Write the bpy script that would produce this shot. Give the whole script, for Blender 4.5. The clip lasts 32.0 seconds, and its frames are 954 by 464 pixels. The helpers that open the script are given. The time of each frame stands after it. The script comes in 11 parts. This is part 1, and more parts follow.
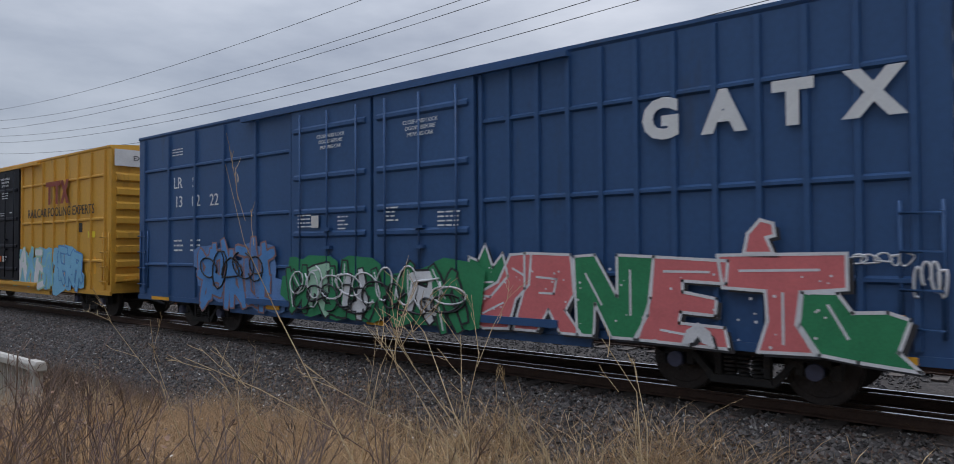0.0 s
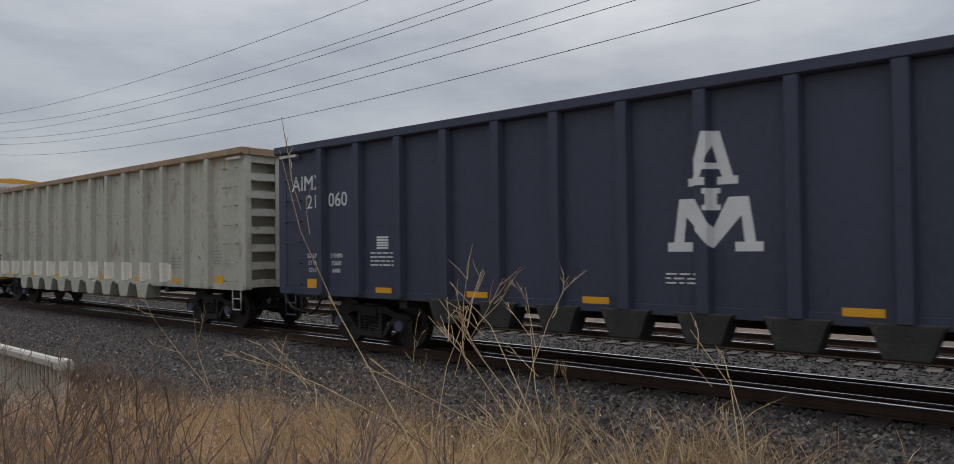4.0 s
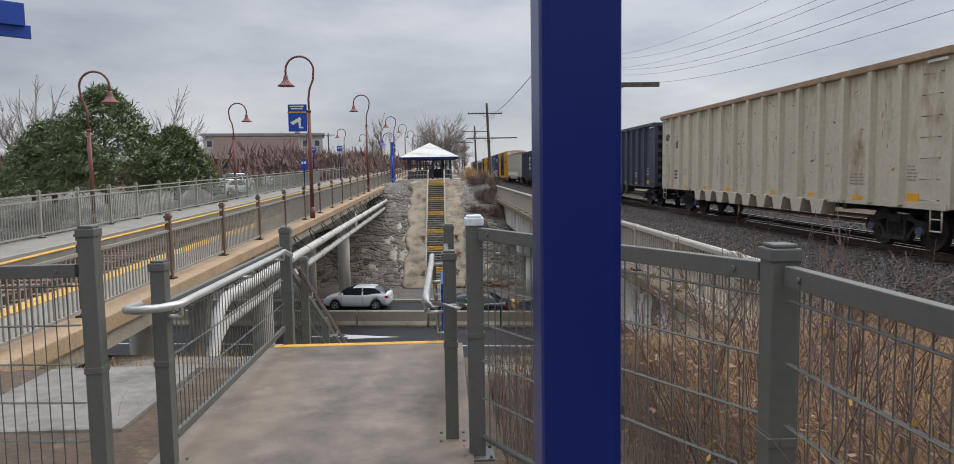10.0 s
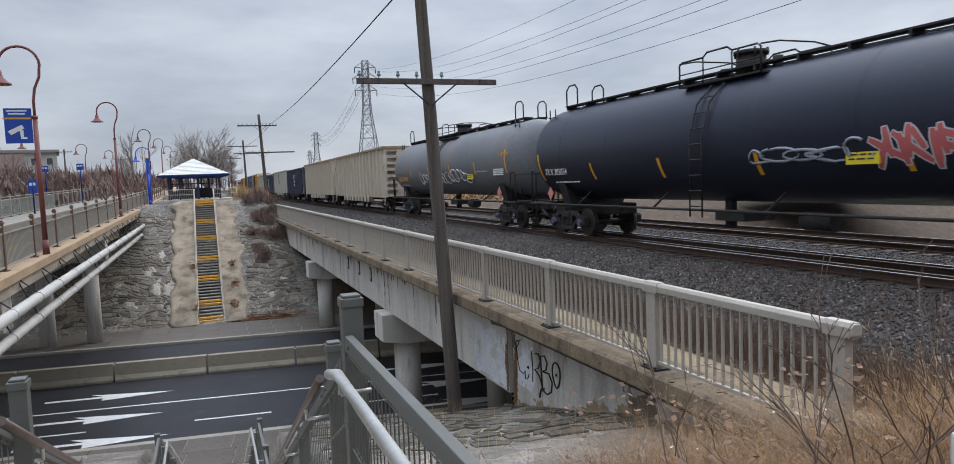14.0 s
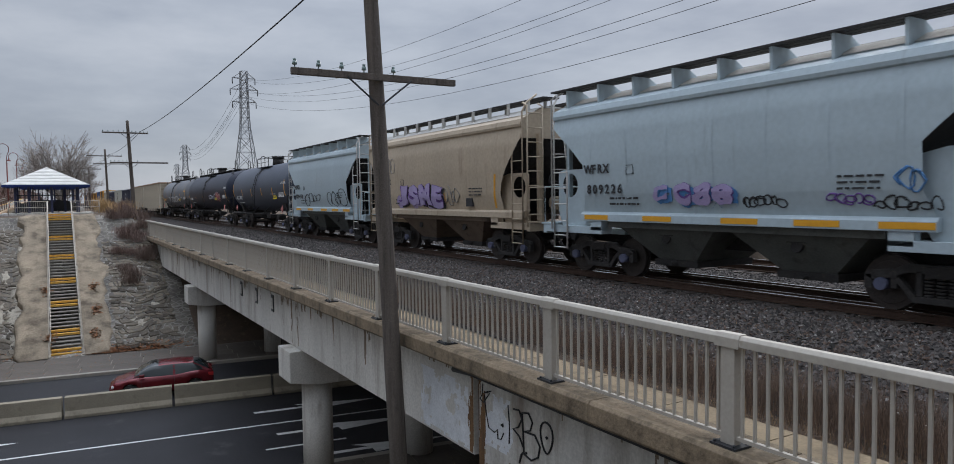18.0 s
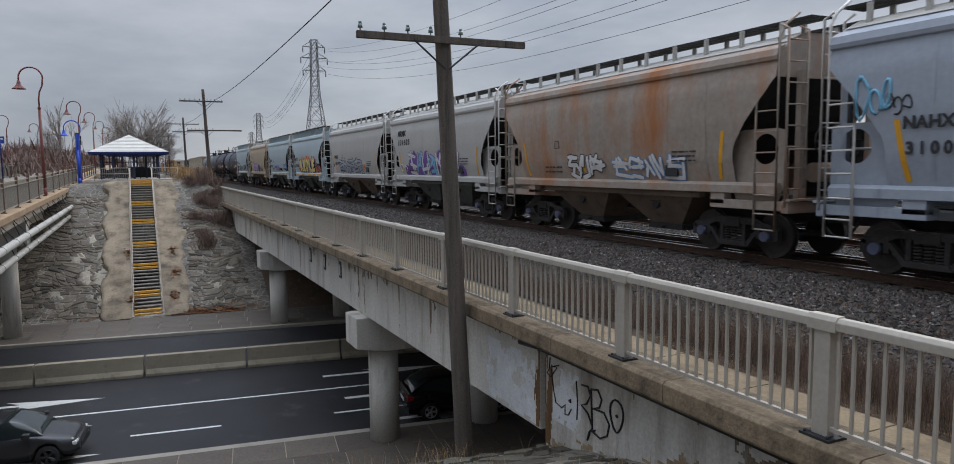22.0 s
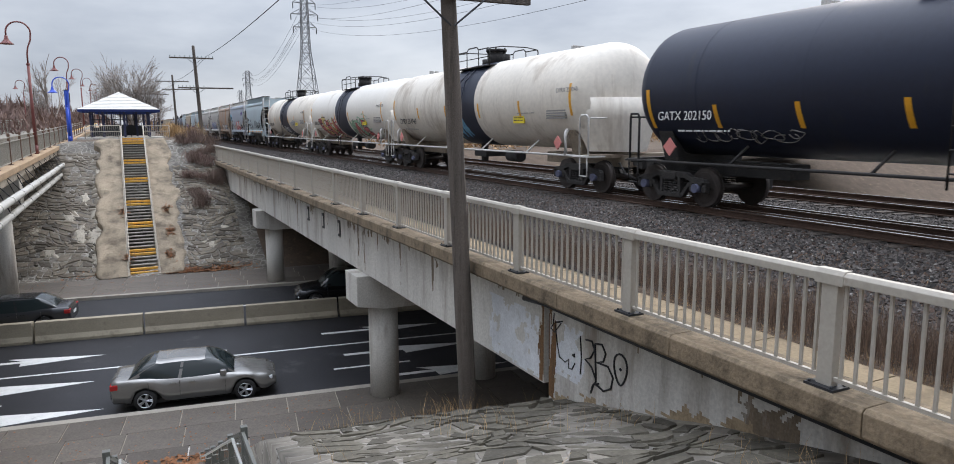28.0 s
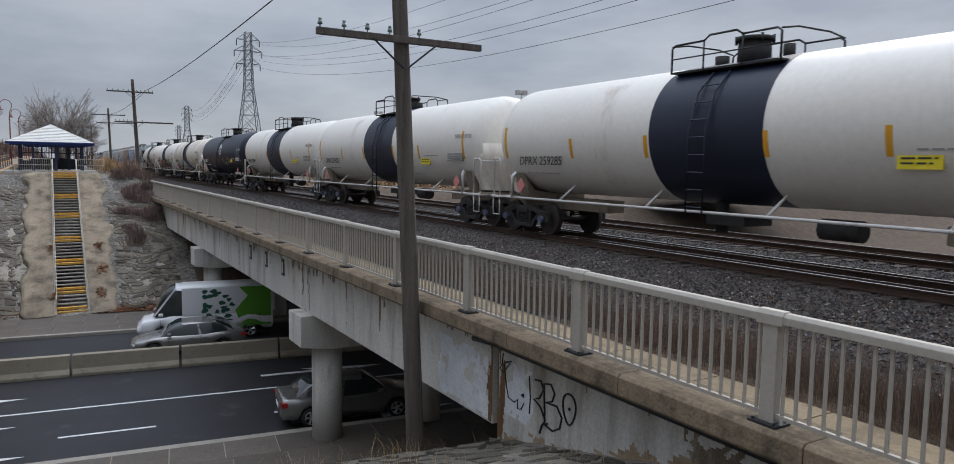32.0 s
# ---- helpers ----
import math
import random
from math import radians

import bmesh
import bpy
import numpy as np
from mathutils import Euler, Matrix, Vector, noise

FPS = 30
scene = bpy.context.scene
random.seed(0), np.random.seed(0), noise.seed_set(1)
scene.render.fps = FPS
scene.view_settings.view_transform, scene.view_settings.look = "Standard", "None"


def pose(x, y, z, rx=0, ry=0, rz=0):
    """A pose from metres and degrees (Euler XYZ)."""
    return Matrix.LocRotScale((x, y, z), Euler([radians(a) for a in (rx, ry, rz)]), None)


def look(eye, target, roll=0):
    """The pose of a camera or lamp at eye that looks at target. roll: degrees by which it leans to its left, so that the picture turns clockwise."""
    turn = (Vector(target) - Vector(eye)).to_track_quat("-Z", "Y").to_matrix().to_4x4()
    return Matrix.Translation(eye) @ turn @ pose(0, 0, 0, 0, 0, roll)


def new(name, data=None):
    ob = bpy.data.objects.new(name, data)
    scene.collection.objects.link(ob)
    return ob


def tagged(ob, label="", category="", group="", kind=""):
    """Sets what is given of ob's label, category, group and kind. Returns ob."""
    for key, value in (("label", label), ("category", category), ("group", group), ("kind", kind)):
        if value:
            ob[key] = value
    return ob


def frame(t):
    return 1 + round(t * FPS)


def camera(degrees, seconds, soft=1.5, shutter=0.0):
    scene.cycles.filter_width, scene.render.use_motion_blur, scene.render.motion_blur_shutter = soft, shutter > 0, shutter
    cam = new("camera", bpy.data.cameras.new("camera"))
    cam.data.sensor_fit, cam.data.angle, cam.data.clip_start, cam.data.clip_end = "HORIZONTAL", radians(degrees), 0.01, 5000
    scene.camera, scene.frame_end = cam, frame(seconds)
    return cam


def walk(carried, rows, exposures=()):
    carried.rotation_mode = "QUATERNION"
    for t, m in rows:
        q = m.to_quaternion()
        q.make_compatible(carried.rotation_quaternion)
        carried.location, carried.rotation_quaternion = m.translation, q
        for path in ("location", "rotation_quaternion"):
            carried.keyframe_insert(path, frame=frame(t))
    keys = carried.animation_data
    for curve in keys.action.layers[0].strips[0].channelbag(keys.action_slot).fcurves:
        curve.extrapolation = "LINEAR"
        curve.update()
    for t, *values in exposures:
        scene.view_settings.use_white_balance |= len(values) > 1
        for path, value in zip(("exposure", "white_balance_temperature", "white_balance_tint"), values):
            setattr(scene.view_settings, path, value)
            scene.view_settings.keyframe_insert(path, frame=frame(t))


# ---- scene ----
cam = camera(67.9, 32.0, soft=0.9, shutter=0.08)
PATH = [
    (0, (2.260, -7.668, 2.026), (3.808, -6.402, 2.067), -0.38),
    (0.5, (2.211, -7.647, 2.016), (3.761, -6.384, 2.053), -0.57),
    (1, (2.167, -7.623, 2.005), (3.720, -6.364, 2.047), -0.57),
    (1.5, (2.136, -7.593, 1.995), (3.688, -6.333, 2.040), -0.57),
    (2, (2.123, -7.556, 1.987), (3.669, -6.288, 2.041), -0.12),
    (2.5, (2.136, -7.508, 1.984), (3.679, -6.237, 2.046), -0.57),
    (4.5, (2.269, -7.295, 1.977), (3.795, -6.003, 2.012), -0.57),
    (5, (2.306, -7.259, 1.973), (3.824, -5.959, 2.030), 0.48),
    (5.5, (2.343, -7.247, 1.963), (3.853, -5.936, 2.018), 0.38),
    (6, (2.391, -7.221, 1.990), (3.922, -5.934, 2.012), 0.34),
    (6.5, (2.272, -7.249, 1.947), (3.843, -6.011, 1.957), 1.07),
    (7, (2.082, -7.279, 1.930), (3.492, -5.860, 1.906), 0.30),
    (7.5, (1.982, -7.227, 2.013), (3.020, -5.519, 1.930), 1.01),
    (8, (1.940, -6.991, 2.022), (2.716, -5.149, 1.949), 2.60),
    (8.5, (1.733, -6.663, 1.993), (2.386, -4.773, 1.939), -2.77),
    (9, (1.587, -6.275, 1.954), (1.952, -4.310, 1.872), -1.05),
    (9.5, (1.335, -6.158, 1.988), (1.463, -4.164, 1.906), 1.42),
    (10, (1.065, -5.782, 1.981), (1.152, -3.792, 1.807), -0.92),
    (10.5, (0.826, -5.400, 1.988), (0.921, -3.410, 1.814), 0.11),
    (11, (0.580, -4.978, 1.982), (0.967, -3.021, 1.835), -2.56),
    (11.5, (0.537, -4.532, 1.975), (1.056, -2.606, 1.840), -2.25),
    (12, (0.553, -4.063, 1.969), (1.178, -2.167, 1.851), -2.12),
    (12.5, (0.653, -3.545, 1.965), (1.329, -1.668, 1.828), -2.53),
    (13, (0.706, -3.026, 1.963), (1.334, -1.131, 1.838), -0.26),
    (13.5, (0.582, -2.589, 1.995), (1.272, -0.718, 1.841), -2.32),
    (15.5, (0.187, -0.829, 1.976), (0.969, 1.009, 1.882), -0.80),
    (16, (0.022, -0.356, 1.974), (0.925, 1.424, 1.857), -3.40),
    (16.5, (-0.054, 0.052, 1.970), (0.880, 1.816, 1.854), -1.63),
    (17, (-0.215, 0.409, 1.935), (0.825, 2.115, 1.844), -2.98),
    (17.5, (-0.077, 0.594, 1.932), (0.993, 2.278, 1.794), -1.78),
    (18, (0.054, 0.783, 1.968), (1.072, 2.502, 1.868), -0.79),
    (18.5, (0.125, 0.991, 1.984), (1.120, 2.723, 1.893), -2.27),
    (19, (0.253, 1.117, 1.966), (1.084, 2.934, 1.859), -0.41),
    (19.5, (0.225, 1.119, 1.973), (1.001, 2.961, 1.897), -1.34),
    (20, (0.215, 1.127, 1.977), (1.003, 2.962, 1.872), -2.31),
    (20.5, (0.238, 1.172, 1.968), (1.001, 3.012, 1.796), -1.99),
    (21, (0.236, 1.171, 1.968), (0.995, 3.014, 1.804), -1.80),
    (21.5, (0.207, 1.131, 1.967), (0.996, 2.962, 1.804), -0.94),
    (22, (0.214, 1.148, 1.958), (1.064, 2.948, 1.771), -0.60),
    (22.5, (0.221, 1.154, 1.953), (1.105, 2.937, 1.750), -0.19),
    (23, (0.228, 1.164, 1.961), (1.116, 2.944, 1.753), -0.31),
    (23.5, (0.178, 1.170, 1.962), (1.036, 2.960, 1.718), -1.33),
    (24, (0.163, 1.198, 1.931), (1.012, 2.990, 1.671), -0.91),
    (24.5, (0.140, 1.129, 1.953), (0.915, 2.950, 1.662), -0.62),
    (25, (-0.078, 1.080, 1.944), (0.757, 2.879, 1.685), -0.56),
    (25.5, (-0.235, 1.111, 1.927), (0.686, 2.871, 1.690), -2.14),
    (27.5, (-0.048, 1.161, 1.926), (0.827, 2.934, 1.627), -0.24),
    (28, (-0.047, 1.154, 1.924), (0.818, 2.932, 1.626), -0.34),
    (28.5, (-0.048, 1.142, 1.931), (0.803, 2.926, 1.624), -0.51),
    (29, (-0.049, 1.133, 1.940), (0.812, 2.912, 1.634), -0.23),
    (29.5, (-0.056, 1.155, 1.919), (0.796, 2.940, 1.622), -0.23),
    (30, (-0.119, 1.104, 1.953), (0.718, 2.898, 1.661), -1.67),
    (30.5, (-0.106, 1.110, 1.938), (0.763, 2.886, 1.639), -0.81),
    (31, (-0.170, 1.065, 1.964), (0.734, 2.831, 1.708), -0.14),
    (31.5, (-0.197, 1.106, 1.943), (0.777, 2.843, 1.760), -0.15),
    (32, (-0.216, 1.122, 1.939), (0.798, 2.836, 1.754), 0.77),
]
EXPO = [(0, 0.02, 6300, 11), (1, -0.08, 6500, 10), (2, -0.03, 7000, 13), (2.5, -0.03, 7000, 12), (5, 0.0, 6600, 8), (6.5, -0.08, 6350, 6), (8, 0.0, 6700, 8), (9, 0.5, 6900, 10), (10.2, 0.38, 6800, 10), (12, 0.37, 6500, 10), (14, 0.4, 6450, 10), (16, 0.04, 6450, 10), (20, 0.1, 6500, 10), (22, 0.02, 6550, 10), (24, 0.2, 6600, 10), (25, 0.63, 6700, 12), (27, 0.57, 6600, 10), (30, 0.7, 6650, 12), (31, 0.65, 6650, 12), (32, 0.0, 6450, 10)]
walk(cam, [(t, look(eye, target, roll)) for t, eye, target, roll in PATH], EXPO)

# ---- world and light ----
world = bpy.data.worlds.new("overcast_sky")
scene.world = world
world.use_nodes = True
wn, wl = world.node_tree.nodes, world.node_tree.links
wn.clear()
SUN_EL, SUN_ROT = radians(38), radians(60)


def link(tree, a, b):
    tree.links.new(a, b)


def build_sky():
    out = wn.new("ShaderNodeOutputWorld")
    bg = wn.new("ShaderNodeBackground")
    sky = wn.new("ShaderNodeTexSky")
    sky.sky_type, sky.sun_disc = "NISHITA", False
    sky.sun_elevation, sky.sun_rotation = SUN_EL, SUN_ROT
    dim = wn.new("ShaderNodeVectorMath")
    dim.operation = "SCALE"
    dim.inputs["Scale"].default_value = 0.1
    wl.new(sky.outputs[0], dim.inputs[0])
    co = wn.new("ShaderNodeTexCoord")
    flat = wn.new("ShaderNodeMapping")
    flat.inputs["Scale"].default_value = (1.0, 1.0, 3.2)
    wl.new(co.outputs["Generated"], flat.inputs[0])
    big = wn.new("ShaderNodeTexNoise")
    big.inputs["Scale"].default_value, big.inputs["Detail"].default_value = 2.6, 6
    big.inputs["Roughness"].default_value = 0.55
    wl.new(flat.outputs[0], big.inputs[0])
    ramp = wn.new("ShaderNodeValToRGB")
    e = ramp.color_ramp.elements
    e[0].position, e[0].color = 0.3, (0.325, 0.365, 0.45, 1)
    e[1].position, e[1].color = 0.72, (0.655, 0.69, 0.76, 1)
    mid = e.new(0.52)
    mid.color = (0.495, 0.537, 0.615, 1)
    wl.new(big.outputs[0], ramp.inputs[0])
    mix = wn.new("ShaderNodeMixRGB")
    mix.inputs[0].default_value = 0.88
    wl.new(dim.outputs[0], mix.inputs[1])
    wl.new(ramp.outputs[0], mix.inputs[2])
    wl.new(mix.outputs[0], bg.inputs[0])
    # an overcast sky is brighter towards its zenith
    sep = wn.new("ShaderNodeSeparateXYZ")
    wl.new(co.outputs["Generated"], sep.inputs[0])
    up = wn.new("ShaderNodeMath")
    up.operation = "MULTIPLY"
    wl.new(sep.outputs[2], up.inputs[0])
    wl.new(sep.outputs[2], up.inputs[1])
    steep = wn.new("ShaderNodeMath")
    steep.operation = "MULTIPLY"
    wl.new(up.outputs[0], steep.inputs[0])
    wl.new(up.outputs[0], steep.inputs[1])
    rise = wn.new("ShaderNodeMath")
    rise.operation = "MULTIPLY_ADD"
    rise.inputs[1].default_value, rise.inputs[2].default_value = 5.5, 0.9
    wl.new(steep.outputs[0], rise.inputs[0])
    # and a little brighter round the veiled sun
    dot = wn.new("ShaderNodeVectorMath")
    dot.operation = "DOT_PRODUCT"
    dot.inputs[1].default_value = (math.cos(SUN_EL) * math.sin(SUN_ROT), math.cos(SUN_EL) * math.cos(SUN_ROT), math.sin(SUN_EL))
    wl.new(co.outputs["Generated"], dot.inputs[0])
    veil = wn.new("ShaderNodeMath")
    veil.operation = "MULTIPLY_ADD"
    veil.inputs[1].default_value, veil.inputs[2].default_value = 0.22, 0.82
    wl.new(dot.outputs["Value"], veil.inputs[0])
    both = wn.new("ShaderNodeMath")
    both.operation = "MULTIPLY"
    wl.new(rise.outputs[0], both.inputs[0])
    wl.new(veil.outputs[0], both.inputs[1])
    wl.new(both.outputs[0], bg.inputs[1])
    wl.new(bg.outputs[0], out.inputs[0])


build_sky()
sun_data = bpy.data.lights.new("sun", "SUN")
sun_data.energy, sun_data.angle, sun_data.color = 1.1, radians(25), (1.0, 0.96, 0.9)
sun = new("sun", sun_data)
sun.matrix_world = look((math.sin(SUN_ROT) * 50, math.cos(SUN_ROT) * 50, math.tan(SUN_EL) * 50), (0, 0, 0))

# ---- materials ----
MATS = {}


def mat(name, base, rough=0.7, metal=0.0, var=0.25, scale=1.5, fine=30.0, bump=0.15, dirt=None, amount=0.5, streak=1.0, per=0.0, spec=0.4):
    """A surface with grain at two scales, stains of the colour dirt, drawn out downwards by streak, and a shade that differs from piece to piece by per."""
    if name in MATS:
        return MATS[name]
    m = bpy.data.materials.new(name)
    m.use_nodes = True
    t = m.node_tree
    n = t.nodes
    bsdf = n["Principled BSDF"]
    bsdf.inputs["Roughness"].default_value, bsdf.inputs["Metallic"].default_value = rough, metal
    bsdf.inputs["Specular IOR Level"].default_value = spec
    co = n.new("ShaderNodeTexCoord")
    a = n.new("ShaderNodeTexNoise")
    a.inputs["Scale"].default_value, a.inputs["Detail"].default_value = scale, 4
    b = n.new("ShaderNodeTexNoise")
    b.inputs["Scale"].default_value, b.inputs["Detail"].default_value = fine, 3
    mp = n.new("ShaderNodeMapping")
    mp.inputs["Scale"].default_value = (1, 1, 1.0 / streak)
    link(t, co.outputs["Object"], mp.inputs[0])
    link(t, mp.outputs[0], a.inputs[0])
    link(t, co.outputs["Object"], b.inputs[0])
    add = n.new("ShaderNodeMath")
    add.operation = "ADD"
    link(t, a.outputs[0], add.inputs[0])
    link(t, b.outputs[0], add.inputs[1])
    rng = n.new("ShaderNodeMapRange")
    rng.inputs[1].default_value, rng.inputs[2].default_value = 0.6, 1.4
    rng.inputs[3].default_value, rng.inputs[4].default_value = 1 - var, 1 + var
    link(t, add.outputs[0], rng.inputs[0])
    fac = rng.outputs[0]
    if per:
        # singly built pieces differ by object, joined ones by island
        info = n.new("ShaderNodeObjectInfo" if per > 0 else "ShaderNodeNewGeometry")
        pr = n.new("ShaderNodeMapRange")
        pr.inputs[3].default_value, pr.inputs[4].default_value = 1 - abs(per), 1 + abs(per)
        link(t, info.outputs["Random" if per > 0 else "Random Per Island"], pr.inputs[0])
        mul = n.new("ShaderNodeMath")
        mul.operation = "MULTIPLY"
        link(t, fac, mul.inputs[0])
        link(t, pr.outputs[0], mul.inputs[1])
        fac = mul.outputs[0]
    sc = n.new("ShaderNodeVectorMath")
    sc.operation = "SCALE"
    sc.inputs[0].default_value = base
    link(t, fac, sc.inputs["Scale"])
    colour = sc.outputs[0]
    if dirt:
        d = n.new("ShaderNodeTexNoise")
        d.inputs["Scale"].default_value, d.inputs["Detail"].default_value = scale * 1.7, 6
        d.inputs["Roughness"].default_value = 0.65
        link(t, mp.outputs[0], d.inputs[0])
        dr = n.new("ShaderNodeMapRange")
        dr.inputs[1].default_value, dr.inputs[2].default_value = 0.72 - 0.3 * amount, 0.86 - 0.2 * amount
        link(t, d.outputs[0], dr.inputs[0])
        mx = n.new("ShaderNodeMixRGB")
        mx.inputs[2].default_value = (*dirt, 1)
        link(t, dr.outputs[0], mx.inputs[0])
        link(t, colour, mx.inputs[1])
        colour = mx.outputs[0]
    link(t, colour, bsdf.inputs["Base Color"])
    if bump:
        bm_ = n.new("ShaderNodeBump")
        bm_.inputs["Strength"].default_value, bm_.inputs["Distance"].default_value = bump, 0.02
        link(t, b.outputs[0], bm_.inputs["Height"])
        link(t, bm_.outputs[0], bsdf.inputs["Normal"])
    MATS[name] = m
    return m


def glass(name, tint=(0.05, 0.06, 0.07)):
    if name in MATS:
        return MATS[name]
    m = mat(name, tint, rough=0.06, var=0.02, bump=0, spec=0.7)
    return m


def stone_mat(name, base, joint, size=2.2, width=0.06, bump=0.6):
    """Rubble paving: cells of stone with paler mortar between them."""
    m = bpy.data.materials.new(name)
    m.use_nodes = True
    t = m.node_tree
    n = t.nodes
    bsdf = n["Principled BSDF"]
    bsdf.inputs["Roughness"].default_value = 0.85
    co = n.new("ShaderNodeTexCoord")
    wob = n.new("ShaderNodeTexNoise")
    wob.inputs["Scale"].default_value = 1.3
    link(t, co.outputs["Object"], wob.inputs[0])
    off = n.new("ShaderNodeVectorMath")
    off.operation = "MULTIPLY_ADD"
    off.inputs[1].default_value = (0.5, 0.5, 0.5)
    link(t, wob.outputs["Color"], off.inputs[0])
    link(t, co.outputs["Object"], off.inputs[2])
    v = n.new("ShaderNodeTexVoronoi")
    v.feature = "DISTANCE_TO_EDGE"
    v.inputs["Scale"].default_value = size
    link(t, off.outputs[0], v.inputs["Vector"])
    c = n.new("ShaderNodeTexVoronoi")
    c.inputs["Scale"].default_value = size
    link(t, off.outputs[0], c.inputs["Vector"])
    ns = n.new("ShaderNodeTexNoise")
    ns.inputs["Scale"].default_value, ns.inputs["Detail"].default_value = 6, 6
    link(t, co.outputs["Object"], ns.inputs[0])
    big = n.new("ShaderNodeTexNoise")
    big.inputs["Scale"].default_value, big.inputs["Detail"].default_value = 0.55, 4
    link(t, co.outputs["Object"], big.inputs[0])
    edge = n.new("ShaderNodeMapRange")
    edge.inputs[1].default_value, edge.inputs[2].default_value = width * 0.4, width
    link(t, v.outputs["Distance"], edge.inputs[0])
    tone = n.new("ShaderNodeMixRGB")
    tone.blend_type, tone.inputs[0].default_value = "MULTIPLY", 0.7
    tone.inputs[1].default_value = (*base, 1)
    bw = n.new("ShaderNodeRGBToBW")
    link(t, c.outputs["Color"], bw.inputs[0])
    mr = n.new("ShaderNodeMapRange")
    mr.inputs[3].default_value, mr.inputs[4].default_value = 0.45, 1.35
    link(t, bw.outputs[0], mr.inputs[0])
    link(t, mr.outputs[0], tone.inputs[2])
    grain = n.new("ShaderNodeMixRGB")
    grain.blend_type, grain.inputs[0].default_value = "OVERLAY", 0.6
    link(t, tone.outputs[0], grain.inputs[1])
    link(t, ns.outputs["Fac"], grain.inputs[2])
    mix = n.new("ShaderNodeMixRGB")
    mix.inputs[1].default_value = (*joint, 1)
    link(t, edge.outputs[0], mix.inputs[0])
    link(t, grain.outputs[0], mix.inputs[2])
    wear = n.new("ShaderNodeMixRGB")
    wear.blend_type = "MULTIPLY"
    wear.inputs[0].default_value = 0.8
    br = n.new("ShaderNodeMapRange")
    br.inputs[1].default_value, br.inputs[2].default_value = 0.35, 0.65
    br.inputs[3].default_value, br.inputs[4].default_value = 0.5, 1.4
    link(t, big.outputs[0], br.inputs[0])
    link(t, mix.outputs[0], wear.inputs[1])
    link(t, br.outputs[0], wear.inputs[2])
    link(t, wear.outputs[0], bsdf.inputs["Base Color"])
    bmp = n.new("ShaderNodeBump")
    bmp.inputs["Strength"].default_value, bmp.inputs["Distance"].default_value = bump, 0.08
    link(t, edge.outputs[0], bmp.inputs["Height"])
    link(t, bmp.outputs[0], bsdf.inputs["Normal"])
    return m


CONCRETE = mat("concrete", (0.56, 0.54, 0.495), 0.85, var=0.25, scale=0.9, fine=22, bump=0.25, dirt=(0.24, 0.20, 0.16), amount=0.7, streak=6)
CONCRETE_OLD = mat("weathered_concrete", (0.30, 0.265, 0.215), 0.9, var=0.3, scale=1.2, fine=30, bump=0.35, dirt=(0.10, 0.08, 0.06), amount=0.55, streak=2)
CURB_TAN = mat("curb_concrete", (0.20, 0.152, 0.10), 0.85, var=0.4, scale=1.6, fine=24, bump=0.45, dirt=(0.06, 0.047, 0.03), amount=0.82)
CONCRETE_PALE = mat("pale_concrete", (0.30, 0.275, 0.235), 0.9, var=0.2, scale=1.0, fine=30, bump=0.2, dirt=(0.22, 0.19, 0.15), amount=0.45)
PAVING = mat("paving_slab", (0.10, 0.085, 0.07), 0.75, var=0.35, scale=0.9, fine=20, bump=0.2, dirt=(0.07, 0.058, 0.055), amount=0.55, per=0.2)
LANDING = mat("landing_concrete", (0.20, 0.158, 0.122), 0.5, var=0.35, scale=0.8, fine=4, bump=0.05, dirt=(0.085, 0.066, 0.052), amount=0.95)
ASPHALT = mat("damp_asphalt", (0.024, 0.024, 0.027), 0.55, spec=0.25, var=0.35, scale=0.5, fine=60, bump=0.12, dirt=(0.075, 0.075, 0.075), amount=0.4)
WHITE_LINE = mat("road_paint", (0.60, 0.60, 0.585), 0.6, var=0.15, scale=3, dirt=(0.25, 0.25, 0.25), amount=0.45)
YELLOW_PAINT = mat("yellow_paint", (0.56, 0.31, 0.05), 0.65, var=0.3, scale=3, dirt=(0.24, 0.165, 0.085), amount=0.7)
BALLAST = mat("ballast_bed", (0.03, 0.024, 0.021), 0.95, var=0.75, scale=7, fine=22, bump=1.0, dirt=(0.10, 0.085, 0.075), amount=0.55)
STONE_CHIP = mat("ballast_stone", (0.063, 0.055, 0.05), 0.75, var=0.3, scale=8, fine=60, bump=0.2, per=-0.8)
STONE_PALE = mat("pale_ballast_stone", (0.19, 0.18, 0.165), 0.8, var=0.3, scale=8, fine=60, bump=0.2, per=-0.6)
STONE_WARM = mat("ballast_stone_brown", (0.07, 0.047, 0.036), 0.9, var=0.3, scale=8, fine=60, bump=0.2, per=-0.7)
RAIL_STEEL = mat("rail_rust", (0.07, 0.042, 0.03), 0.75, 0.3, var=0.3, scale=6, bump=0.2)
RAIL_TOP = mat("rail_polished", (0.62, 0.63, 0.65), 0.22, 1.0, var=0.1, scale=5, bump=0.02)
TIMBER = mat("sleeper_timber", (0.06, 0.048, 0.04), 0.9, var=0.4, scale=5, bump=0.4, per=0.2)
SOIL = mat("dry_soil", (0.085, 0.06, 0.042), 0.95, var=0.4, scale=1.5, fine=18, bump=0.6, dirt=(0.20, 0.15, 0.09), amount=0.5)
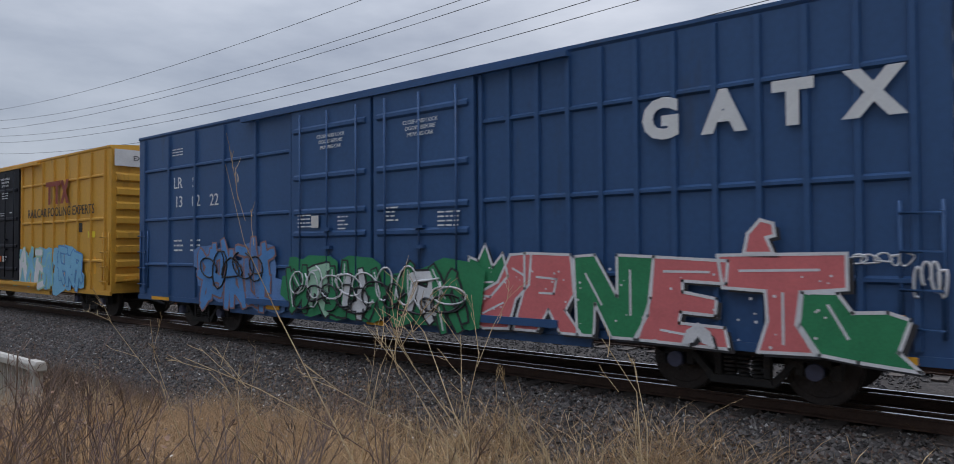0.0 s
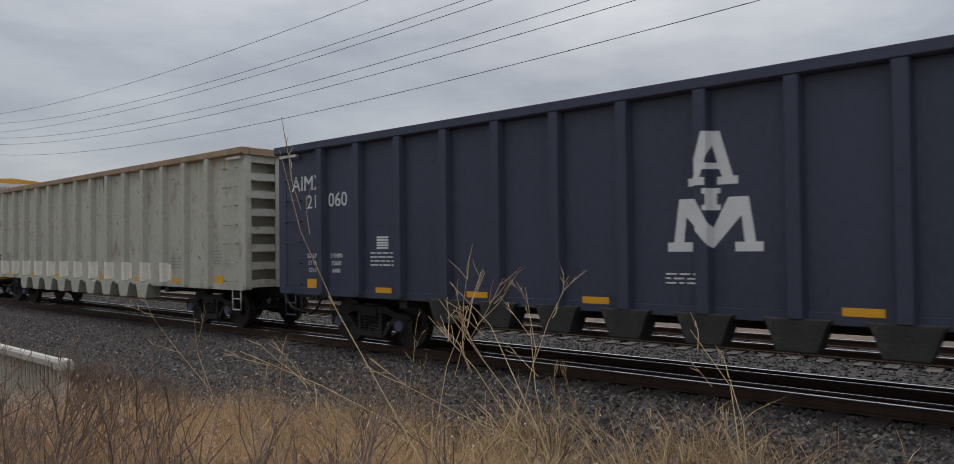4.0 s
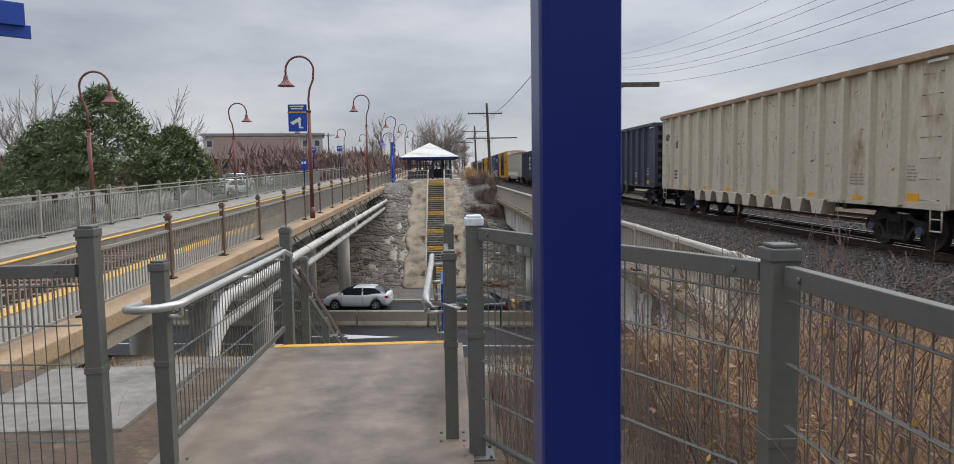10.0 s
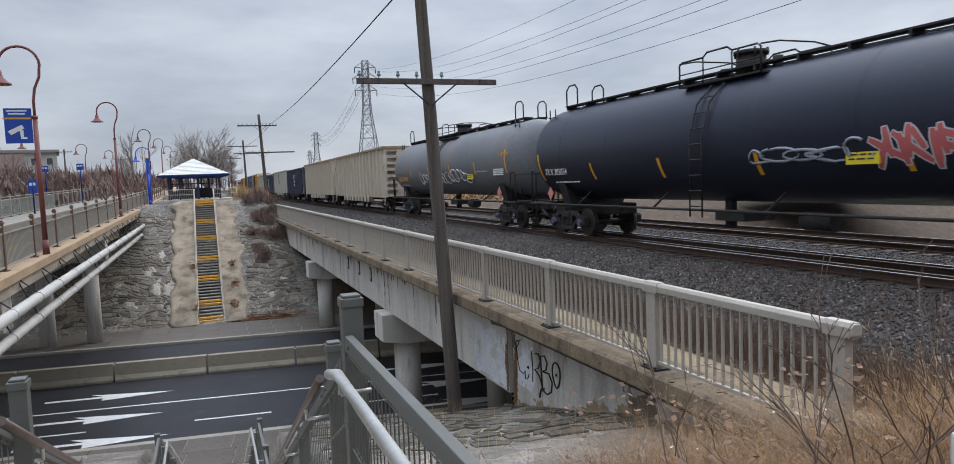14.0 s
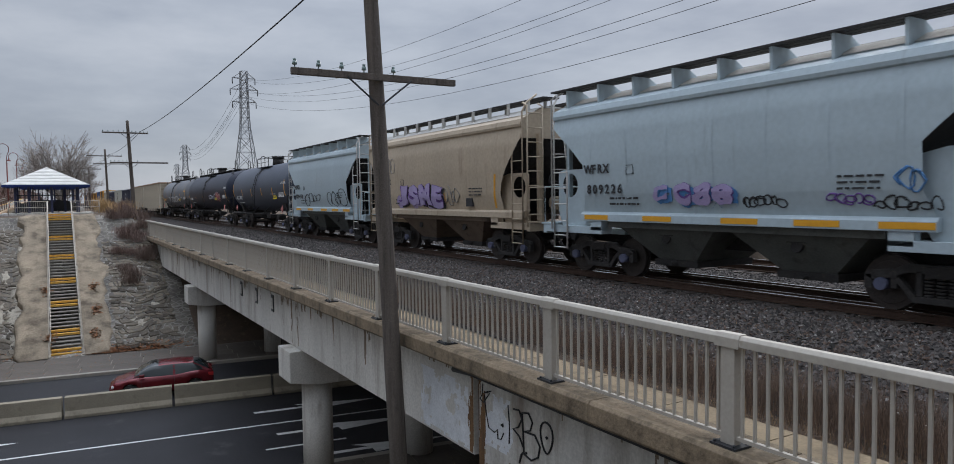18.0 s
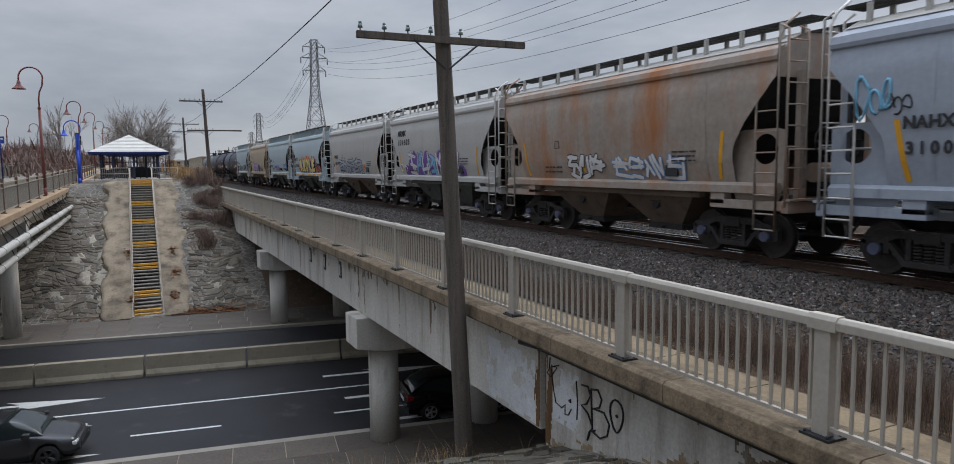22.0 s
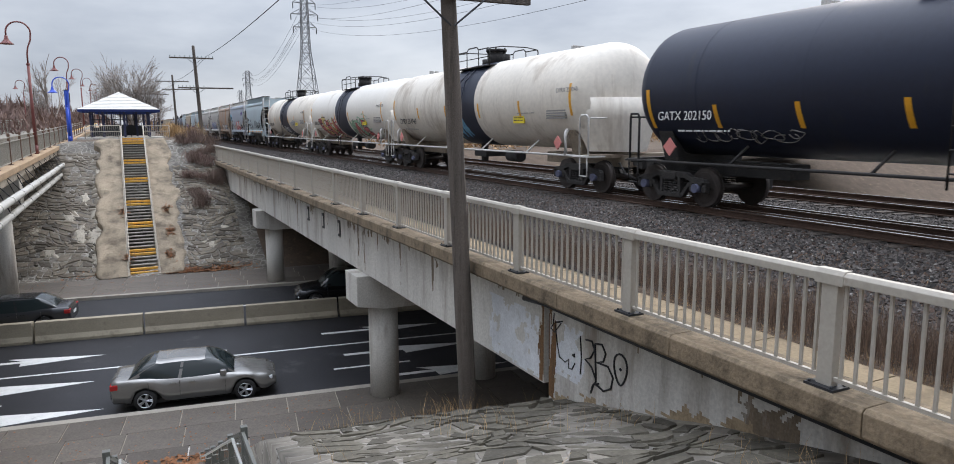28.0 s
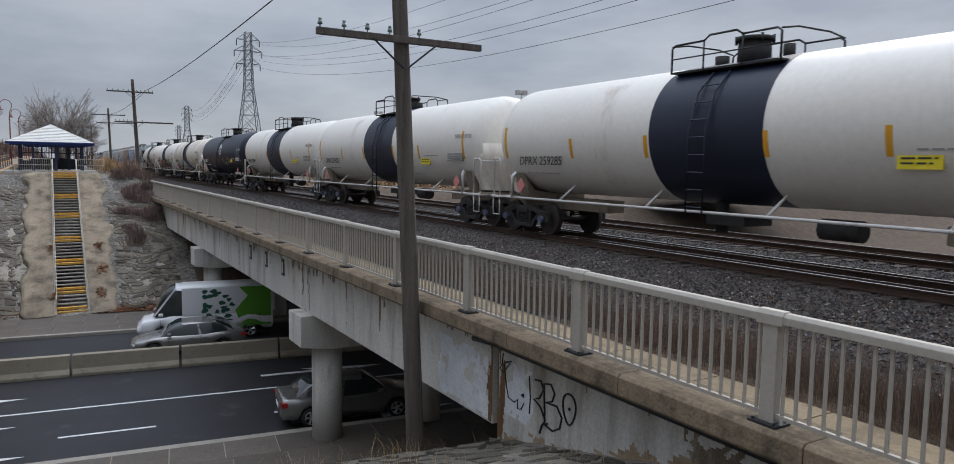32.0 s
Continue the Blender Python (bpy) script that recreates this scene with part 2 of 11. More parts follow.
GRASS_A = mat("dry_grass", (0.43, 0.29, 0.145), 0.8, var=0.3, scale=4, bump=0, per=-0.45)
GRASS_B = mat("dry_grass_brown", (0.32, 0.195, 0.095), 0.85, var=0.3, scale=4, bump=0, per=-0.5)
GRASS_C = mat("dry_stalk", (0.36, 0.26, 0.14), 0.8, var=0.3, scale=4, bump=0)
TWIG = mat("bare_twig", (0.15, 0.105, 0.085), 0.9, var=0.3, scale=4, bump=0)
DEAD_LEAF = mat("withered_leaf", (0.13, 0.072, 0.045), 0.8, var=0.4, scale=6, bump=0, per=-0.5)
VERGE = mat("verge_weeds", (0.145, 0.098, 0.07), 0.9, var=0.35, scale=4, bump=0, per=-0.5)
LEAF_RUST = mat("rust_leaf", (0.22, 0.095, 0.04), 0.8, var=0.4, scale=4, bump=0)
WHITE_FLUFF = mat("seed_fluff", (0.62, 0.58, 0.50), 0.8, var=0.15, scale=8, bump=0)
LEAF_YELLOW = mat("yellow_leaf", (0.46, 0.26, 0.06), 0.7, var=0.3, scale=6, bump=0)
FENCE_GREY = mat("grey_fence_paint", (0.112, 0.115, 0.104), 0.5, 0.1, var=0.12, scale=3, bump=0.03, dirt=(0.2, 0.2, 0.19), amount=0.12)
GALVANISED = mat("galvanised_tube", (0.48, 0.48, 0.46), 0.4, 0.6, var=0.15, scale=6, bump=0.03)
RAILING = mat("railing_paint", (0.39, 0.358, 0.308), 0.55, 0.1, var=0.12, scale=2, fine=20, bump=0.05, dirt=(0.24, 0.2, 0.16), amount=0.3)
# metal post caps: the sky's reflection painted in as a pale base, with scuffs
CAP_WHITE = mat("worn_sky_pale_cap", (0.62, 0.65, 0.68), 0.6, var=0.2, scale=14, dirt=(0.36, 0.37, 0.37), amount=0.4)
BLUE_POST = mat("blue_enamel", (0.003, 0.014, 0.125), 0.35, var=0.06, scale=2, bump=0.0, spec=0.25)
BLUE_SIGN = mat("blue_sign", (0.015, 0.06, 0.33), 0.4, var=0.08, scale=2, bump=0)
OLD_WOOD = mat("weathered_pole", (0.105, 0.088, 0.075), 0.9, var=0.55, scale=9, fine=50, bump=0.7, streak=22, dirt=(0.032, 0.027, 0.024), amount=0.62)
LAMP_RED = mat("maroon_lamp_paint", (0.17, 0.055, 0.05), 0.55, var=0.2, scale=3)
LAMP_BLUE = mat("blue_lamp_paint", (0.03, 0.08, 0.5), 0.45, var=0.1, scale=3)
PORCELAIN = mat("glass_insulator", (0.16, 0.22, 0.21), 0.2, var=0.1, bump=0)
WIRE = mat("wire", (0.03, 0.03, 0.03), 0.6, 0.5, bump=0, var=0.1)
STEEL_TOWER = mat("galvanised_lattice", (0.25, 0.26, 0.27), 0.6, 0.5, bump=0, var=0.1)
ROOF_WHITE = mat("white_roof", (0.63, 0.62, 0.575), 0.6, var=0.12, scale=2)
DARK_STEEL = mat("dark_painted_steel", (0.03, 0.032, 0.036), 0.5, 0.2, var=0.2, scale=3)
PIPE = mat("lagged_pipe", (0.42, 0.41, 0.38), 0.6, var=0.15, scale=2, dirt=(0.22, 0.2, 0.17), amount=0.35)
APRON = mat("stained_apron", (0.235, 0.19, 0.135), 0.9, var=0.45, scale=0.7, fine=14, bump=0.45, dirt=(0.085, 0.066, 0.046), amount=0.85, streak=1.5)
FASCIA = mat("navy_fascia", (0.012, 0.03, 0.14), 0.5, var=0.1, scale=3, bump=0)
WALKWAY = mat("walkway_concrete", (0.25, 0.19, 0.118), 0.9, var=0.25, scale=1.3, dirt=(0.13, 0.095, 0.06), amount=0.65)
SLOPE_STONE = stone_mat("rubble_slope", (0.14, 0.125, 0.105), (0.25, 0.235, 0.205), 2.3, 0.07)
NEAR_STONE = stone_mat("mossy_rubble_slope", (0.17, 0.152, 0.125), (0.24, 0.22, 0.195), 2.0, 0.045)

# ---- mesh helpers ----


def box(bm, x0, x1, y0, y1, z0, z1):
    vs = [bm.verts.new((x, y, z)) for x in (x0, x1) for y in (y0, y1) for z in (z0, z1)]
    for f in ((0, 1, 3, 2), (4, 6, 7, 5), (0, 4, 5, 1), (2, 3, 7, 6), (0, 2, 6, 4), (1, 5, 7, 3)):
        bm.faces.new([vs[i] for i in f])
    return vs


def tube(bm, p0, p1, r0, r1=None, seg=8, caps=True):
    r1 = r0 if r1 is None else r1
    p0, p1 = Vector(p0), Vector(p1)
    d = (p1 - p0)
    if d.length < 1e-6:
        return
    q = d.to_track_quat("Z", "Y")
    rings = []
    for p, r in ((p0, r0), (p1, r1)):
        rings.append([bm.verts.new(p + q @ Vector((r * math.cos(2 * math.pi * i / seg), r * math.sin(2 * math.pi * i / seg), 0))) for i in range(seg)])
    for i in range(seg):
        j = (i + 1) % seg
        bm.faces.new((rings[0][i], rings[0][j], rings[1][j], rings[1][i])).smooth = seg > 5
    if caps:
        bm.faces.new(rings[0][::-1])
        bm.faces.new(rings[1])


def pipe(bm, pts, r, seg=8):
    """A bent tube through points, with one ring of verts at every bend."""
    pts = [Vector(p) for p in pts]
    rings = []
    for i, p in enumerate(pts):
        a = pts[max(i - 1, 0)]
        b = pts[min(i + 1, len(pts) - 1)]
        q = (b - a).to_track_quat("Z", "Y")
        rings.append([bm.verts.new(p + q @ Vector((r * math.cos(2 * math.pi * k / seg), r * math.sin(2 * math.pi * k / seg), 0))) for k in range(seg)])
    for u, v in zip(rings, rings[1:]):
        best = min(range(seg), key=lambda s: (v[s].co - u[0].co).length)
        for i in range(seg):
            j = (i + 1) % seg
            bm.faces.new((u[i], u[j], v[(j + best) % seg], v[(i + best) % seg])).smooth = True
    bm.faces.new(rings[0][::-1])
    bm.faces.new(rings[-1])


def prism(bm, outline, axis, a, b):
    """An outline of two coordinates, drawn out along an axis from a to b."""
    def at(u, v, w):
        return {"x": (w, u, v), "y": (u, w, v), "z": (u, v, w)}[axis]
    lo = [bm.verts.new(at(u, v, a)) for u, v in outline]
    hi = [bm.verts.new(at(u, v, b)) for u, v in outline]
    k = len(outline)
    for i in range(k):
        j = (i + 1) % k
        bm.faces.new((lo[i], lo[j], hi[j], hi[i]))
    bm.faces.new(lo[::-1])
    bm.faces.new(hi)


def quad(bm, a, b, c, d):
    return bm.faces.new([bm.verts.new(p) for p in (a, b, c, d)])


def tidy(bm, bevel=0.0):
    bmesh.ops.recalc_face_normals(bm, faces=bm.faces)
    if bevel:
        sharp = [e for e in bm.edges if len(e.link_faces) == 2 and e.calc_face_angle(0) > 0.6]
        bmesh.ops.bevel(bm, geom=sharp, offset=bevel, segments=2, affect="EDGES", profile=0.6, clamp_overlap=True)


def mesh_of(name, bm, material, bevel=0.0):
    tidy(bm, bevel)
    me = bpy.data.meshes.new(name)
    bm.to_mesh(me)
    bm.free()
    for m in material if isinstance(material, (list, tuple)) else (material,):
        me.materials.append(m)
    return me


def part(name, bm, material, parent=None, label="", bevel=0.0, at=None):
    ob = new(name, mesh_of(name, bm, material, bevel) if isinstance(bm, bmesh.types.BMesh) else bm)
    if parent is not None:
        ob.parent = parent
    if at is not None:
        ob.matrix_basis = at
    return tagged(ob, label)


def thing(name, m, label, category, group="", kind=""):
    ob = new(name)
    ob.empty_display_size = 0.2
    ob.matrix_basis = m
    return tagged(ob, label, category, group, kind)


def structure(name, bm, material, label="", category="", bevel=0.0):
    return tagged(part(name, bm, material, None, label, bevel), "", category, "", "structure")


def B():
    return bmesh.new()


FONT_MESHES = {}


def letters(text, size, italic=0.0, bold=0.0):
    """Raised letters in the plane x = 0, facing -x, reading along -y, centred."""
    key = (text, size, italic, bold)
    if key not in FONT_MESHES:
        cu = bpy.data.curves.new("letters", "FONT")
        cu.body, cu.size, cu.align_x, cu.align_y, cu.extrude = text, size, "CENTER", "CENTER", 0.003
        cu.shear, cu.offset, cu.resolution_u = italic, bold, 3
        ob = bpy.data.objects.new("letters", cu)
        scene.collection.objects.link(ob)
        me = bpy.data.meshes.new_from_object(ob.evaluated_get(bpy.context.evaluated_depsgraph_get()))
        bpy.data.objects.remove(ob)
        me.transform(Matrix(((0, 0, -1, 0), (-1, 0, 0, 0), (0, 1, 0, 0), (0, 0, 0, 1))))
        FONT_MESHES[key] = me
    return FONT_MESHES[key]


def sign_text(text, size, material, parent, x, y, z, italic=0.0, bold=0.0, label=""):
    me = letters(text, size, italic, bold).copy()
    me.materials.clear()
    me.materials.append(material)
    return part("lettering", me, None, parent, label, at=pose(x, y, z))


def bars(bm, x, y, z, w, rows, pitch, rng):
    """Small print as rows of bars in the plane x."""
    for r in range(rows):
        yy = y + w / 2
        while yy > y - w / 2 + 0.05:
            l = rng.uniform(0.05, 0.22)
            box(bm, x - 0.004, x, max(yy - l, y - w / 2), yy, z - r * pitch, z - r * pitch + pitch * 0.36)
            yy -= l + 0.04


def grid_sheet(nx, ny, fx, fy, fz):
    bm = B()
    vs = [[bm.verts.new((fx(i, j), fy(i, j), fz(i, j))) for j in range(ny + 1)] for i in range(nx + 1)]
    for i in range(nx):
        for j in range(ny):
            bm.faces.new((vs[i][j], vs[i + 1][j], vs[i + 1][j + 1], vs[i][j + 1]))
    return bm

# ---- ground: one sheet with the underpass cut across it ----
SKEW = 0.135            # the street runs along (1, -SKEW)
ROAD_Z, WALK_Z = -6.65, -6.5
NEAR = [(-1000, 0.22), (0.6, 0.22), (3.2, -0.75), (7.3, -1.55), (11.7, -2.65), (13.6, -3.65), (19.6, -6.52), (24.0, -6.8)]
FAR = [(39.0, -6.8), (45.4, -6.55), (61.5, 1.0), (1000, 1.0)]
EDGE_X = 6.3          # the bridge's wing wall stands here


def ramp_at(pts, v):
    return float(np.interp(v, [p[0] for p in pts], [p[1] for p in pts]))


def ground_z(x, y):
    v = y + SKEW * x
    near_top = float(np.interp(x, [-60, -6, -3, 2.6, 7.0, 9.0, 21, 24, 60], [-0.6, -0.5, 0.15, 0.1, -0.35, -0.62, -0.62, -0.5, -0.3]))
    far_top = float(np.interp(x, [-60, -6, -4, 4.0, 6.5, 9.0, 21, 24, 60], [0.2, 0.4, 0.9, 0.95, 0.1, -0.62, -0.62, -0.5, -0.3]))
    if x > EDGE_X + 0.02:
        if y < 11.3:
            return near_top if x < 6.2 or x > 8.5 else near_top + (min(near_top, -0.72) - near_top) * min(max((y - 1.0) / 2.5, 0.0), 1.0)
        if y > 57.5:
            return far_top
    if v < 20:
        z = ramp_at(NEAR, v)
        return min(z, near_top) if v > -2 else near_top
    if v > 42:
        return min(ramp_at(FAR, v), far_top)
    return -6.85


def stair_z(y):
    """The line of the near stair's nosings: two flights with a landing between."""
    return float(np.interp(y, [1.0, 8.0, 10.77, 17.77], [0.33, -3.135, -3.135, -6.5]))


def build_ground():
    xs = [-900, -300, -120, -60, -30, -18] + sorted([-14 + 1.0 * i for i in range(20)] + [-0.8, -0.75, 1.4, 1.45]) + [6.0, 6.28, 6.33, 7, 8, 9, 11, 15, 19, 21, 22.5, 24, 28, 40, 80, 200, 900]
    ys = [-900, -400, -150, -60, -30, -15, -10] + [-8 + 1.0 * i for i in range(19)] + [11.28, 11.32, 12, 13, 14, 15, 16, 17, 18, 19, 20, 22, 24, 26, 39, 42, 44] + [45 + 1.0 * i for i in range(12)] + [57.45, 57.55, 58, 59, 60, 61, 62, 63, 64, 66, 70, 80, 100, 150, 300, 500, 1500]
    def hz(i, j):
        x, y = xs[i], ys[j]
        z = ground_z(x, y)
        if -0.76 < x < 1.41 and 0.7 < y < 19.5:
            return min(z, stair_z(y) - 0.35)
        if -13 < x < 6.2 and -8 < y < 70:
            z += 0.05 * noise.noise(Vector((x * 0.9, y * 0.9, 0)))
        return z
    bm = grid_sheet(len(xs) - 1, len(ys) - 1, lambda i, j: xs[i], lambda i, j: ys[j], hz)
    slope = []
    for f in bm.faces:
        c = f.calc_center_median()
        v = c.y + SKEW * c.x
        if c.x < 6.3 and 2.5 < v < 21:
            f.material_index = 1
        elif c.x < 7 and 44 < v < 62:
            f.material_index = 2
        f.smooth = True
    return structure("ground", bm, [SOIL, NEAR_STONE, SLOPE_STONE], "dry brown soil and mortared rubble slopes beside the railway", "ground")


build_ground()


def street_slab(name, v0, v1, z0, z1, material, label, category, x0=-480.0, x1=480.0, step=20.0):
    bm = B()
    n = int((x1 - x0) / step)
    rows = []
    for i in range(n + 1):
        x = x0 + i * step
        rows.append([bm.verts.new((x, v - SKEW * x, z)) for v, z in ((v0, z0), (v0, z1), (v1, z1), (v1, z0))])
    for a, b in zip(rows, rows[1:]):
        for k in range(4):
            bm.faces.new((a[k], a[(k + 1) % 4], b[(k + 1) % 4], b[k]))
    bm.faces.new(rows[0])
    bm.faces.new(rows[-1][::-1])
    return structure(name, bm, material, label, category)


street_slab("road", 23.75, 40.5, -6.9, ROAD_Z, ASPHALT, "damp dark asphalt road through the underpass", "road")
street_slab("kerb_near", 23.45, 23.75, -6.9, WALK_Z, CONCRETE_PALE, "pale concrete kerb along the road", "kerb")
street_slab("kerb_far", 40.5, 40.8, -6.9, WALK_Z, CONCRETE_PALE, "pale concrete kerb along the road", "kerb")


def paved_walk(name, v0, v1, rows, label):
    base = street_slab(name, v0, v1, -6.9, WALK_Z - 0.03, CONCRETE_OLD, label, "pavement", -60, 36, 6)
    d = (v1 - v0) / rows
    bm = B()
    box(bm, -0.74, 0.74, -d / 2 + 0.012, d / 2 - 0.012, 0, 0.03)
    me = mesh_of("slab", bm, PAVING)
    turn = math.degrees(math.atan(-SKEW))
    for r in range(rows):
        for i in range(24):
            x = -15 + i * 1.5
            part("slab", me, None, base, at=pose(x, v0 + (r + 0.5) * d - SKEW * x, WALK_Z - 0.03, 0, 0, turn))


# median wall in cast lengths
def build_median():
    bm = B()
    prof = [(-0.32, 0), (-0.32, 0.12), (-0.2, 0.3), (-0.16, 0.84), (0.16, 0.84), (0.2, 0.3), (0.32, 0.12), (0.32, 0)]
    prism(bm, prof, "x", -1.97, 1.97)
    me = mesh_of("barrier_block", bm, mat("barrier_concrete", (0.27, 0.235, 0.175), 0.85, var=0.25, scale=0.9, fine=25, bump=0.15, dirt=(0.15, 0.125, 0.09), amount=0.5, per=0.05), 0.02)
    root = thing("median_barrier", pose(0, 33.35, ROAD_Z), "long tan concrete median barrier between the carriageways", "barrier", "", "structure")
    turn = math.degrees(math.atan(-SKEW))
    for i in range(26):
        x = -62 + i * 4.0
        part("barrier_block", me, None, root, at=pose(x, -SKEW * x, 0, 0, 0, turn))


build_median()


def lane_paint():
    bm = B()
    def stripe(v, x0, x1, w=0.13):
        quad(bm, (x0, v - w / 2 - SKEW * x0, ROAD_Z + 0.005), (x1, v - w / 2 - SKEW * x1, ROAD_Z + 0.005), (x1, v + w / 2 - SKEW * x1, ROAD_Z + 0.005), (x0, v + w / 2 - SKEW * x0, ROAD_Z + 0.005))
    stripe(28.85, -60, 40)
    for i in range(14):
        stripe(26.0, -52.1 + i * 6.45, -49.35 + i * 6.45)
        stripe(36.7, -46.7 + i * 8.2, -44.1 + i * 8.2)
    structure("lane_marking", bm, WHITE_LINE, "white lane lines painted on the asphalt", "road marking")
    for k, (x, v) in enumerate([(-3.8, 30.6), (-4.05, 27.5), (-3.7, 24.7), (9.2, 30.6), (9.3, 27.5), (9.5, 24.7)]):
        a = B()
        pts = [(-2.6, -0.10), (-0.4, -0.10), (-0.4, -0.42), (2.4, 0.0), (-0.9, 0.42), (-0.4, 0.10), (-2.6, 0.10)]
        a.faces.new([a.verts.new((px + x, py * 1.2 + v - SKEW * (px + x), ROAD_Z + 0.006)) for px, py in pts])
        structure("lane_arrow", a, WHITE_LINE, "white lane arrow painted on the asphalt", "road marking")


lane_paint()
paved_walk("pavement_near", 19.4, 23.45, 3, "worn brown paving slabs beside the road")
paved_walk("pavement_far", 40.8, 46.4, 4, "worn brown paving slabs below the stone slope")

# ---- tracks ----
TRACK_X, TRACK2_X = 12.75, 17.1


def rail_profile(bm, x, y0, y1, low=-0.16):
    prism(bm, [(x - 0.07, low), (x - 0.07, low + 0.02), (x - 0.012, low + 0.035), (x - 0.012, -0.04), (x - 0.036, -0.03), (x - 0.036, -0.004), (x + 0.036, -0.004), (x + 0.036, -0.03), (x + 0.012, -0.04), (x + 0.012, low + 0.035), (x + 0.07, low + 0.02), (x + 0.07, low)], "y", y0, y1)


def build_track(name, x, guard):
    root = thing(name, pose(0, 0, 0), "standard gauge railway track with polished rail heads on grey ballast", "railway track", "", "structure")
    for dx in (-0.75, 0.75):
        bm = B()
        rail_profile(bm, x + dx, -300, 700)
        r = part("rail", bm, RAIL_STEEL, root)
        bm = B()
        box(bm, x + dx - 0.03, x + dx + 0.03, -300, 700, -0.003, 0.0)
        part("rail_head", bm, RAIL_TOP, r, "bright polished running surface")
    if guard:
        for dx in (-0.42, 0.42):
            bm = B()
            rail_profile(bm, x + dx, -14, 75)
            g = part("guard_rail", bm, RAIL_STEEL, root)
            bm = B()
            box(bm, x + dx - 0.012, x + dx + 0.012, -14, 75, -0.003, 0.0)
            part("rail_head", bm, RAIL_TOP, g)
    bm = B()
    box(bm, x - 1.3, x + 1.3, -0.115, 0.115, -0.33, -0.165)
    me = mesh_of("sleeper", bm, TIMBER)
    for i in range(150):
        part("sleeper", me, None, root, at=pose(0, -16 + i * 0.55 + random.uniform(-0.02, 0.02), 0, 0, 0, random.uniform(-0.3, 0.3)))
    bm = B()
    for i in range(160):
        y = 66.5 + i * 0.55
        box(bm, x - 1.3, x + 1.3, y - 0.115, y + 0.115, -0.33, -0.165)
    tagged(part("far_sleepers", bm, TIMBER, root), kind="stuff")


build_track("track_near", TRACK_X, True)
build_track("track_far", TRACK2_X, False)

bm = B()
prism(bm, [(7.2, -0.75), (8.6, -0.52), (10.4, -0.24), (11.3, -0.2), (19.0, -0.2), (20.2, -0.35), (22.5, -0.75)], "y", -300, 700)
structure("ballast_bed", bm, BALLAST, "grey crushed stone ballast under the tracks", "ballast")


def bed_z(x):
    return float(np.interp(x, [7.2, 8.6, 10.4, 11.3, 19.0, 20.2, 22.5], [-0.75, -0.52, -0.24, -0.2, -0.2, -0.35, -0.75]))


def scatter_stones():
    rng = np.random.default_rng(3)
    kinds = [(42000, 8.2, 11.9, -9, 30, 0.024, 0.055, STONE_CHIP), (14000, 8.2, 11.9, -9, 30, 0.02, 0.05, STONE_WARM), (5200, 8.2, 11.9, -9, 34, 0.018, 0.045, STONE_PALE), (9000, 13.6, 16.6, -6, 34, 0.03, 0.06, STONE_CHIP), (5000, 8.4, 11.9, 30, 60, 0.05, 0.09, STONE_CHIP)]
    base = np.array([(1, 0, 0), (-1, 0, 0), (0, 1, 0), (0, -1, 0), (0, 0, 1), (0, 0, -1)], float)
    tri = np.array([(0, 2, 4), (2, 1, 4), (1, 3, 4), (3, 0, 4), (2, 0, 5), (1, 2, 5), (3, 1, 5), (0, 3, 5)])
    for count, x0, x1, y0, y1, r0, r1, material in kinds:
        c = np.stack([rng.uniform(x0, x1, count), rng.uniform(y0, y1, count), np.zeros(count)], 1)
        c[:, 2] = [bed_z(x) + 0.005 for x in c[:, 0]]
        r = rng.uniform(r0, r1, (count, 1, 1)) * rng.uniform(0.6, 1.25, (count, 6, 1))
        v = base[None] * r
        a = rng.uniform(0, 6.28, count)
        ca, sa = np.cos(a)[:, None], np.sin(a)[:, None]
        v = np.stack([v[..., 0] * ca - v[..., 1] * sa, v[..., 0] * sa + v[..., 1] * ca, v[..., 2] * 0.8 + v[..., 0] * 0.4], -1) + c[:, None]
        f = (tri[None] + 6 * np.arange(count)[:, None, None]).reshape(-1, 3)
        me = bpy.data.meshes.new("ballast_stones")
        me.from_pydata(v.reshape(-1, 3).tolist(), [], f.tolist())
        me.materials.append(material)
        tagged(new("ballast_stones", me), "loose angular grey ballast stones beside the rails", "gravel", "", "stuff")


scatter_stones()

# ---- railway bridge ----
RAIL_X, CURB_Z, TOP_Z = 5.78, -0.56, 0.56
B0, B1 = 2.5, 62.5


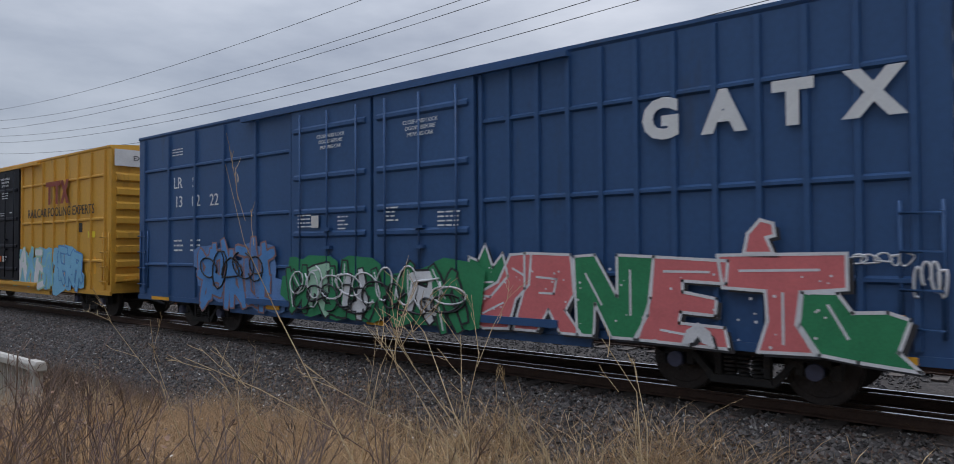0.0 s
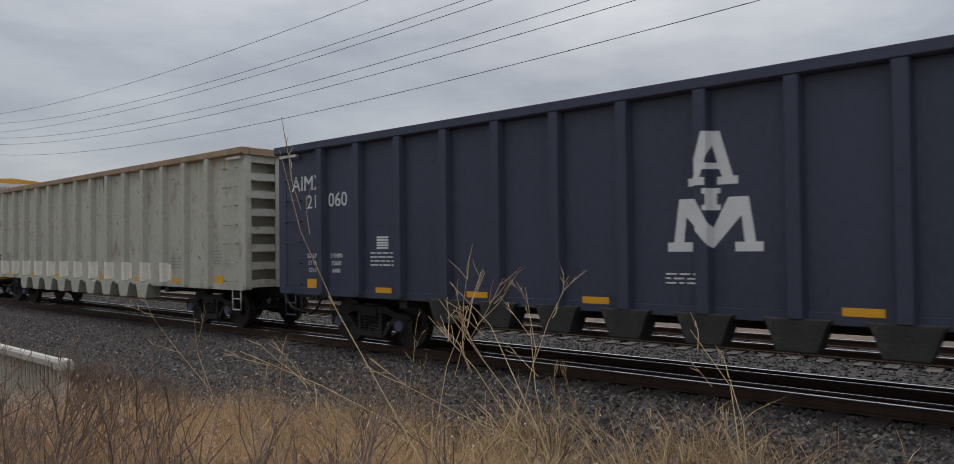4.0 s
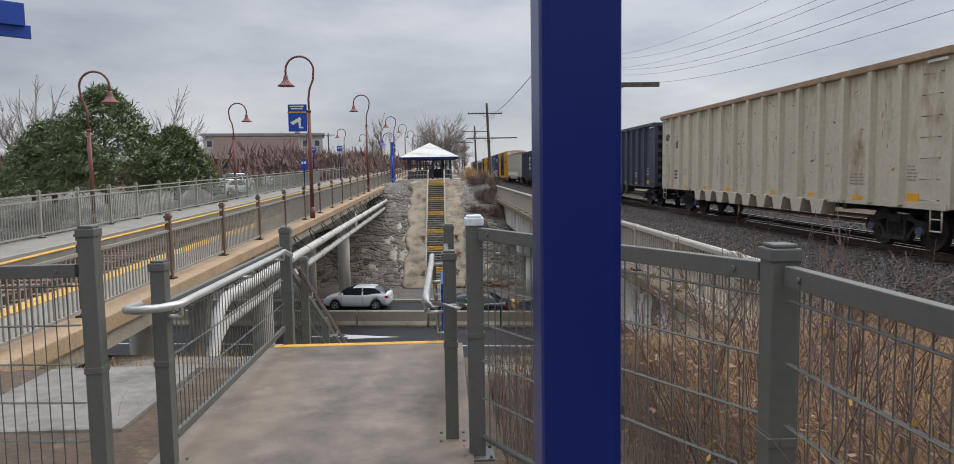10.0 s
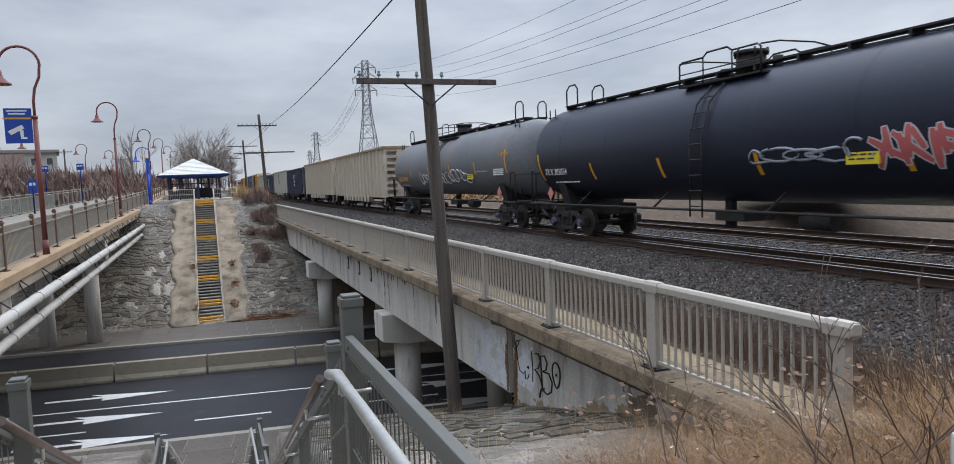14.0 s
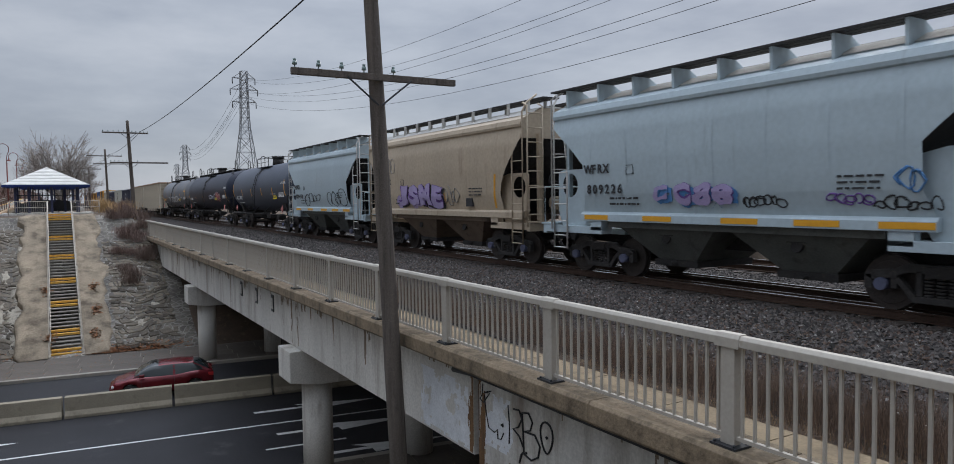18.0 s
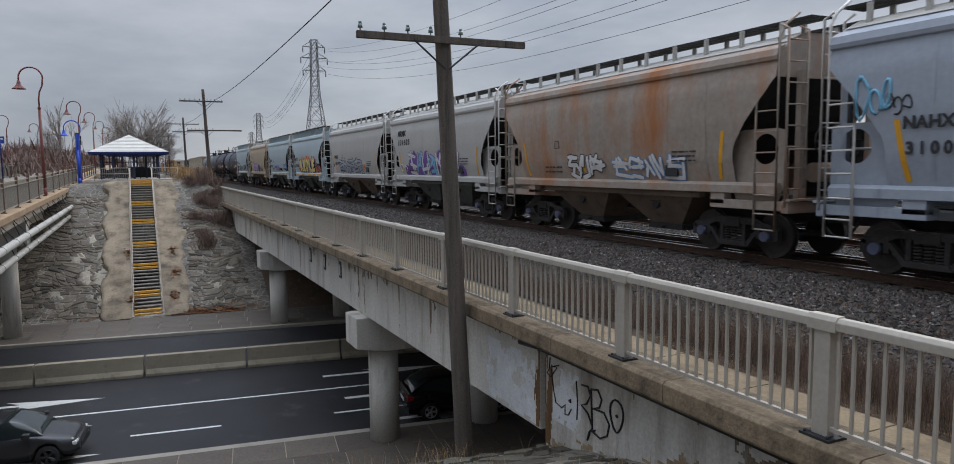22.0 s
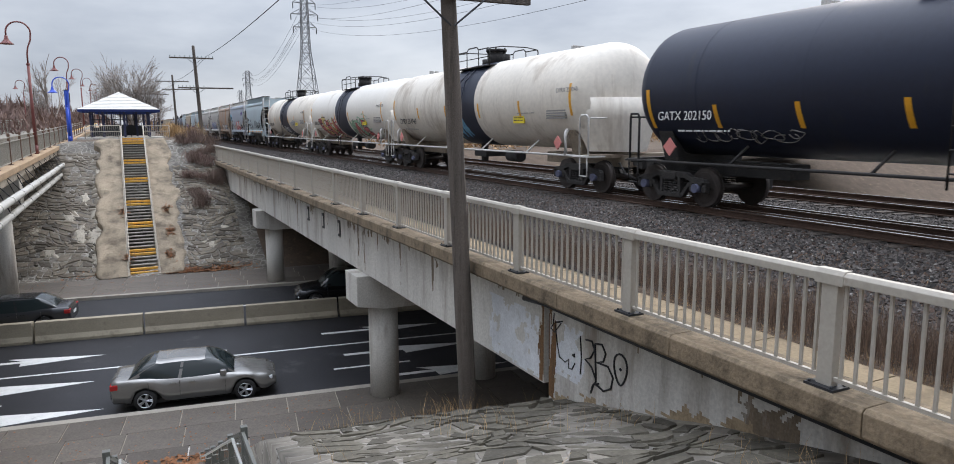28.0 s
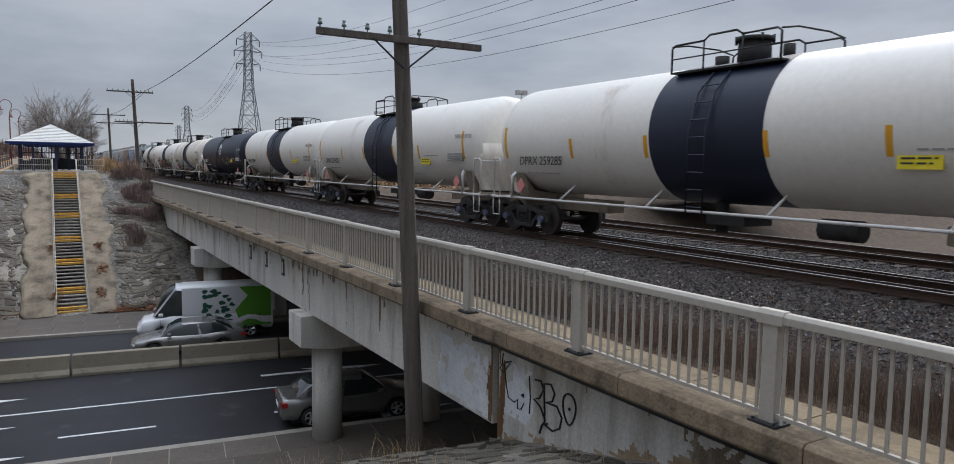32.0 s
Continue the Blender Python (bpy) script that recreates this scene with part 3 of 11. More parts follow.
def build_bridge():
    root = thing("railway_bridge", pose(0, 0, 0), "weathered concrete railway bridge over the road with stained girder", "bridge", "", "structure")
    # edge girder with vertical joints every span
    for a, b in ((11.22, 21.9), (21.93, 40.6), (40.63, 57.4)):
        bm = B()
        prism(bm, [(6.12, -2.5), (6.12, -1.02), (6.05, -0.98), (6.05, -0.9), (7.0, -0.9), (7.0, -2.5)], "y", a, b)
        part("girder", bm, CONCRETE, root, "pale grey girder with rust and water streaks")
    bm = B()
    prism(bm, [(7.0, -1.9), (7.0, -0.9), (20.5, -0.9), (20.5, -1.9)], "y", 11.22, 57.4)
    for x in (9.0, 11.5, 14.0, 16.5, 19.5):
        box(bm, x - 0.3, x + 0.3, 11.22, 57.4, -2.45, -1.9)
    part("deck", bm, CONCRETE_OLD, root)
    bm = B()
    prism(bm, [(6.2, -7.0), (6.2, -0.92), (6.7, -0.92), (6.7, -7.0)], "y", 2.3, 11.18)
    part("wing_wall", bm, CONCRETE, root, "pale wing wall with graffiti and rust stains", bevel=0.01)
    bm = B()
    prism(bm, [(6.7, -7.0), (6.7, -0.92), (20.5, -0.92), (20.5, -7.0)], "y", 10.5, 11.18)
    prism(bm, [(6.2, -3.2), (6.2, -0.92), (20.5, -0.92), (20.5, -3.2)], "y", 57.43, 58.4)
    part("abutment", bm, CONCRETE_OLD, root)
    # curb in cast lengths
    bm = B()
    prism(bm, [(5.62, -0.86), (5.58, -0.82), (5.58, -0.6), (5.62, CURB_Z), (6.18, CURB_Z), (6.24, -0.6), (6.24, -0.9), (6.0, -0.9)], "y", -1.245, 1.245)
    me = mesh_of("curb_stone", bm, CURB_TAN, 0.012)
    for i in range(24):
        part("curb_stone", me, None, root, at=pose(0, B0 + 1.25 + i * 2.5, 0))
    bm = B()
    for i in range(40):
        y = B0 + 0.75 + i * 1.5
        box(bm, 6.26, 6.8, y - 0.74, y + 0.74, -0.75, -0.62)
    part("walkway", bm, WALKWAY, root, "sandy concrete walkway behind the railing")
    bm = B()
    pipe(bm, [(5.95, 2.6, -1.0), (5.95, 11.0, -1.0), (5.95, 11.6, -1.05)], 0.055, 8)
    part("conduit", bm, DARK_STEEL, root)
    # piers
    for y in (21.9, 40.6):
        bm = B()
        prism(bm, [(5.75, -2.95), (5.75, -2.52), (20.5, -2.52), (20.5, -3.6), (6.6, -3.6), (5.75, -3.45)], "y", y - 0.62, y + 0.62)
        pc = part("pier_cap", bm, CONCRETE, root, bevel=0.03)
        for x in (6.75, 10.2, 13.6, 17.1):
            bm = B()
            tube(bm, (x, y, -6.75), (x, y, -3.58), 0.46, 0.46, 28)
            part("column", bm, CONCRETE, pc, "round grey concrete column")
    # dark inlet marks in the girder
    for y in (24.4, 26.6, 29.0):
        bm = B()
        box(bm, 6.09, 6.125, y - 0.14, y + 0.14, -1.75, -1.2)
        h = part("inlet", bm, DARK_STEEL, root)
        bm = B()
        box(bm, 6.08, 6.11, y - 0.07, y + 0.07, -1.66, -1.3)
        part("inlet_cover", bm, CONCRETE, h)
    # flaking whitewash, water stains and rust with ragged outlines, and the sprayed lines on the wall
    white = mat("whitewash", (0.66, 0.68, 0.70), 0.8, var=0.2, scale=3, dirt=(0.48, 0.47, 0.45), amount=0.5)
    stain = mat("water_stain", (0.20, 0.155, 0.11), 0.9, var=0.35, scale=5, dirt=(0.36, 0.33, 0.29), amount=0.6, streak=4)
    rust = mat("rust_stain", (0.17, 0.095, 0.045), 0.9, var=0.4, scale=6, dirt=(0.10, 0.075, 0.055), amount=0.6, streak=5)
    ochre = mat("ochre_stain", (0.33, 0.25, 0.16), 0.9, var=0.35, scale=5, dirt=(0.20, 0.14, 0.09), amount=0.5)
    def flakes(name, material, x, y0, y1, z0, z1, keep, cell=0.035, wy=3.0, wz=3.0, label=""):
        """Thin flaked coat: the cells of a fine grid that the noise leaves standing."""
        bm = B()
        ny, nz = max(2, int((y1 - y0) / cell)), max(2, int((z1 - z0) / cell))
        verts = {}
        def at(a, b):
            if (a, b) not in verts:
                verts[(a, b)] = bm.verts.new((x, y0 + (y1 - y0) * a / ny, z0 + (z1 - z0) * b / nz))
            return verts[(a, b)]
        for a in range(ny):
            for b in range(nz):
                u, v = (a + 0.5) / ny, (b + 0.5) / nz
                y, z = y0 + (y1 - y0) * u, z0 + (z1 - z0) * v
                n = noise.noise((y * wy, z * wz, x * 7)) + 0.55 * noise.noise((y * wy * 3.7, z * wz * 3.7, 3.1))
                if n < keep(u, v):
                    bm.faces.new((at(a, b), at(a + 1, b), at(a + 1, b + 1), at(a, b + 1)))
        if bm.faces:
            part(name, bm, material, root, label)
    border = lambda u, v: min(u, 1 - u, v, 1 - v)
    flakes("whitewash", white, 6.1165, 11.3, 13.28, -2.46, -1.3, lambda u, v: 0.42 if 0.04 < border(u, v) else -0.05, 0.03, 2.2, 2.2, "flaking white paint patch")
    flakes("whitewash", white, 6.1955, 10.12, 11.05, -2.3, -1.26, lambda u, v: 0.16 if 0.06 < border(u, v) else -0.3, 0.03, 2.6, 2.6, "flaking white paint patch")
    flakes("rust_stain", rust, 6.1145, 11.225, 11.42, -2.48, -1.05, lambda u, v: 0.35 - 0.75 * u, 0.025, 6, 1.2)
    flakes("rust_stain", rust, 6.1935, 10.95, 11.178, -2.72, -1.05, lambda u, v: -0.4 + 0.85 * u, 0.025, 6, 1.2)
    flakes("water_stain", stain, 6.1945, 6.1, 7.1, -1.6, -1.0, lambda u, v: 0.5 - 0.9 * u, 0.03, 2.5, 2.5)
    flakes("ochre_stain", ochre, 6.196, 6.6, 11.1, -2.75, -1.3, lambda u, v: 0.25 - 3.2 * abs(v - (0.78 - 0.76 * u) - 0.03), 0.045, 1.6, 3.0)
    for y, wd, ln in ((8.83, 0.03, 0.7), (7.6, 0.08, 0.25), (14.6, 0.07, 1.3), (16.2, 0.1, 0.9), (18.4, 0.1, 1.2), (20.3, 0.08, 0.8), (21.6, 0.2, 1.4), (22.2, 0.16, 1.4), (23.2, 0.1, 1.0), (26.0, 0.1, 0.7), (31.0, 0.16, 1.2), (35.2, 0.12, 0.9), (40.3, 0.25, 1.3), (46.0, 0.2, 1.0)):
        x = 6.1935 if y < 11.18 else 6.1145
        flakes("water_stain", stain, x, y - wd, y + wd, -1.03 - ln, -1.03, lambda u, v: 0.45 - 1.5 * abs(u - 0.5) - 0.6 * (1 - v), 0.03, 8, 1.0)
    for k in range(24):
        y = 12.0 + k * 1.75
        flakes("water_stain", stain, 6.1155, y, y + 0.9, -1.5, -1.03, lambda u, v: -0.75 + 0.7 * v, 0.04, 4, 1.2)
    bm = B()
    x = 6.19
    def stroke(pts, r=0.016):
        pipe(bm, [(x, p[0], p[1]) for p in pts], r, 6)
    stroke([(11.02, -1.22), (11.05, -1.42), (11.12, -1.5), (11.0, -1.54), (10.8, -1.33), (10.98, -1.36), (10.76, -1.29)], 0.011)
    stroke([(10.98, -1.4), (10.92, -1.7), (10.84, -1.93), (10.66, -1.96), (10.56, -1.88), (10.56, -2.04), (10.46, -2.02), (10.38, -1.9)], 0.011)
    stroke([(10.44, -1.78), (10.4, -1.75), (10.4, -1.8)], 0.02)
    stroke([(10.24, -1.4), (10.2, -1.75), (10.22, -2.02)], 0.012)
    stroke([(10.08, -1.42), (9.92, -1.4), (9.85, -1.52), (9.95, -1.68), (10.1, -1.74), (9.92, -1.82), (9.8, -1.98)])
    stroke([(9.84, -1.42), (9.66, -1.38), (9.56, -1.5), (9.62, -1.64), (9.78, -1.7), (9.5, -1.68), (9.37, -1.82), (9.42, -2.0), (9.6, -2.1), (9.8, -2.06)])
    stroke([(9.84, -1.42), (9.82, -1.7), (9.8, -2.02), (9.88, -2.1), (9.93, -2.24), (9.86, -2.08), (9.72, -2.02)])
    stroke([(9.2 + 0.15 * math.cos(a) + 0.02 * math.sin(2 * a), -1.635 + 0.235 * math.sin(a)) for a in [i * 0.3491 for i in range(19)]])
    stroke([(9.21, -1.62), (9.18, -1.64)], 0.02)
    part("sprayed_lines", bm, mat("black_spray", (0.02, 0.02, 0.022), 0.6, bump=0), root)
    return root


build_bridge()


def build_railing():
    """Steel parapet: posts every 3 m, one bay of pickets between two posts."""
    root = thing("bridge_railing", pose(RAIL_X, 0, CURB_Z), "taupe painted steel parapet railing with square pickets", "railing", "", "structure")
    h = TOP_Z - CURB_Z
    ys = [2.62 + 3.0 * i - (0.1 if i else 0) for i in range(21)]
    post = B()
    box(post, -0.05, 0.05, -0.085, 0.085, 0.02, h - 0.06)
    post_me = mesh_of("post", post, RAILING, 0.008)
    foot = B()
    box(foot, -0.12, 0.12, -0.16, 0.16, 0.0, 0.025)
    for sx in (-0.09, 0.09):
        for sy in (-0.12, 0.12):
            tube(foot, (sx, sy, 0.02), (sx, sy, 0.05), 0.016, seg=6)
    foot_me = mesh_of("base_plate", foot, DARK_STEEL)
    sleeve = B()
    prism(sleeve, [(-0.075, h - 0.12), (-0.075, h - 0.02), (-0.045, h + 0.022), (0.045, h + 0.022), (0.075, h - 0.02), (0.075, h - 0.12)], "y", -0.15, 0.15)
    sleeve_me = mesh_of("sleeve", sleeve, RAILING, 0.006)
    pick = B()
    box(pick, -0.014, 0.014, -0.014, 0.014, 0.1, h - 0.1)
    pick_me = mesh_of("picket", pick, RAILING)
    bm = B()
    prism(bm, [(-0.065, h - 0.1), (-0.065, h - 0.025), (-0.035, h + 0.01), (0.035, h + 0.01), (0.065, h - 0.025), (0.065, h - 0.1)], "y", 2.45, ys[-1])
    part("handrail", bm, RAILING, root, bevel=0.008)
    bm = B()
    box(bm, -0.022, 0.022, 2.62, ys[-1], 0.075, 0.115)
    part("bottom_rail", bm, RAILING, root)
    rest = B()
    count = 0
    for i, y in enumerate(ys):
        p = part("post", post_me, None, root, at=pose(0, y, 0))
        part("base_plate", foot_me, None, p)
        part("sleeve", sleeve_me, None, p)
        if i + 1 < len(ys):
            for k in range(1, 20):
                py = y + (ys[i + 1] - y) * k / 20
                count += 1
                if count <= 285:
                    part("picket", pick_me, None, root, at=pose(0, py, 0))
                else:
                    box(rest, -0.014, 0.014, py - 0.014, py + 0.014, 0.1, h - 0.1)
    tagged(part("far_pickets", rest, RAILING, root), kind="stuff")


build_railing()

# ---- the freight train ----
SPEED = 13.668
CAST = mat("bogie_cast_steel", (0.045, 0.042, 0.04), 0.8, 0.2, var=0.4, scale=5, bump=0.3, dirt=(0.10, 0.085, 0.07), amount=0.5)
WHEEL = mat("wheel_steel", (0.06, 0.05, 0.045), 0.6, 0.4, var=0.3, scale=5, bump=0.2)
BEARING = mat("bearing_cap", (0.12, 0.13, 0.2), 0.5, 0.3, var=0.2, scale=6)
# also stands for shade on hopper slope sheets and navy gondola chutes
UNDER = mat("underframe_and_shade_black", (0.035, 0.033, 0.032), 0.8, 0.1, var=0.4, scale=3, bump=0.3, dirt=(0.09, 0.075, 0.06), amount=0.5)
REFLECT = mat("yellow_reflector", (0.72, 0.35, 0.025), 0.45, var=0.08, scale=8, bump=0)
INK_WHITE = mat("white_stencil", (0.66, 0.67, 0.66), 0.6, var=0.08, scale=6, bump=0)
INK_BLACK = mat("black_stencil", (0.03, 0.03, 0.033), 0.6, var=0.08, scale=6, bump=0)
INK_GREY = mat("faded_stencil", (0.26, 0.25, 0.24), 0.6, var=0.1, scale=6, bump=0)
RUSTY = mat("rusted_top_chord", (0.33, 0.22, 0.14), 0.8, var=0.3, scale=2, dirt=(0.46, 0.41, 0.33), amount=0.5)
PLACARD_RED = mat("red_placard", (0.62, 0.22, 0.2), 0.5, var=0.1, bump=0)
LABEL_YELLOW = mat("yellow_label", (0.75, 0.60, 0.03), 0.5, var=0.05, bump=0)
BLUE_CAR = mat("blue_boxcar_paint", (0.032, 0.085, 0.20), 0.45, 0.05, var=0.12, scale=0.8, fine=12, bump=0.05, dirt=(0.04, 0.06, 0.10), amount=0.4, streak=4)
YELLOW_CAR = mat("yellow_boxcar_paint", (0.60, 0.315, 0.04), 0.5, 0.0, var=0.1, scale=0.8, fine=12, bump=0.05, dirt=(0.30, 0.16, 0.035), amount=0.4, streak=4)
BLACK_DOOR = mat("black_door_paint", (0.009, 0.010, 0.015), 0.55, 0.0, var=0.2, scale=1, bump=0.05, spec=0.22)
NAVY_GON = mat("navy_gondola_paint", (0.046, 0.052, 0.082), 0.5, 0.05, var=0.2, scale=0.9, fine=10, bump=0.1, dirt=(0.045, 0.05, 0.07), amount=0.4, streak=3)
GREY_GON = mat("grey_gondola_paint", (0.50, 0.495, 0.43), 0.6, 0.0, var=0.1, scale=0.8, fine=10, bump=0.08, dirt=(0.25, 0.24, 0.21), amount=0.4, streak=3)
WORN_GON = mat("scraped_gondola_paint", (0.45, 0.435, 0.365), 0.6, 0.0, var=0.16, scale=1.2, fine=9, bump=0.15, dirt=(0.22, 0.15, 0.10), amount=0.5, streak=1.6)
BEIGE_GON = mat("beige_gondola_paint", (0.52, 0.465, 0.37), 0.65, 0.0, var=0.14, scale=1.0, fine=9, bump=0.1, dirt=(0.27, 0.185, 0.115), amount=0.62, streak=3)
HOP_BLUE = mat("pale_blue_hopper_paint", (0.42, 0.505, 0.545), 0.5, 0.0, var=0.1, scale=0.7, fine=10, bump=0.04, dirt=(0.21, 0.24, 0.26), amount=0.4, streak=7)
HOP_BEIGE = mat("beige_hopper_paint", (0.44, 0.36, 0.265), 0.6, 0.0, var=0.16, scale=0.8, fine=10, bump=0.06, dirt=(0.22, 0.155, 0.10), amount=0.5, streak=7)
HOP_GREY = mat("grey_hopper_paint", (0.45, 0.44, 0.42), 0.55, 0.0, var=0.12, scale=0.8, fine=10, bump=0.05, dirt=(0.22, 0.20, 0.18), amount=0.4, streak=7)
HOP_RUST = mat("rusted_hopper_paint", (0.34, 0.29, 0.245), 0.7, 0.0, var=0.2, scale=0.5, fine=9, bump=0.1, dirt=(0.36, 0.15, 0.06), amount=0.9, streak=3)
HOP_STEEL = mat("steel_blue_hopper_paint", (0.33, 0.37, 0.43), 0.55, 0.0, var=0.12, scale=0.8, fine=10, bump=0.05, dirt=(0.18, 0.19, 0.22), amount=0.4, streak=6)
HOP_ROOF = mat("dusty_hopper_roof", (0.42, 0.41, 0.38), 0.75, 0.0, var=0.2, scale=1.5, bump=0.1, dirt=(0.22, 0.2, 0.18), amount=0.5)
BAY_GREEN = mat("grimy_hopper_bay", (0.10, 0.105, 0.095), 0.75, var=0.3, scale=2, bump=0.15, dirt=(0.055, 0.05, 0.045), amount=0.5)
BAY_BROWN = mat("brown_hopper_bay", (0.15, 0.11, 0.08), 0.8, var=0.3, scale=2, bump=0.15, dirt=(0.07, 0.05, 0.04), amount=0.5)
TANK_WHITE = mat("white_tank_paint", (0.77, 0.735, 0.67), 0.4, 0.0, var=0.07, scale=0.5, fine=8, bump=0.02, dirt=(0.52, 0.46, 0.39), amount=0.42, streak=6)
TANK_SOILED = mat("soiled_white_tank_paint", (0.70, 0.65, 0.57), 0.5, 0.0, var=0.12, scale=0.6, fine=8, bump=0.03, dirt=(0.36, 0.29, 0.22), amount=0.72, streak=7)
TANK_BLACK = mat("black_tank_paint", (0.014, 0.019, 0.038), 0.42, 0.0, var=0.15, scale=0.6, fine=8, bump=0.02, dirt=(0.03, 0.03, 0.033), amount=0.4, streak=5)
TANK_SLATE = mat("slate_tank_paint", (0.062, 0.074, 0.10), 0.5, 0.0, var=0.15, scale=0.6, fine=8, bump=0.03, dirt=(0.06, 0.06, 0.062), amount=0.4, streak=5)
TANK_FADED = mat("faded_grey_tank_paint", (0.16, 0.17, 0.185), 0.6, 0.0, var=0.2, scale=0.6, fine=8, bump=0.05, dirt=(0.25, 0.175, 0.115), amount=0.62, streak=4)
SADDLE = mat("stained_saddle_paint", (0.27, 0.22, 0.165), 0.7, var=0.3, scale=3, bump=0.1, dirt=(0.12, 0.085, 0.055), amount=0.6)
CAR_WHITE = mat("white_car_fitting", (0.62, 0.60, 0.57), 0.5, var=0.12, scale=3, bump=0.03, dirt=(0.35, 0.27, 0.2), amount=0.35)
PINK = mat("pink_spray", (0.62, 0.16, 0.16), 0.6, var=0.12, scale=3, bump=0)
GREEN = mat("green_spray", (0.03, 0.22, 0.09), 0.6, var=0.2, scale=3, bump=0)
MINT = mat("mint_spray", (0.35, 0.56, 0.40), 0.6, var=0.15, scale=3, bump=0)
SKYBLUE = mat("blue_spray", (0.09, 0.24, 0.50), 0.6, var=0.2, scale=3, bump=0)
ORANGE = mat("orange_spray", (0.72, 0.19, 0.03), 0.6, var=0.15, scale=3, bump=0)
CREAM = mat("cream_spray", (0.72, 0.58, 0.24), 0.6, var=0.15, scale=3, bump=0)
PURPLE = mat("purple_spray", (0.16, 0.08, 0.30), 0.6, var=0.2, scale=3, bump=0)
LILAC = mat("lilac_spray", (0.40, 0.33, 0.55), 0.6, var=0.15, scale=3, bump=0)
WHITE_SPRAY = mat("white_spray", (0.66, 0.66, 0.66), 0.6, var=0.15, scale=3, bump=0)
CYAN = mat("cyan_spray", (0.20, 0.45, 0.62), 0.6, var=0.15, scale=3, bump=0)
RED_SPRAY = mat("red_spray", (0.55, 0.03, 0.05), 0.6, var=0.15, scale=3, bump=0)
DULL_GREEN = mat("dull_green_spray", (0.05, 0.115, 0.085), 0.6, var=0.3, scale=3, bump=0)
BLUE_WASH = mat("blue_wash_spray", (0.11, 0.21, 0.42), 0.6, var=0.3, scale=3, bump=0)
RUST_SPRAY = mat("brown_spray_line", (0.26, 0.15, 0.14), 0.6, var=0.3, scale=3, bump=0)
SILVER = mat("silver_spray", (0.33, 0.36, 0.42), 0.5, var=0.2, scale=3, bump=0)

WHEEL_R = 0.45


def bogie_meshes():
    bm = B()
    for s in (-1, 1):
        seg = 28
        for x0, x1, r in ((s * 0.68, s * 0.81, WHEEL_R), (s * 0.665, s * 0.69, WHEEL_R + 0.026)):
            tube(bm, (x0, 0, 0), (x1, 0, 0), r, r, seg)
        tube(bm, (s * 0.8, 0, 0), (s * 0.815, 0, 0), WHEEL_R - 0.06, WHEEL_R - 0.1, seg)
        for k in range(6):
            a = k * math.pi / 3
            tube(bm, (s * 0.81, 0.2 * math.cos(a), 0.2 * math.sin(a)), (s * 0.825, 0.2 * math.cos(a), 0.2 * math.sin(a)), 0.045, seg=6)
    tube(bm, (-1.05, 0, 0), (1.05, 0, 0), 0.075, seg=10)
    wheel = mesh_of("wheelset", bm, WHEEL)
    bm = B()
    tube(bm, (-0.1, 0, 0), (0.1, 0, 0), 0.105, 0.105, 14)
    cap = mesh_of("bearing_cap", bm, BEARING)
    bm = B()
    w = 0.07
    prism(bm, [(-1.2, 0.56), (-1.12, 0.66), (-0.72, 0.7), (-0.5, 0.8), (0.5, 0.8), (0.72, 0.7), (1.12, 0.66), (1.2, 0.56), (1.06, 0.5), (0.76, 0.56), (0.5, 0.66), (-0.5, 0.66), (-0.76, 0.56), (-1.06, 0.5)], "x", -w, w)
    for s in (-1, 1):
        prism(bm, [(s * 0.74, 0.58), (s * 0.62, 0.56), (s * 0.33, 0.25), (s * 0.42, 0.19)], "x", -w, w)
        prism(bm, [(s * 1.2, 0.6), (s * 1.2, 0.36), (s * 1.06, 0.36), (s * 1.06, 0.6)], "x", -w, w)
        prism(bm, [(s * 0.76, 0.6), (s * 0.76, 0.38), (s * 0.66, 0.38), (s * 0.66, 0.6)], "x", -w, w)
        prism(bm, [(s * 0.36, 0.7), (s * 0.36, 0.3), (s * 0.27, 0.3), (s * 0.27, 0.7)], "x", -w, w)
    prism(bm, [(-0.42, 0.19), (-0.36, 0.3), (0.36, 0.3), (0.42, 0.19)], "x", -w - 0.03, w + 0.03)
    frame_me = mesh_of("side_frame", bm, CAST, 0.012)
    bm = B()
    for y in (-0.18, 0.0, 0.18):
        for k in range(6):
            tube(bm, (0, y, 0.3 + k * 0.055), (0, y, 0.335 + k * 0.055), 0.08, 0.08, 10)
    spring_me = mesh_of("spring_group", bm, CAST)
    bm = B()
    box(bm, -1.1, 1.1, -0.22, 0.22, 0.6, 0.78)
    for y in (-0.5, 0.5):
        box(bm, -0.7, 0.7, y - 0.05, y + 0.05, 0.35, 0.45)
    for s in (-1, 1):
        tube(bm, (s * 1.0, -0.24, 0.74), (s * 1.0, 0.24, 0.74), 0.06, seg=8)
    tube(bm, (0, 0, 0.76), (0, 0, 0.9), 0.25, 0.25, 14)
    bolster = mesh_of("bogie", bm, CAST, 0.02)
    return wheel, cap, frame_me, spring_me, bolster


BOGIE = bogie_meshes()
WHEELSETS = []


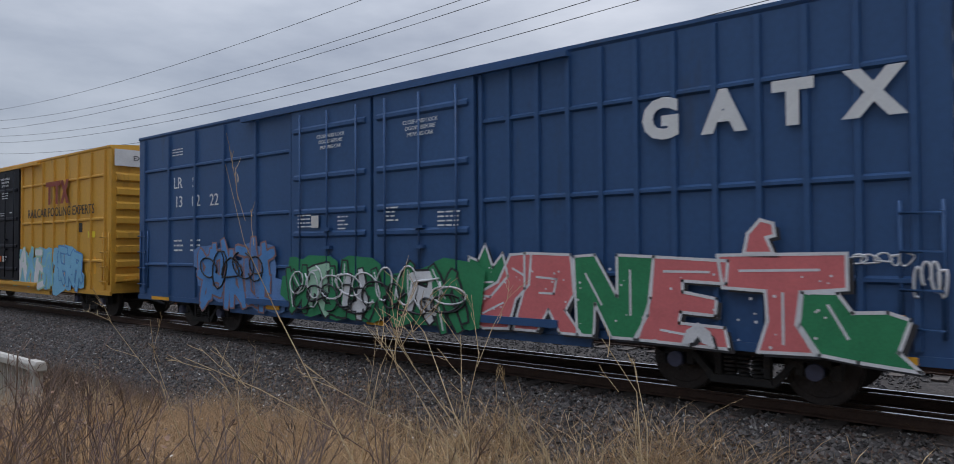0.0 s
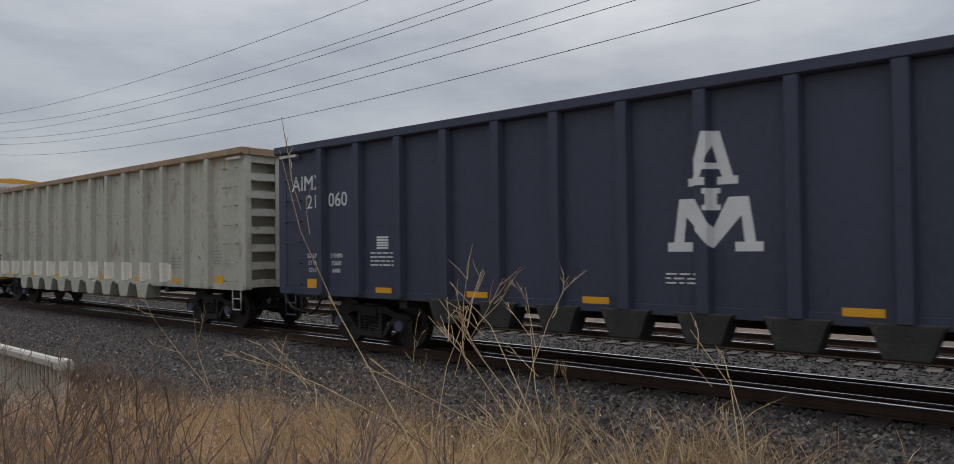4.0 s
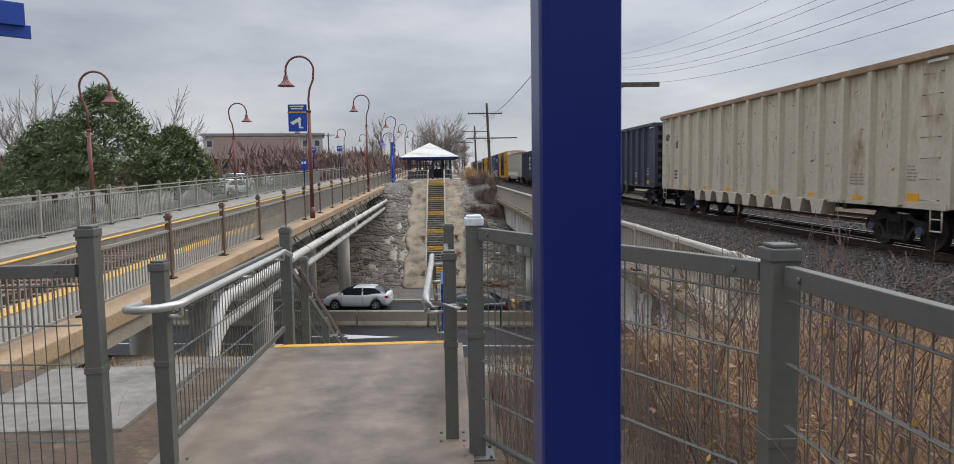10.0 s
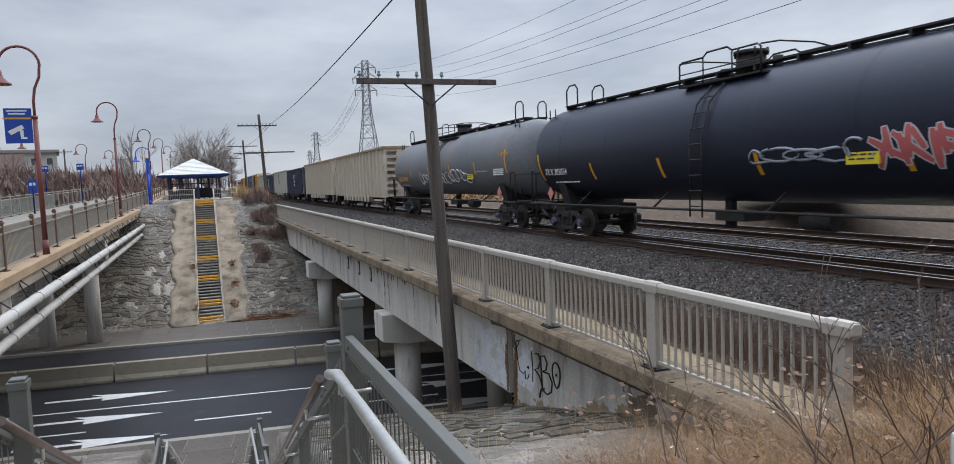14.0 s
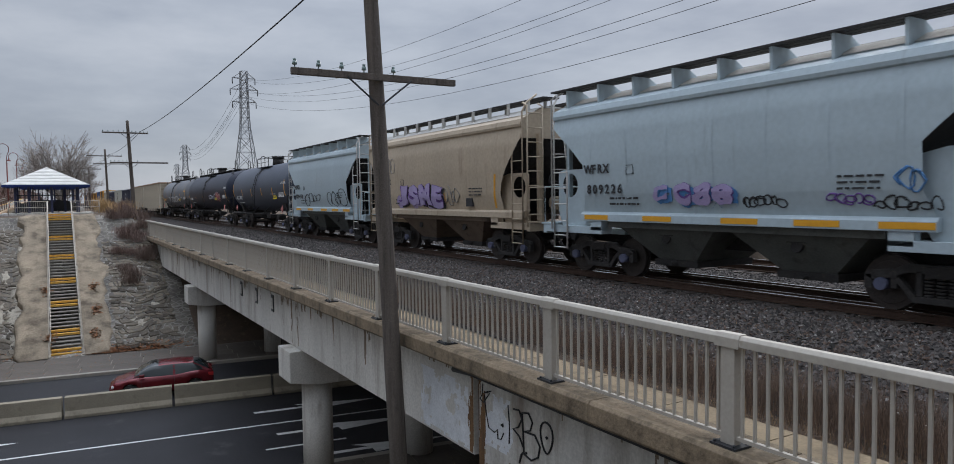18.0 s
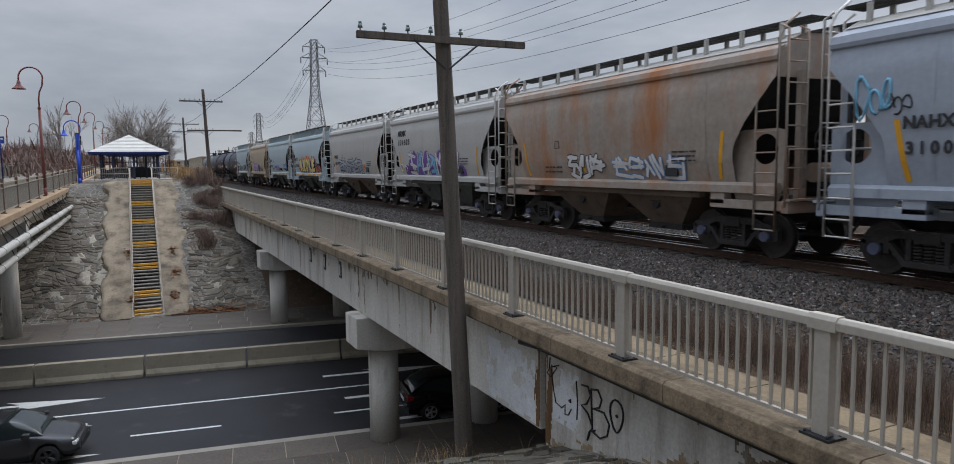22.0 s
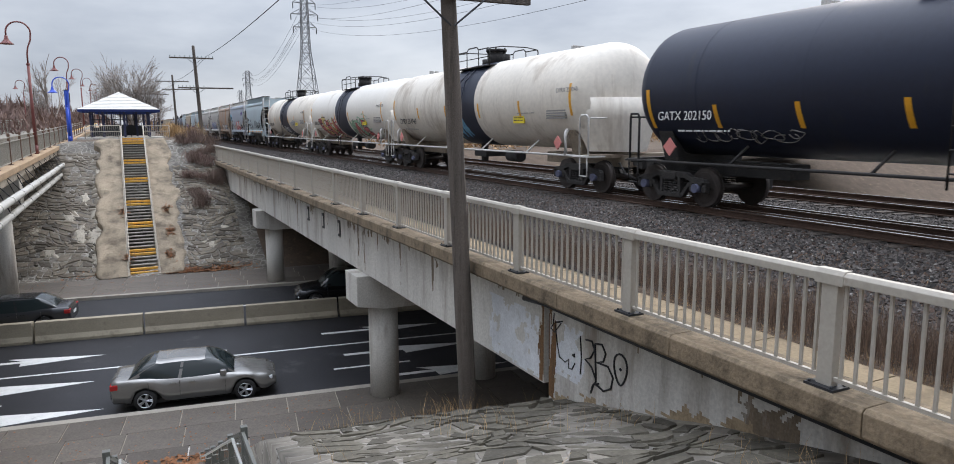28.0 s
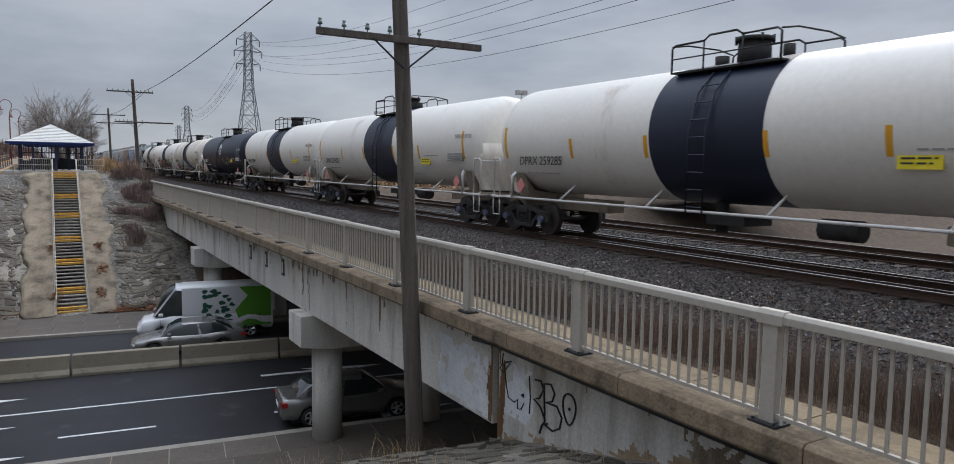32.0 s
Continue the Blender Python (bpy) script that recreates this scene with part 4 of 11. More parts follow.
def add_bogie(car, y):
    wheel, cap, frame_me, spring_me, bolster = BOGIE
    b = part("bogie", bolster, None, car, "dark grimy cast steel bogie", at=pose(0, y, 0))
    for s in (-1, 1):
        part("side_frame", frame_me, None, b, at=pose(s * 1.0, 0, 0))
        part("spring_group", spring_me, None, b, at=pose(s * 1.0, 0, 0))
        for yy in (-0.9, 0.9):
            part("bearing_cap", cap, None, b, at=pose(s * 1.04, yy, 0.45))
    for yy in (-0.9, 0.9):
        w = part("wheelset", wheel, None, b, at=pose(0, yy, WHEEL_R))
        WHEELSETS.append((w, yy))


def add_coupler(car, half, reach):
    for s in (-1, 1):
        bm = B()
        box(bm, -0.09, 0.09, s * (half - 0.5), s * (reach - 0.12), 0.78, 0.95)
        prism(bm, [(-0.16, s * (reach - 0.15)), (-0.2, s * (reach + 0.08)), (0.02, s * (reach + 0.12)), (0.2, s * (reach - 0.05)), (0.14, s * (reach - 0.2))], "z", 0.72, 1.0)
        part("coupler", bm, CAST, car)
        bm = B()
        pipe(bm, [(-0.45, s * (half - 0.1), 0.85), (-0.42, s * (half + 0.15), 0.55), (-0.3, s * (reach - 0.05), 0.42)], 0.035, 6)
        part("air_hose", bm, UNDER, car)


def ladder(bm, x, y, z0, z1, width=0.42, step=0.42, along="y", r=0.018, stiles=True):
    """A ladder whose width runs along y or x; rungs stand off by a hand."""
    n = int((z1 - z0) / step)
    def p(u, z, o=0.0):
        return (x - o, y + u, z) if along == "y" else (x + u, y - o, z)
    for k in range(n + 1):
        z = z0 + k * step
        pipe(bm, [p(-width / 2, z), p(-width / 2, z, 0.07), p(width / 2, z, 0.07), p(width / 2, z)], r, 5)
    if stiles:
        for u in (-width / 2, width / 2):
            tube(bm, p(u, z0 - 0.1), p(u, z1 + 0.1), r * 1.4, seg=6)


def spray(parent, surf, y0, y1, z0, z1, fill, line, seed, word=6, cloud=None, gloss=None, thick=0.16, tag="sprayed graffiti lettering"):
    """A throw-up of thick strokes laid on the car's skin: an outline, a fill, and highlights. y0 > y1: it runs from the leading end backwards."""
    rng = random.Random(seed)
    fills = fill if isinstance(fill, (list, tuple)) else (fill,)
    bms = {}
    cell_now = [0, 0]
    def stroke(m, a, b, w, d, n=5):
        key = (m, cell_now[0])
        if key not in bms:
            bms[key] = B()
        bm = bms[key]
        cell_now[1] += 1
        d += cell_now[1] * 0.0002
        ay, az = a
        by, bz = b
        ln = math.hypot(by - ay, bz - az) or 1e-6
        ny, nz = -(bz - az) / ln * w / 2, (by - ay) / ln * w / 2
        ext = w * 0.35
        ay, az, by, bz = ay - (by - ay) / ln * ext, az - (bz - az) / ln * ext, by + (by - ay) / ln * ext, bz + (bz - az) / ln * ext
        last = None
        for i in range(n + 1):
            f = i / n
            k = 1.0 if 0 < i < n else 0.72
            cy, cz = ay + (by - ay) * f, az + (bz - az) * f
            pair = [bm.verts.new((surf(cz + s * nz * k) - d, cy + s * ny * k, cz + s * nz * k)) for s in (-1, 1)]
            if last:
                bm.faces.new((last[0], last[1], pair[1], pair[0]))
            last = pair
    if cloud:
        for k in range(word * 3):
            cy, cz = rng.uniform(y1, y0), rng.uniform(z0 + 0.1, z1 - 0.1)
            stroke(cloud, (cy - 0.3, cz), (cy + 0.3, cz + rng.uniform(-0.2, 0.2)), rng.uniform(0.4, 0.75), 0.004)
    cell = (y1 - y0) / word
    h = z1 - z0
    for i in range(word):
        cell_now[0] = i + 1
        ya, yb = y0 + cell * (i + 0.12), y0 + cell * (i + 0.88)
        ym = (ya + yb) / 2
        ja = [rng.uniform(-0.08, 0.08) * h for _ in range(4)]
        zb, zt, zm = z0 + 0.12 * h + ja[0], z1 - 0.1 * h + ja[1], z0 + 0.5 * h + ja[2]
        shapes = [
            [((ya, zb), (ya, zt)), ((ya, zt), (yb, zt)), ((ya, zm), (yb, zm)), ((yb, zt), (yb, zm)), ((ym, zm), (yb, zb))],
            [((ya, zb), (ym, zt)), ((ym, zt), (yb, zb)), ((ya, zm), (yb, zm))],
            [((yb, zt), (ya, zt)), ((ya, zt), (ya, zm)), ((ya, zm), (yb, zm)), ((yb, zm), (yb, zb)), ((yb, zb), (ya, zb))],
            [((ya, zt), (ya, zb)), ((ya, zb), (yb, zb)), ((ya, zm), (yb, zm)), ((ya, zt), (yb, zt))],
            [((ya, zt), (ya, zb)), ((yb, zt), (yb, zb)), ((ya, zb), (yb, zb))],
            [((ya, zb), (ya, zt)), ((ya, zt), (yb, zb)), ((yb, zb), (yb, zt))],
        ]
        strokes = rng.choice(shapes)
        # wild, broken letterforms: every stroke end strays a little
        j = lambda p: (p[0] + rng.gauss(0, 0.13) * abs(cell), p[1] + rng.gauss(0, 0.09) * h)
        strokes = [(j(a), j(b)) for a, b in strokes]
        tip = (ym + rng.uniform(-0.5, 0.5) * cell, rng.choice((z0, z1)) + rng.uniform(-0.08, 0.12) * h)
        strokes.append((j((ym, zm)), tip))
        m = fills[i % len(fills)] if len(fills) < 3 else rng.choice(fills)
        for a, b in strokes:
            stroke(line, a, b, thick * h * 1.75, 0.006)
        for a, b in strokes:
            stroke(m, a, b, thick * h * 1.15, 0.009)
        if gloss:
            for a, b in strokes[:2]:
                stroke(gloss, (a[0], a[1]), ((a[0] + b[0]) / 2, (a[1] + b[1]) / 2), thick * h * 0.25, 0.012, 2)
    for (m, i), bm in bms.items():
        part("graffiti", bm, m, parent, tag)


def blobs(parent, surf, spots, material, seed):
    """Ragged round clouds of spray paint on the car's skin."""
    rng = random.Random(seed)
    for n, (y, z, r) in enumerate(spots):
        bm = B()
        d = 0.003 + n * 0.0004
        mid = bm.verts.new((surf(z) - d, y, z))
        rings = []
        for f in (0.55, 1.0):
            ring = []
            for k in range(18):
                a = k * 2 * math.pi / 18
                q = r * f * (1 + rng.uniform(-0.12, 0.12) * (f > 0.9))
                v = max(z + q * math.sin(a), 1.57)
                ring.append(bm.verts.new((surf(v) - d, y + q * math.cos(a), v)))
            rings.append(ring)
        for k in range(18):
            j = (k + 1) % 18
            bm.faces.new((mid, rings[0][k], rings[0][j]))
            bm.faces.new((rings[0][k], rings[1][k], rings[1][j], rings[0][j]))
        part("spray_cloud", bm, material, parent)


def sprayed_word(parent, surf, text, y0, y1, z0, z1, fill, line, shade, seed):
    """Readable fat letters: a shadow, an outline and a fill, bent to the car's skin, letter by letter."""
    rng = random.Random(seed)
    cell = (y1 - y0) / len(text)
    for i, ch in enumerate(text):
        lift, tilt = rng.uniform(-0.05, 0.05) * (z1 - z0), rng.uniform(-0.14, 0.14)
        for m, bold, d, oy, oz in ((shade, 0.14, 0.02, -0.08, -0.06), (line, 0.12, 0.035, 0, 0), (fill, 0.06, 0.05, 0, 0)):
            bm = B()
            bm.from_mesh(letters(ch, 1.0, 0.12, bold))
            ys = [v.co.y for v in bm.verts]
            zs = [v.co.z for v in bm.verts]
            grow = 1.0 + bold * 0.5
            for v in bm.verts:
                u = (v.co.y - (min(ys) + max(ys)) / 2) / (max(ys) - min(ys)) * abs(cell) * 0.96 * grow
                w = (v.co.z - (min(zs) + max(zs)) / 2) / (max(zs) - min(zs)) * (z1 - z0) * 0.86 * grow
                v.co.y, v.co.z = y0 + cell * (i + 0.5) + u + w * tilt + oy, (z0 + z1) / 2 + w + u * tilt * 0.6 + lift + oz
            for k in range(1, 9):
                z = z0 + (z1 - z0) * k / 9
                bmesh.ops.bisect_plane(bm, geom=bm.verts[:] + bm.edges[:] + bm.faces[:], plane_co=(0, 0, z), plane_no=(0, 0, 1))
            for k in range(1, 10):
                y = y0 + cell * (i - 0.1 + 1.2 * k / 10)
                bmesh.ops.bisect_plane(bm, geom=bm.verts[:] + bm.edges[:] + bm.faces[:], plane_co=(0, y, 0), plane_no=(0, 1, 0))
            wob = 0.09 * (z1 - z0)
            for v in bm.verts:
                p = Vector((v.co.y * 2.3 / (z1 - z0), v.co.z * 2.3 / (z1 - z0), seed))
                v.co.y += wob * 1.6 * noise.noise(p)
                v.co.z = max(v.co.z + wob * 1.6 * noise.noise(p + Vector((9, 4, 2))), 1.57)
            for v in bm.verts:
                v.co.x += surf(v.co.z) - d - i * 0.0015
            part("graffiti_letter", bm, m, parent, "sprayed graffiti letter")


def scrawl(parent, surf, y0, y1, z0, z1, material, seed, word=6, r=0.02, tag="thin sprayed tag"):
    """Rounded loops and hooks in one thin line, one stroke to a cell."""
    rng = random.Random(seed)
    cell = (y1 - y0) / word
    zc, zr = (z0 + z1) / 2, (z1 - z0) / 2
    for i in range(word):
        bm = B()
        a0, span = rng.uniform(0, 6.28), rng.uniform(5.0, 9.5)
        w2, ph = rng.choice((1.0, 2.0, 0.5)), rng.uniform(0, 6.28)
        tall = rng.uniform(0.55, 1.1)
        broad, shift = rng.uniform(0.4, 0.85), rng.uniform(-0.3, 0.3) * zr
        pts = []
        for k in range(16):
            a = a0 + span * k / 15
            z = zc + shift + zr * tall * (0.75 * math.sin(a) + 0.25 * math.sin(a * w2 + ph))
            z = min(max(z, z0), z1)
            pts.append((surf(z) - 0.004, y0 + cell * (i + 0.5 + broad * math.cos(a) + 0.12 * math.sin(a * 0.5 + ph)), z))
        pipe(bm, pts, r, 4)
        part("graffiti", bm, material, parent, tag)


def reflectors(car, x, ys, z, w=0.38, h=0.13):
    for y in ys:
        bm = B()
        box(bm, x - 0.006, x, y - w / 2, y + w / 2, z - h / 2, z + h / 2)
        part("reflector", bm, REFLECT, car, "yellow reflective strip")


PATCH_WHITE = mat("repair_paint", (0.74, 0.70, 0.60), 0.6, var=0.15, scale=4, bump=0.03, dirt=(0.40, 0.25, 0.14), amount=0.3)
SCRAPE = mat("rust_scrape", (0.30, 0.19, 0.09), 0.85, var=0.4, scale=9, bump=0.1)
SCRAPE_DARK = mat("dark_scrape", (0.17, 0.13, 0.095), 0.85, var=0.4, scale=9, bump=0.1)
SCRAPE_PALE = mat("pale_scrape", (0.42, 0.34, 0.20), 0.8, var=0.4, scale=9, bump=0.1)
CARS = []


def start_car(name, label, front, length, category="freight car"):
    """A car whose leading end passes y = 0 at front / -SPEED seconds."""
    car = thing(name, pose(TRACK_X, front - length / 2, 0), label, category, "cars of the freight train")
    CARS.append((car, front - length / 2))
    return car


RIB_PITCH = 1.137


def drape(bm, ribs, W, lift=0.004):
    """Bends flat paint at x = 0 over a gondola's side sheet and its ribs."""
    cuts = [r + d for r in ribs for d in (-0.12, -0.08, 0.08, 0.12)]
    ys = [v.co.y for v in bm.verts]
    for c in cuts:
        if min(ys) < c < max(ys):
            bmesh.ops.bisect_plane(bm, geom=bm.verts[:] + bm.edges[:] + bm.faces[:], plane_co=(0, c, 0), plane_no=(0, 1, 0))
    for v in bm.verts:
        near = min(abs(v.co.y - r) for r in ribs)
        v.co.x = -W - 0.02 - lift - 0.13 * min(max((0.12 - near) / 0.04, 0.0), 1.0)


def aim_emblem(car, ribs, W, ink, yc, z0, z1):
    """Three stacked slab-serif block letters, painted over the rib."""
    k = (z1 - z0) / 1.52
    def letter(*outlines):
        bm = B()
        for outline in outlines:
            for side in (1, -1):
                bm.faces.new([bm.verts.new((0, yc - u * side, z0 + v * k)) for u, v in outline])
        bmesh.ops.remove_doubles(bm, verts=bm.verts, dist=0.0005)
        bmesh.ops.triangulate(bm, faces=bm.faces[:])
        drape(bm, ribs, W)
        part("emblem_letter", bm, ink, car, "block emblem letter in contrasting paint")
    letter([(0.0, 1.52), (0.1, 1.52), (0.27, 0.94), (0.125, 0.94), (0.09, 1.04), (0.066, 1.12), (0.0, 1.34)], [(0.0, 1.12), (0.066, 1.12), (0.09, 1.04), (0.0, 1.04)], [(0.06, 0.94), (0.33, 0.94), (0.33, 0.84), (0.06, 0.84)])
    letter([(0.0, 0.8), (0.1, 0.8), (0.1, 0.73), (0.055, 0.73), (0.055, 0.59), (0.1, 0.59), (0.1, 0.52), (0.0, 0.52)])
    letter([(0.34, 0.68), (0.46, 0.68), (0.54, 0.12), (0.4, 0.12), (0.365, 0.45)], [(0.2, 0.68), (0.34, 0.68), (0.365, 0.45), (0.0, 0.04), (0.0, 0.3)], [(0.28, 0.12), (0.63, 0.12), (0.63, 0.0), (0.28, 0.0)])


def gondola(front, paint, label, logo, ink, mark, number, seed, length=19.05, patches=False, top=4.3):
    car = start_car("gondola_car", label, front, length)
    rng = random.Random(seed)
    h = length / 2
    W = 1.5
    for s in (-1, 1):
        bm = B()
        box(bm, s * W - 0.02, s * W + 0.02, -h + 0.3, h - 0.3, 1.1, top - 0.1)
        part("side_sheet", bm, paint, car)
    bm = B()
    box(bm, -W + 0.03, W - 0.03, -h + 0.3, h - 0.3, 1.06, 1.14)
    part("floor_sheet", bm, paint, car)
    chord = RUSTY if paint in (BEIGE_GON, WORN_GON) else paint
    for s in (-1, 1):
        bm = B()
        prism(bm, [(s * (W - 0.06), top - 0.17), (s * (W - 0.06), top), (s * (W + 0.14), top), (s * (W + 0.14), top - 0.14), (s * (W + 0.1), top - 0.17)], "y", -h, h)
        part("top_chord", bm, chord, car, bevel=0.01)
        bm = B()
        box(bm, -W + 0.07, W - 0.07, s * (h - 0.06) - 0.07, s * (h - 0.06) + 0.05, top - 0.17, top - 0.004)
        part("end_chord", bm, chord, car, bevel=0.01)
        bm = B()
        box(bm, s * (W + 0.02) - 0.03, s * (W + 0.02) + 0.03, -h + 0.1, h - 0.1, 1.0, 1.14)
        part("side_sill", bm, paint, car)
    ribs = [-7 * RIB_PITCH + RIB_PITCH * k for k in range(15)]
    rib = B()
    prism(rib, [(-0.12, 0), (-0.08, -0.13), (0.08, -0.13), (0.12, 0)], "z", 1.06, top - 0.16)
    rib.transform(Matrix.Rotation(radians(-90), 4, "Z"))
    rib_me = mesh_of("rib", rib, paint)
    chute = B()
    prism(chute, [(-0.4, 1.06), (-0.34, 0.98), (-0.23, 0.66), (0.23, 0.66), (0.34, 0.98), (0.4, 1.06)], "x", -0.14, 0.25)
    # navy cars: chutes near-black instead of navy, shade put into the colour
    chute_me = mesh_of("chute", chute, UNDER if paint is NAVY_GON else paint, 0.015)
    for k, y in enumerate(ribs):
        for s in (-1, 1):
            part("rib", rib_me, None, car, at=pose(s * (W + 0.02), y, 0, 0, 0, 0 if s < 0 else 180))
            if 3 <= k <= 11:
                part("chute", chute_me, None, car, at=pose(s * W, y, 0, 0, 0, 0 if s < 0 else 180))
    # ends: corner posts, deep horizontal stiffeners and a cover plate in the middle
    for s in (-1, 1):
        bm = B()
        box(bm, -W, W, s * (h - 0.32) - 0.015, s * (h - 0.32) + 0.015, 1.1, top - 0.1)
        e = part("end_sheet", bm, DARK_STEEL if paint is NAVY_GON else paint, car)
        for sx in (-1, 1):
            bm = B()
            box(bm, sx * (W - 0.05) - 0.08, sx * (W - 0.05) + 0.08, min(s * (h - 0.3), s * (h - 0.03)), max(s * (h - 0.3), s * (h - 0.03)), 1.02, top - 0.17)
            part("corner_post", bm, paint, car, bevel=0.01)
        for k in range(8):
            z = 1.06 + k * 0.415
            bm = B()
            box(bm, -W + 0.14, W - 0.14, min(s * (h - 0.3), s * (h - 0.06)), max(s * (h - 0.3), s * (h - 0.06)), z, z + 0.17)
            part("stiffener", bm, paint, e)
        bm = B()
        box(bm, -0.72, 0.72, min(s * (h - 0.055), s * (h - 0.03)), max(s * (h - 0.055), s * (h - 0.03)), 1.05, top - 0.2)
        part("cover_plate", bm, paint, e)
        bm = B()
        for k in range(7):
            z = 1.2 + k * 0.44
            pipe(bm, [(-W - 0.02, s * (h - 0.6) - 0.24, z), (-W - 0.09, s * (h - 0.6) - 0.24, z), (-W - 0.09, s * (h - 0.6) + 0.28, z), (-W - 0.02, s * (h - 0.6) + 0.28, z)], 0.014, 5)
        part("ladder", bm, paint, car, "row of steel grab rungs")
        bm = B()
        for yy in (s * (h - 0.25), s * (h - 0.6)):
            tube(bm, (-W - 0.02, yy, 1.05), (-W - 0.02, yy, 0.55), 0.018, seg=6)
        tube(bm, (-W - 0.02, s * (h - 0.25), 0.55), (-W - 0.02, s * (h - 0.6), 0.55), 0.018, seg=6)
        tube(bm, (-W - 0.02, s * (h - 0.25), 0.8), (-W - 0.02, s * (h - 0.6), 0.8), 0.014, seg=6)
        part("step", bm, paint, car)
        bm = B()
        box(bm, -W - 0.1, -W - 0.03, s * (h - 0.45) - 0.3, s * (h - 0.45) + 0.3, top - 0.25, top - 0.19)
        part("corner_plate", bm, CAR_WHITE, car, "pale gusset under the top chord")
    bm = B()
    box(bm, -0.3, 0.3, -h + 0.2, h - 0.2, 0.75, 1.06)
    for y in ribs[2:-2]:
        box(bm, -W, W, y - 0.1, y + 0.1, 0.85, 1.04)
    part("underframe", bm, UNDER, car)
    X = -W - 0.024
    reflectors(car, X - 0.026, [6.15, 3.88, 1.63, -1.85, -4.15, -6.3], 1.16, 0.44, 0.1)
    reflectors(car, X - 0.002, [8.3, -8.35], 1.22, 0.4, 0.21)
    size = 0.44 if len(number) != 4 else 0.46
    sign_text(mark, 0.4 if patches else size, ink, car, X - 0.004, 8.45 if patches else 8.49, 2.98 if patches else 3.29)
    if number == "20245":
        sign_text(number, 0.4, ink, car, X - 0.004, 8.49, 2.83)
    elif len(number) > 4:
        sign_text(number[:2], 0.4, ink, car, X - 0.004, 8.31, 2.9)
        sign_text(number[2:], 0.4, ink, car, X - 0.004, 7.5, 2.91)
    else:
        sign_text(number, 0.4, ink, car, X - 0.004, 7.4, 2.98) if patches else sign_text(number, 0.4, ink, car, X - 0.004, 8.49, 2.83)
    zl = 1.54 if number == "20245" else 1.8
    lines = (("LD LMT", "213200"), ("LT WT", "72600")) if patches else (("LD LMT", "214800"), ("LT WT", "71200")) if number == "20245" else (("LD LMT", "212400"), ("LT WT", "73600"), ("CU FT", "6400"))
    for i, (word, weight) in enumerate(lines):
        sign_text(word, 0.125, ink, car, X - 0.004, 8.28, zl - i * 0.15)
        sign_text(weight, 0.125, ink, car, X - 0.004, 7.56, zl - i * 0.15)
    faint = INK_GREY if ink is INK_BLACK else ink
    for y, z, w, rows, pitch in ((6.2, 1.84, 0.68, 4, 0.075), (-6.3, 1.72, 0.72, 4, 0.08), (-8.3, 1.9, 0.34, 5, 0.075), (0.3, 1.55, 0.5, 3, 0.06)):
        bm = B()
        bars(bm, X, y, z, w, rows, pitch, rng)
        part("small_print", bm, faint, car)
    if ink is INK_WHITE:
        bm = B()
        for k in range(5):
            box(bm, X - 0.003, X + 0.002, 6.04, 6.36, 1.93 + 0.05 * k, 1.965 + 0.05 * k)
        part("stencil_table", bm, faint, car, "small stencilled table")
    # a framed letter in the second bay
    if not logo or number == "20245":
        bm = B()
        for a, b, c, d in ((7.48, 7.46, 3.02, 3.3), (7.23, 7.21, 3.02, 3.3), (7.46, 7.23, 3.28, 3.3), (7.46, 7.23, 3.02, 3.04)):
            box(bm, X - 0.003, X + 0.002, min(a, b), max(a, b), c, d)
        part("stencil_frame", bm, ink, car, "small stencilled square") if not patches else bm.free()
        if not patches:
            sign_text("C", 0.13, ink, car, X - 0.004, 7.345, 3.1)
    if logo:
        if ink is INK_WHITE:
            aim_emblem(car, ribs, W, ink, -0.12, 1.86, 3.42)
        else:
            aim_emblem(car, ribs, W, ink, -0.05, 2.27, 3.8)
    if patches:
        for k in range(14, 1, -1):
            y = ribs[k]
            bm = B()
            prism(bm, [(-0.125, 0.004), (-0.084, -0.136), (0.084, -0.136), (0.125, 0.004)], "z", 1.12, 1.62)
            bm.transform(Matrix.Translation((-W - 0.02, y, 0)) @ Matrix.Rotation(radians(-90), 4, "Z"))
            cover = part("repair_patch", bm, PATCH_WHITE, car, "pale paint patch round a rib")
            for s in (-1, 1):
                bm = B()
                box(bm, -W - 0.029, -W - 0.018, min(y + s * 0.12, y + s * 0.29), max(y + s * 0.12, y + s * 0.29), 1.16, 1.6 + rng.uniform(-0.03, 0.03))
                part("patch_flange", bm, PATCH_WHITE, cover)
    if paint in (WORN_GON, BEIGE_GON):
        # rust scrapes and knocks in the side sheets
        for m, count in ((SCRAPE, 60), (SCRAPE_DARK, 26), (SCRAPE_PALE, 40)):
            bm = B()
            for k in range(count):
                bay = rng.randrange(14)
                y, z = rng.uniform(ribs[bay] + 0.2, ribs[bay + 1] - 0.2), rng.uniform(1.7, top - 0.3)
                l, w, a = rng.uniform(0.03, 0.16), rng.uniform(0.006, 0.03), rng.choice((rng.uniform(-0.5, 0.5), rng.uniform(1.1, 1.9)))
                pts = []
                for q in range(8):
                    g = 2 * math.pi * q / 8
                    u, v = math.cos(g) * l * rng.uniform(0.5, 1.2), math.sin(g) * w * rng.uniform(0.4, 1.5)
                    pts.append((X - 0.001, y + u * math.cos(a) - v * math.sin(a), z + u * math.sin(a) + v * math.cos(a)))
                bm.faces.new([bm.verts.new(p) for p in pts])
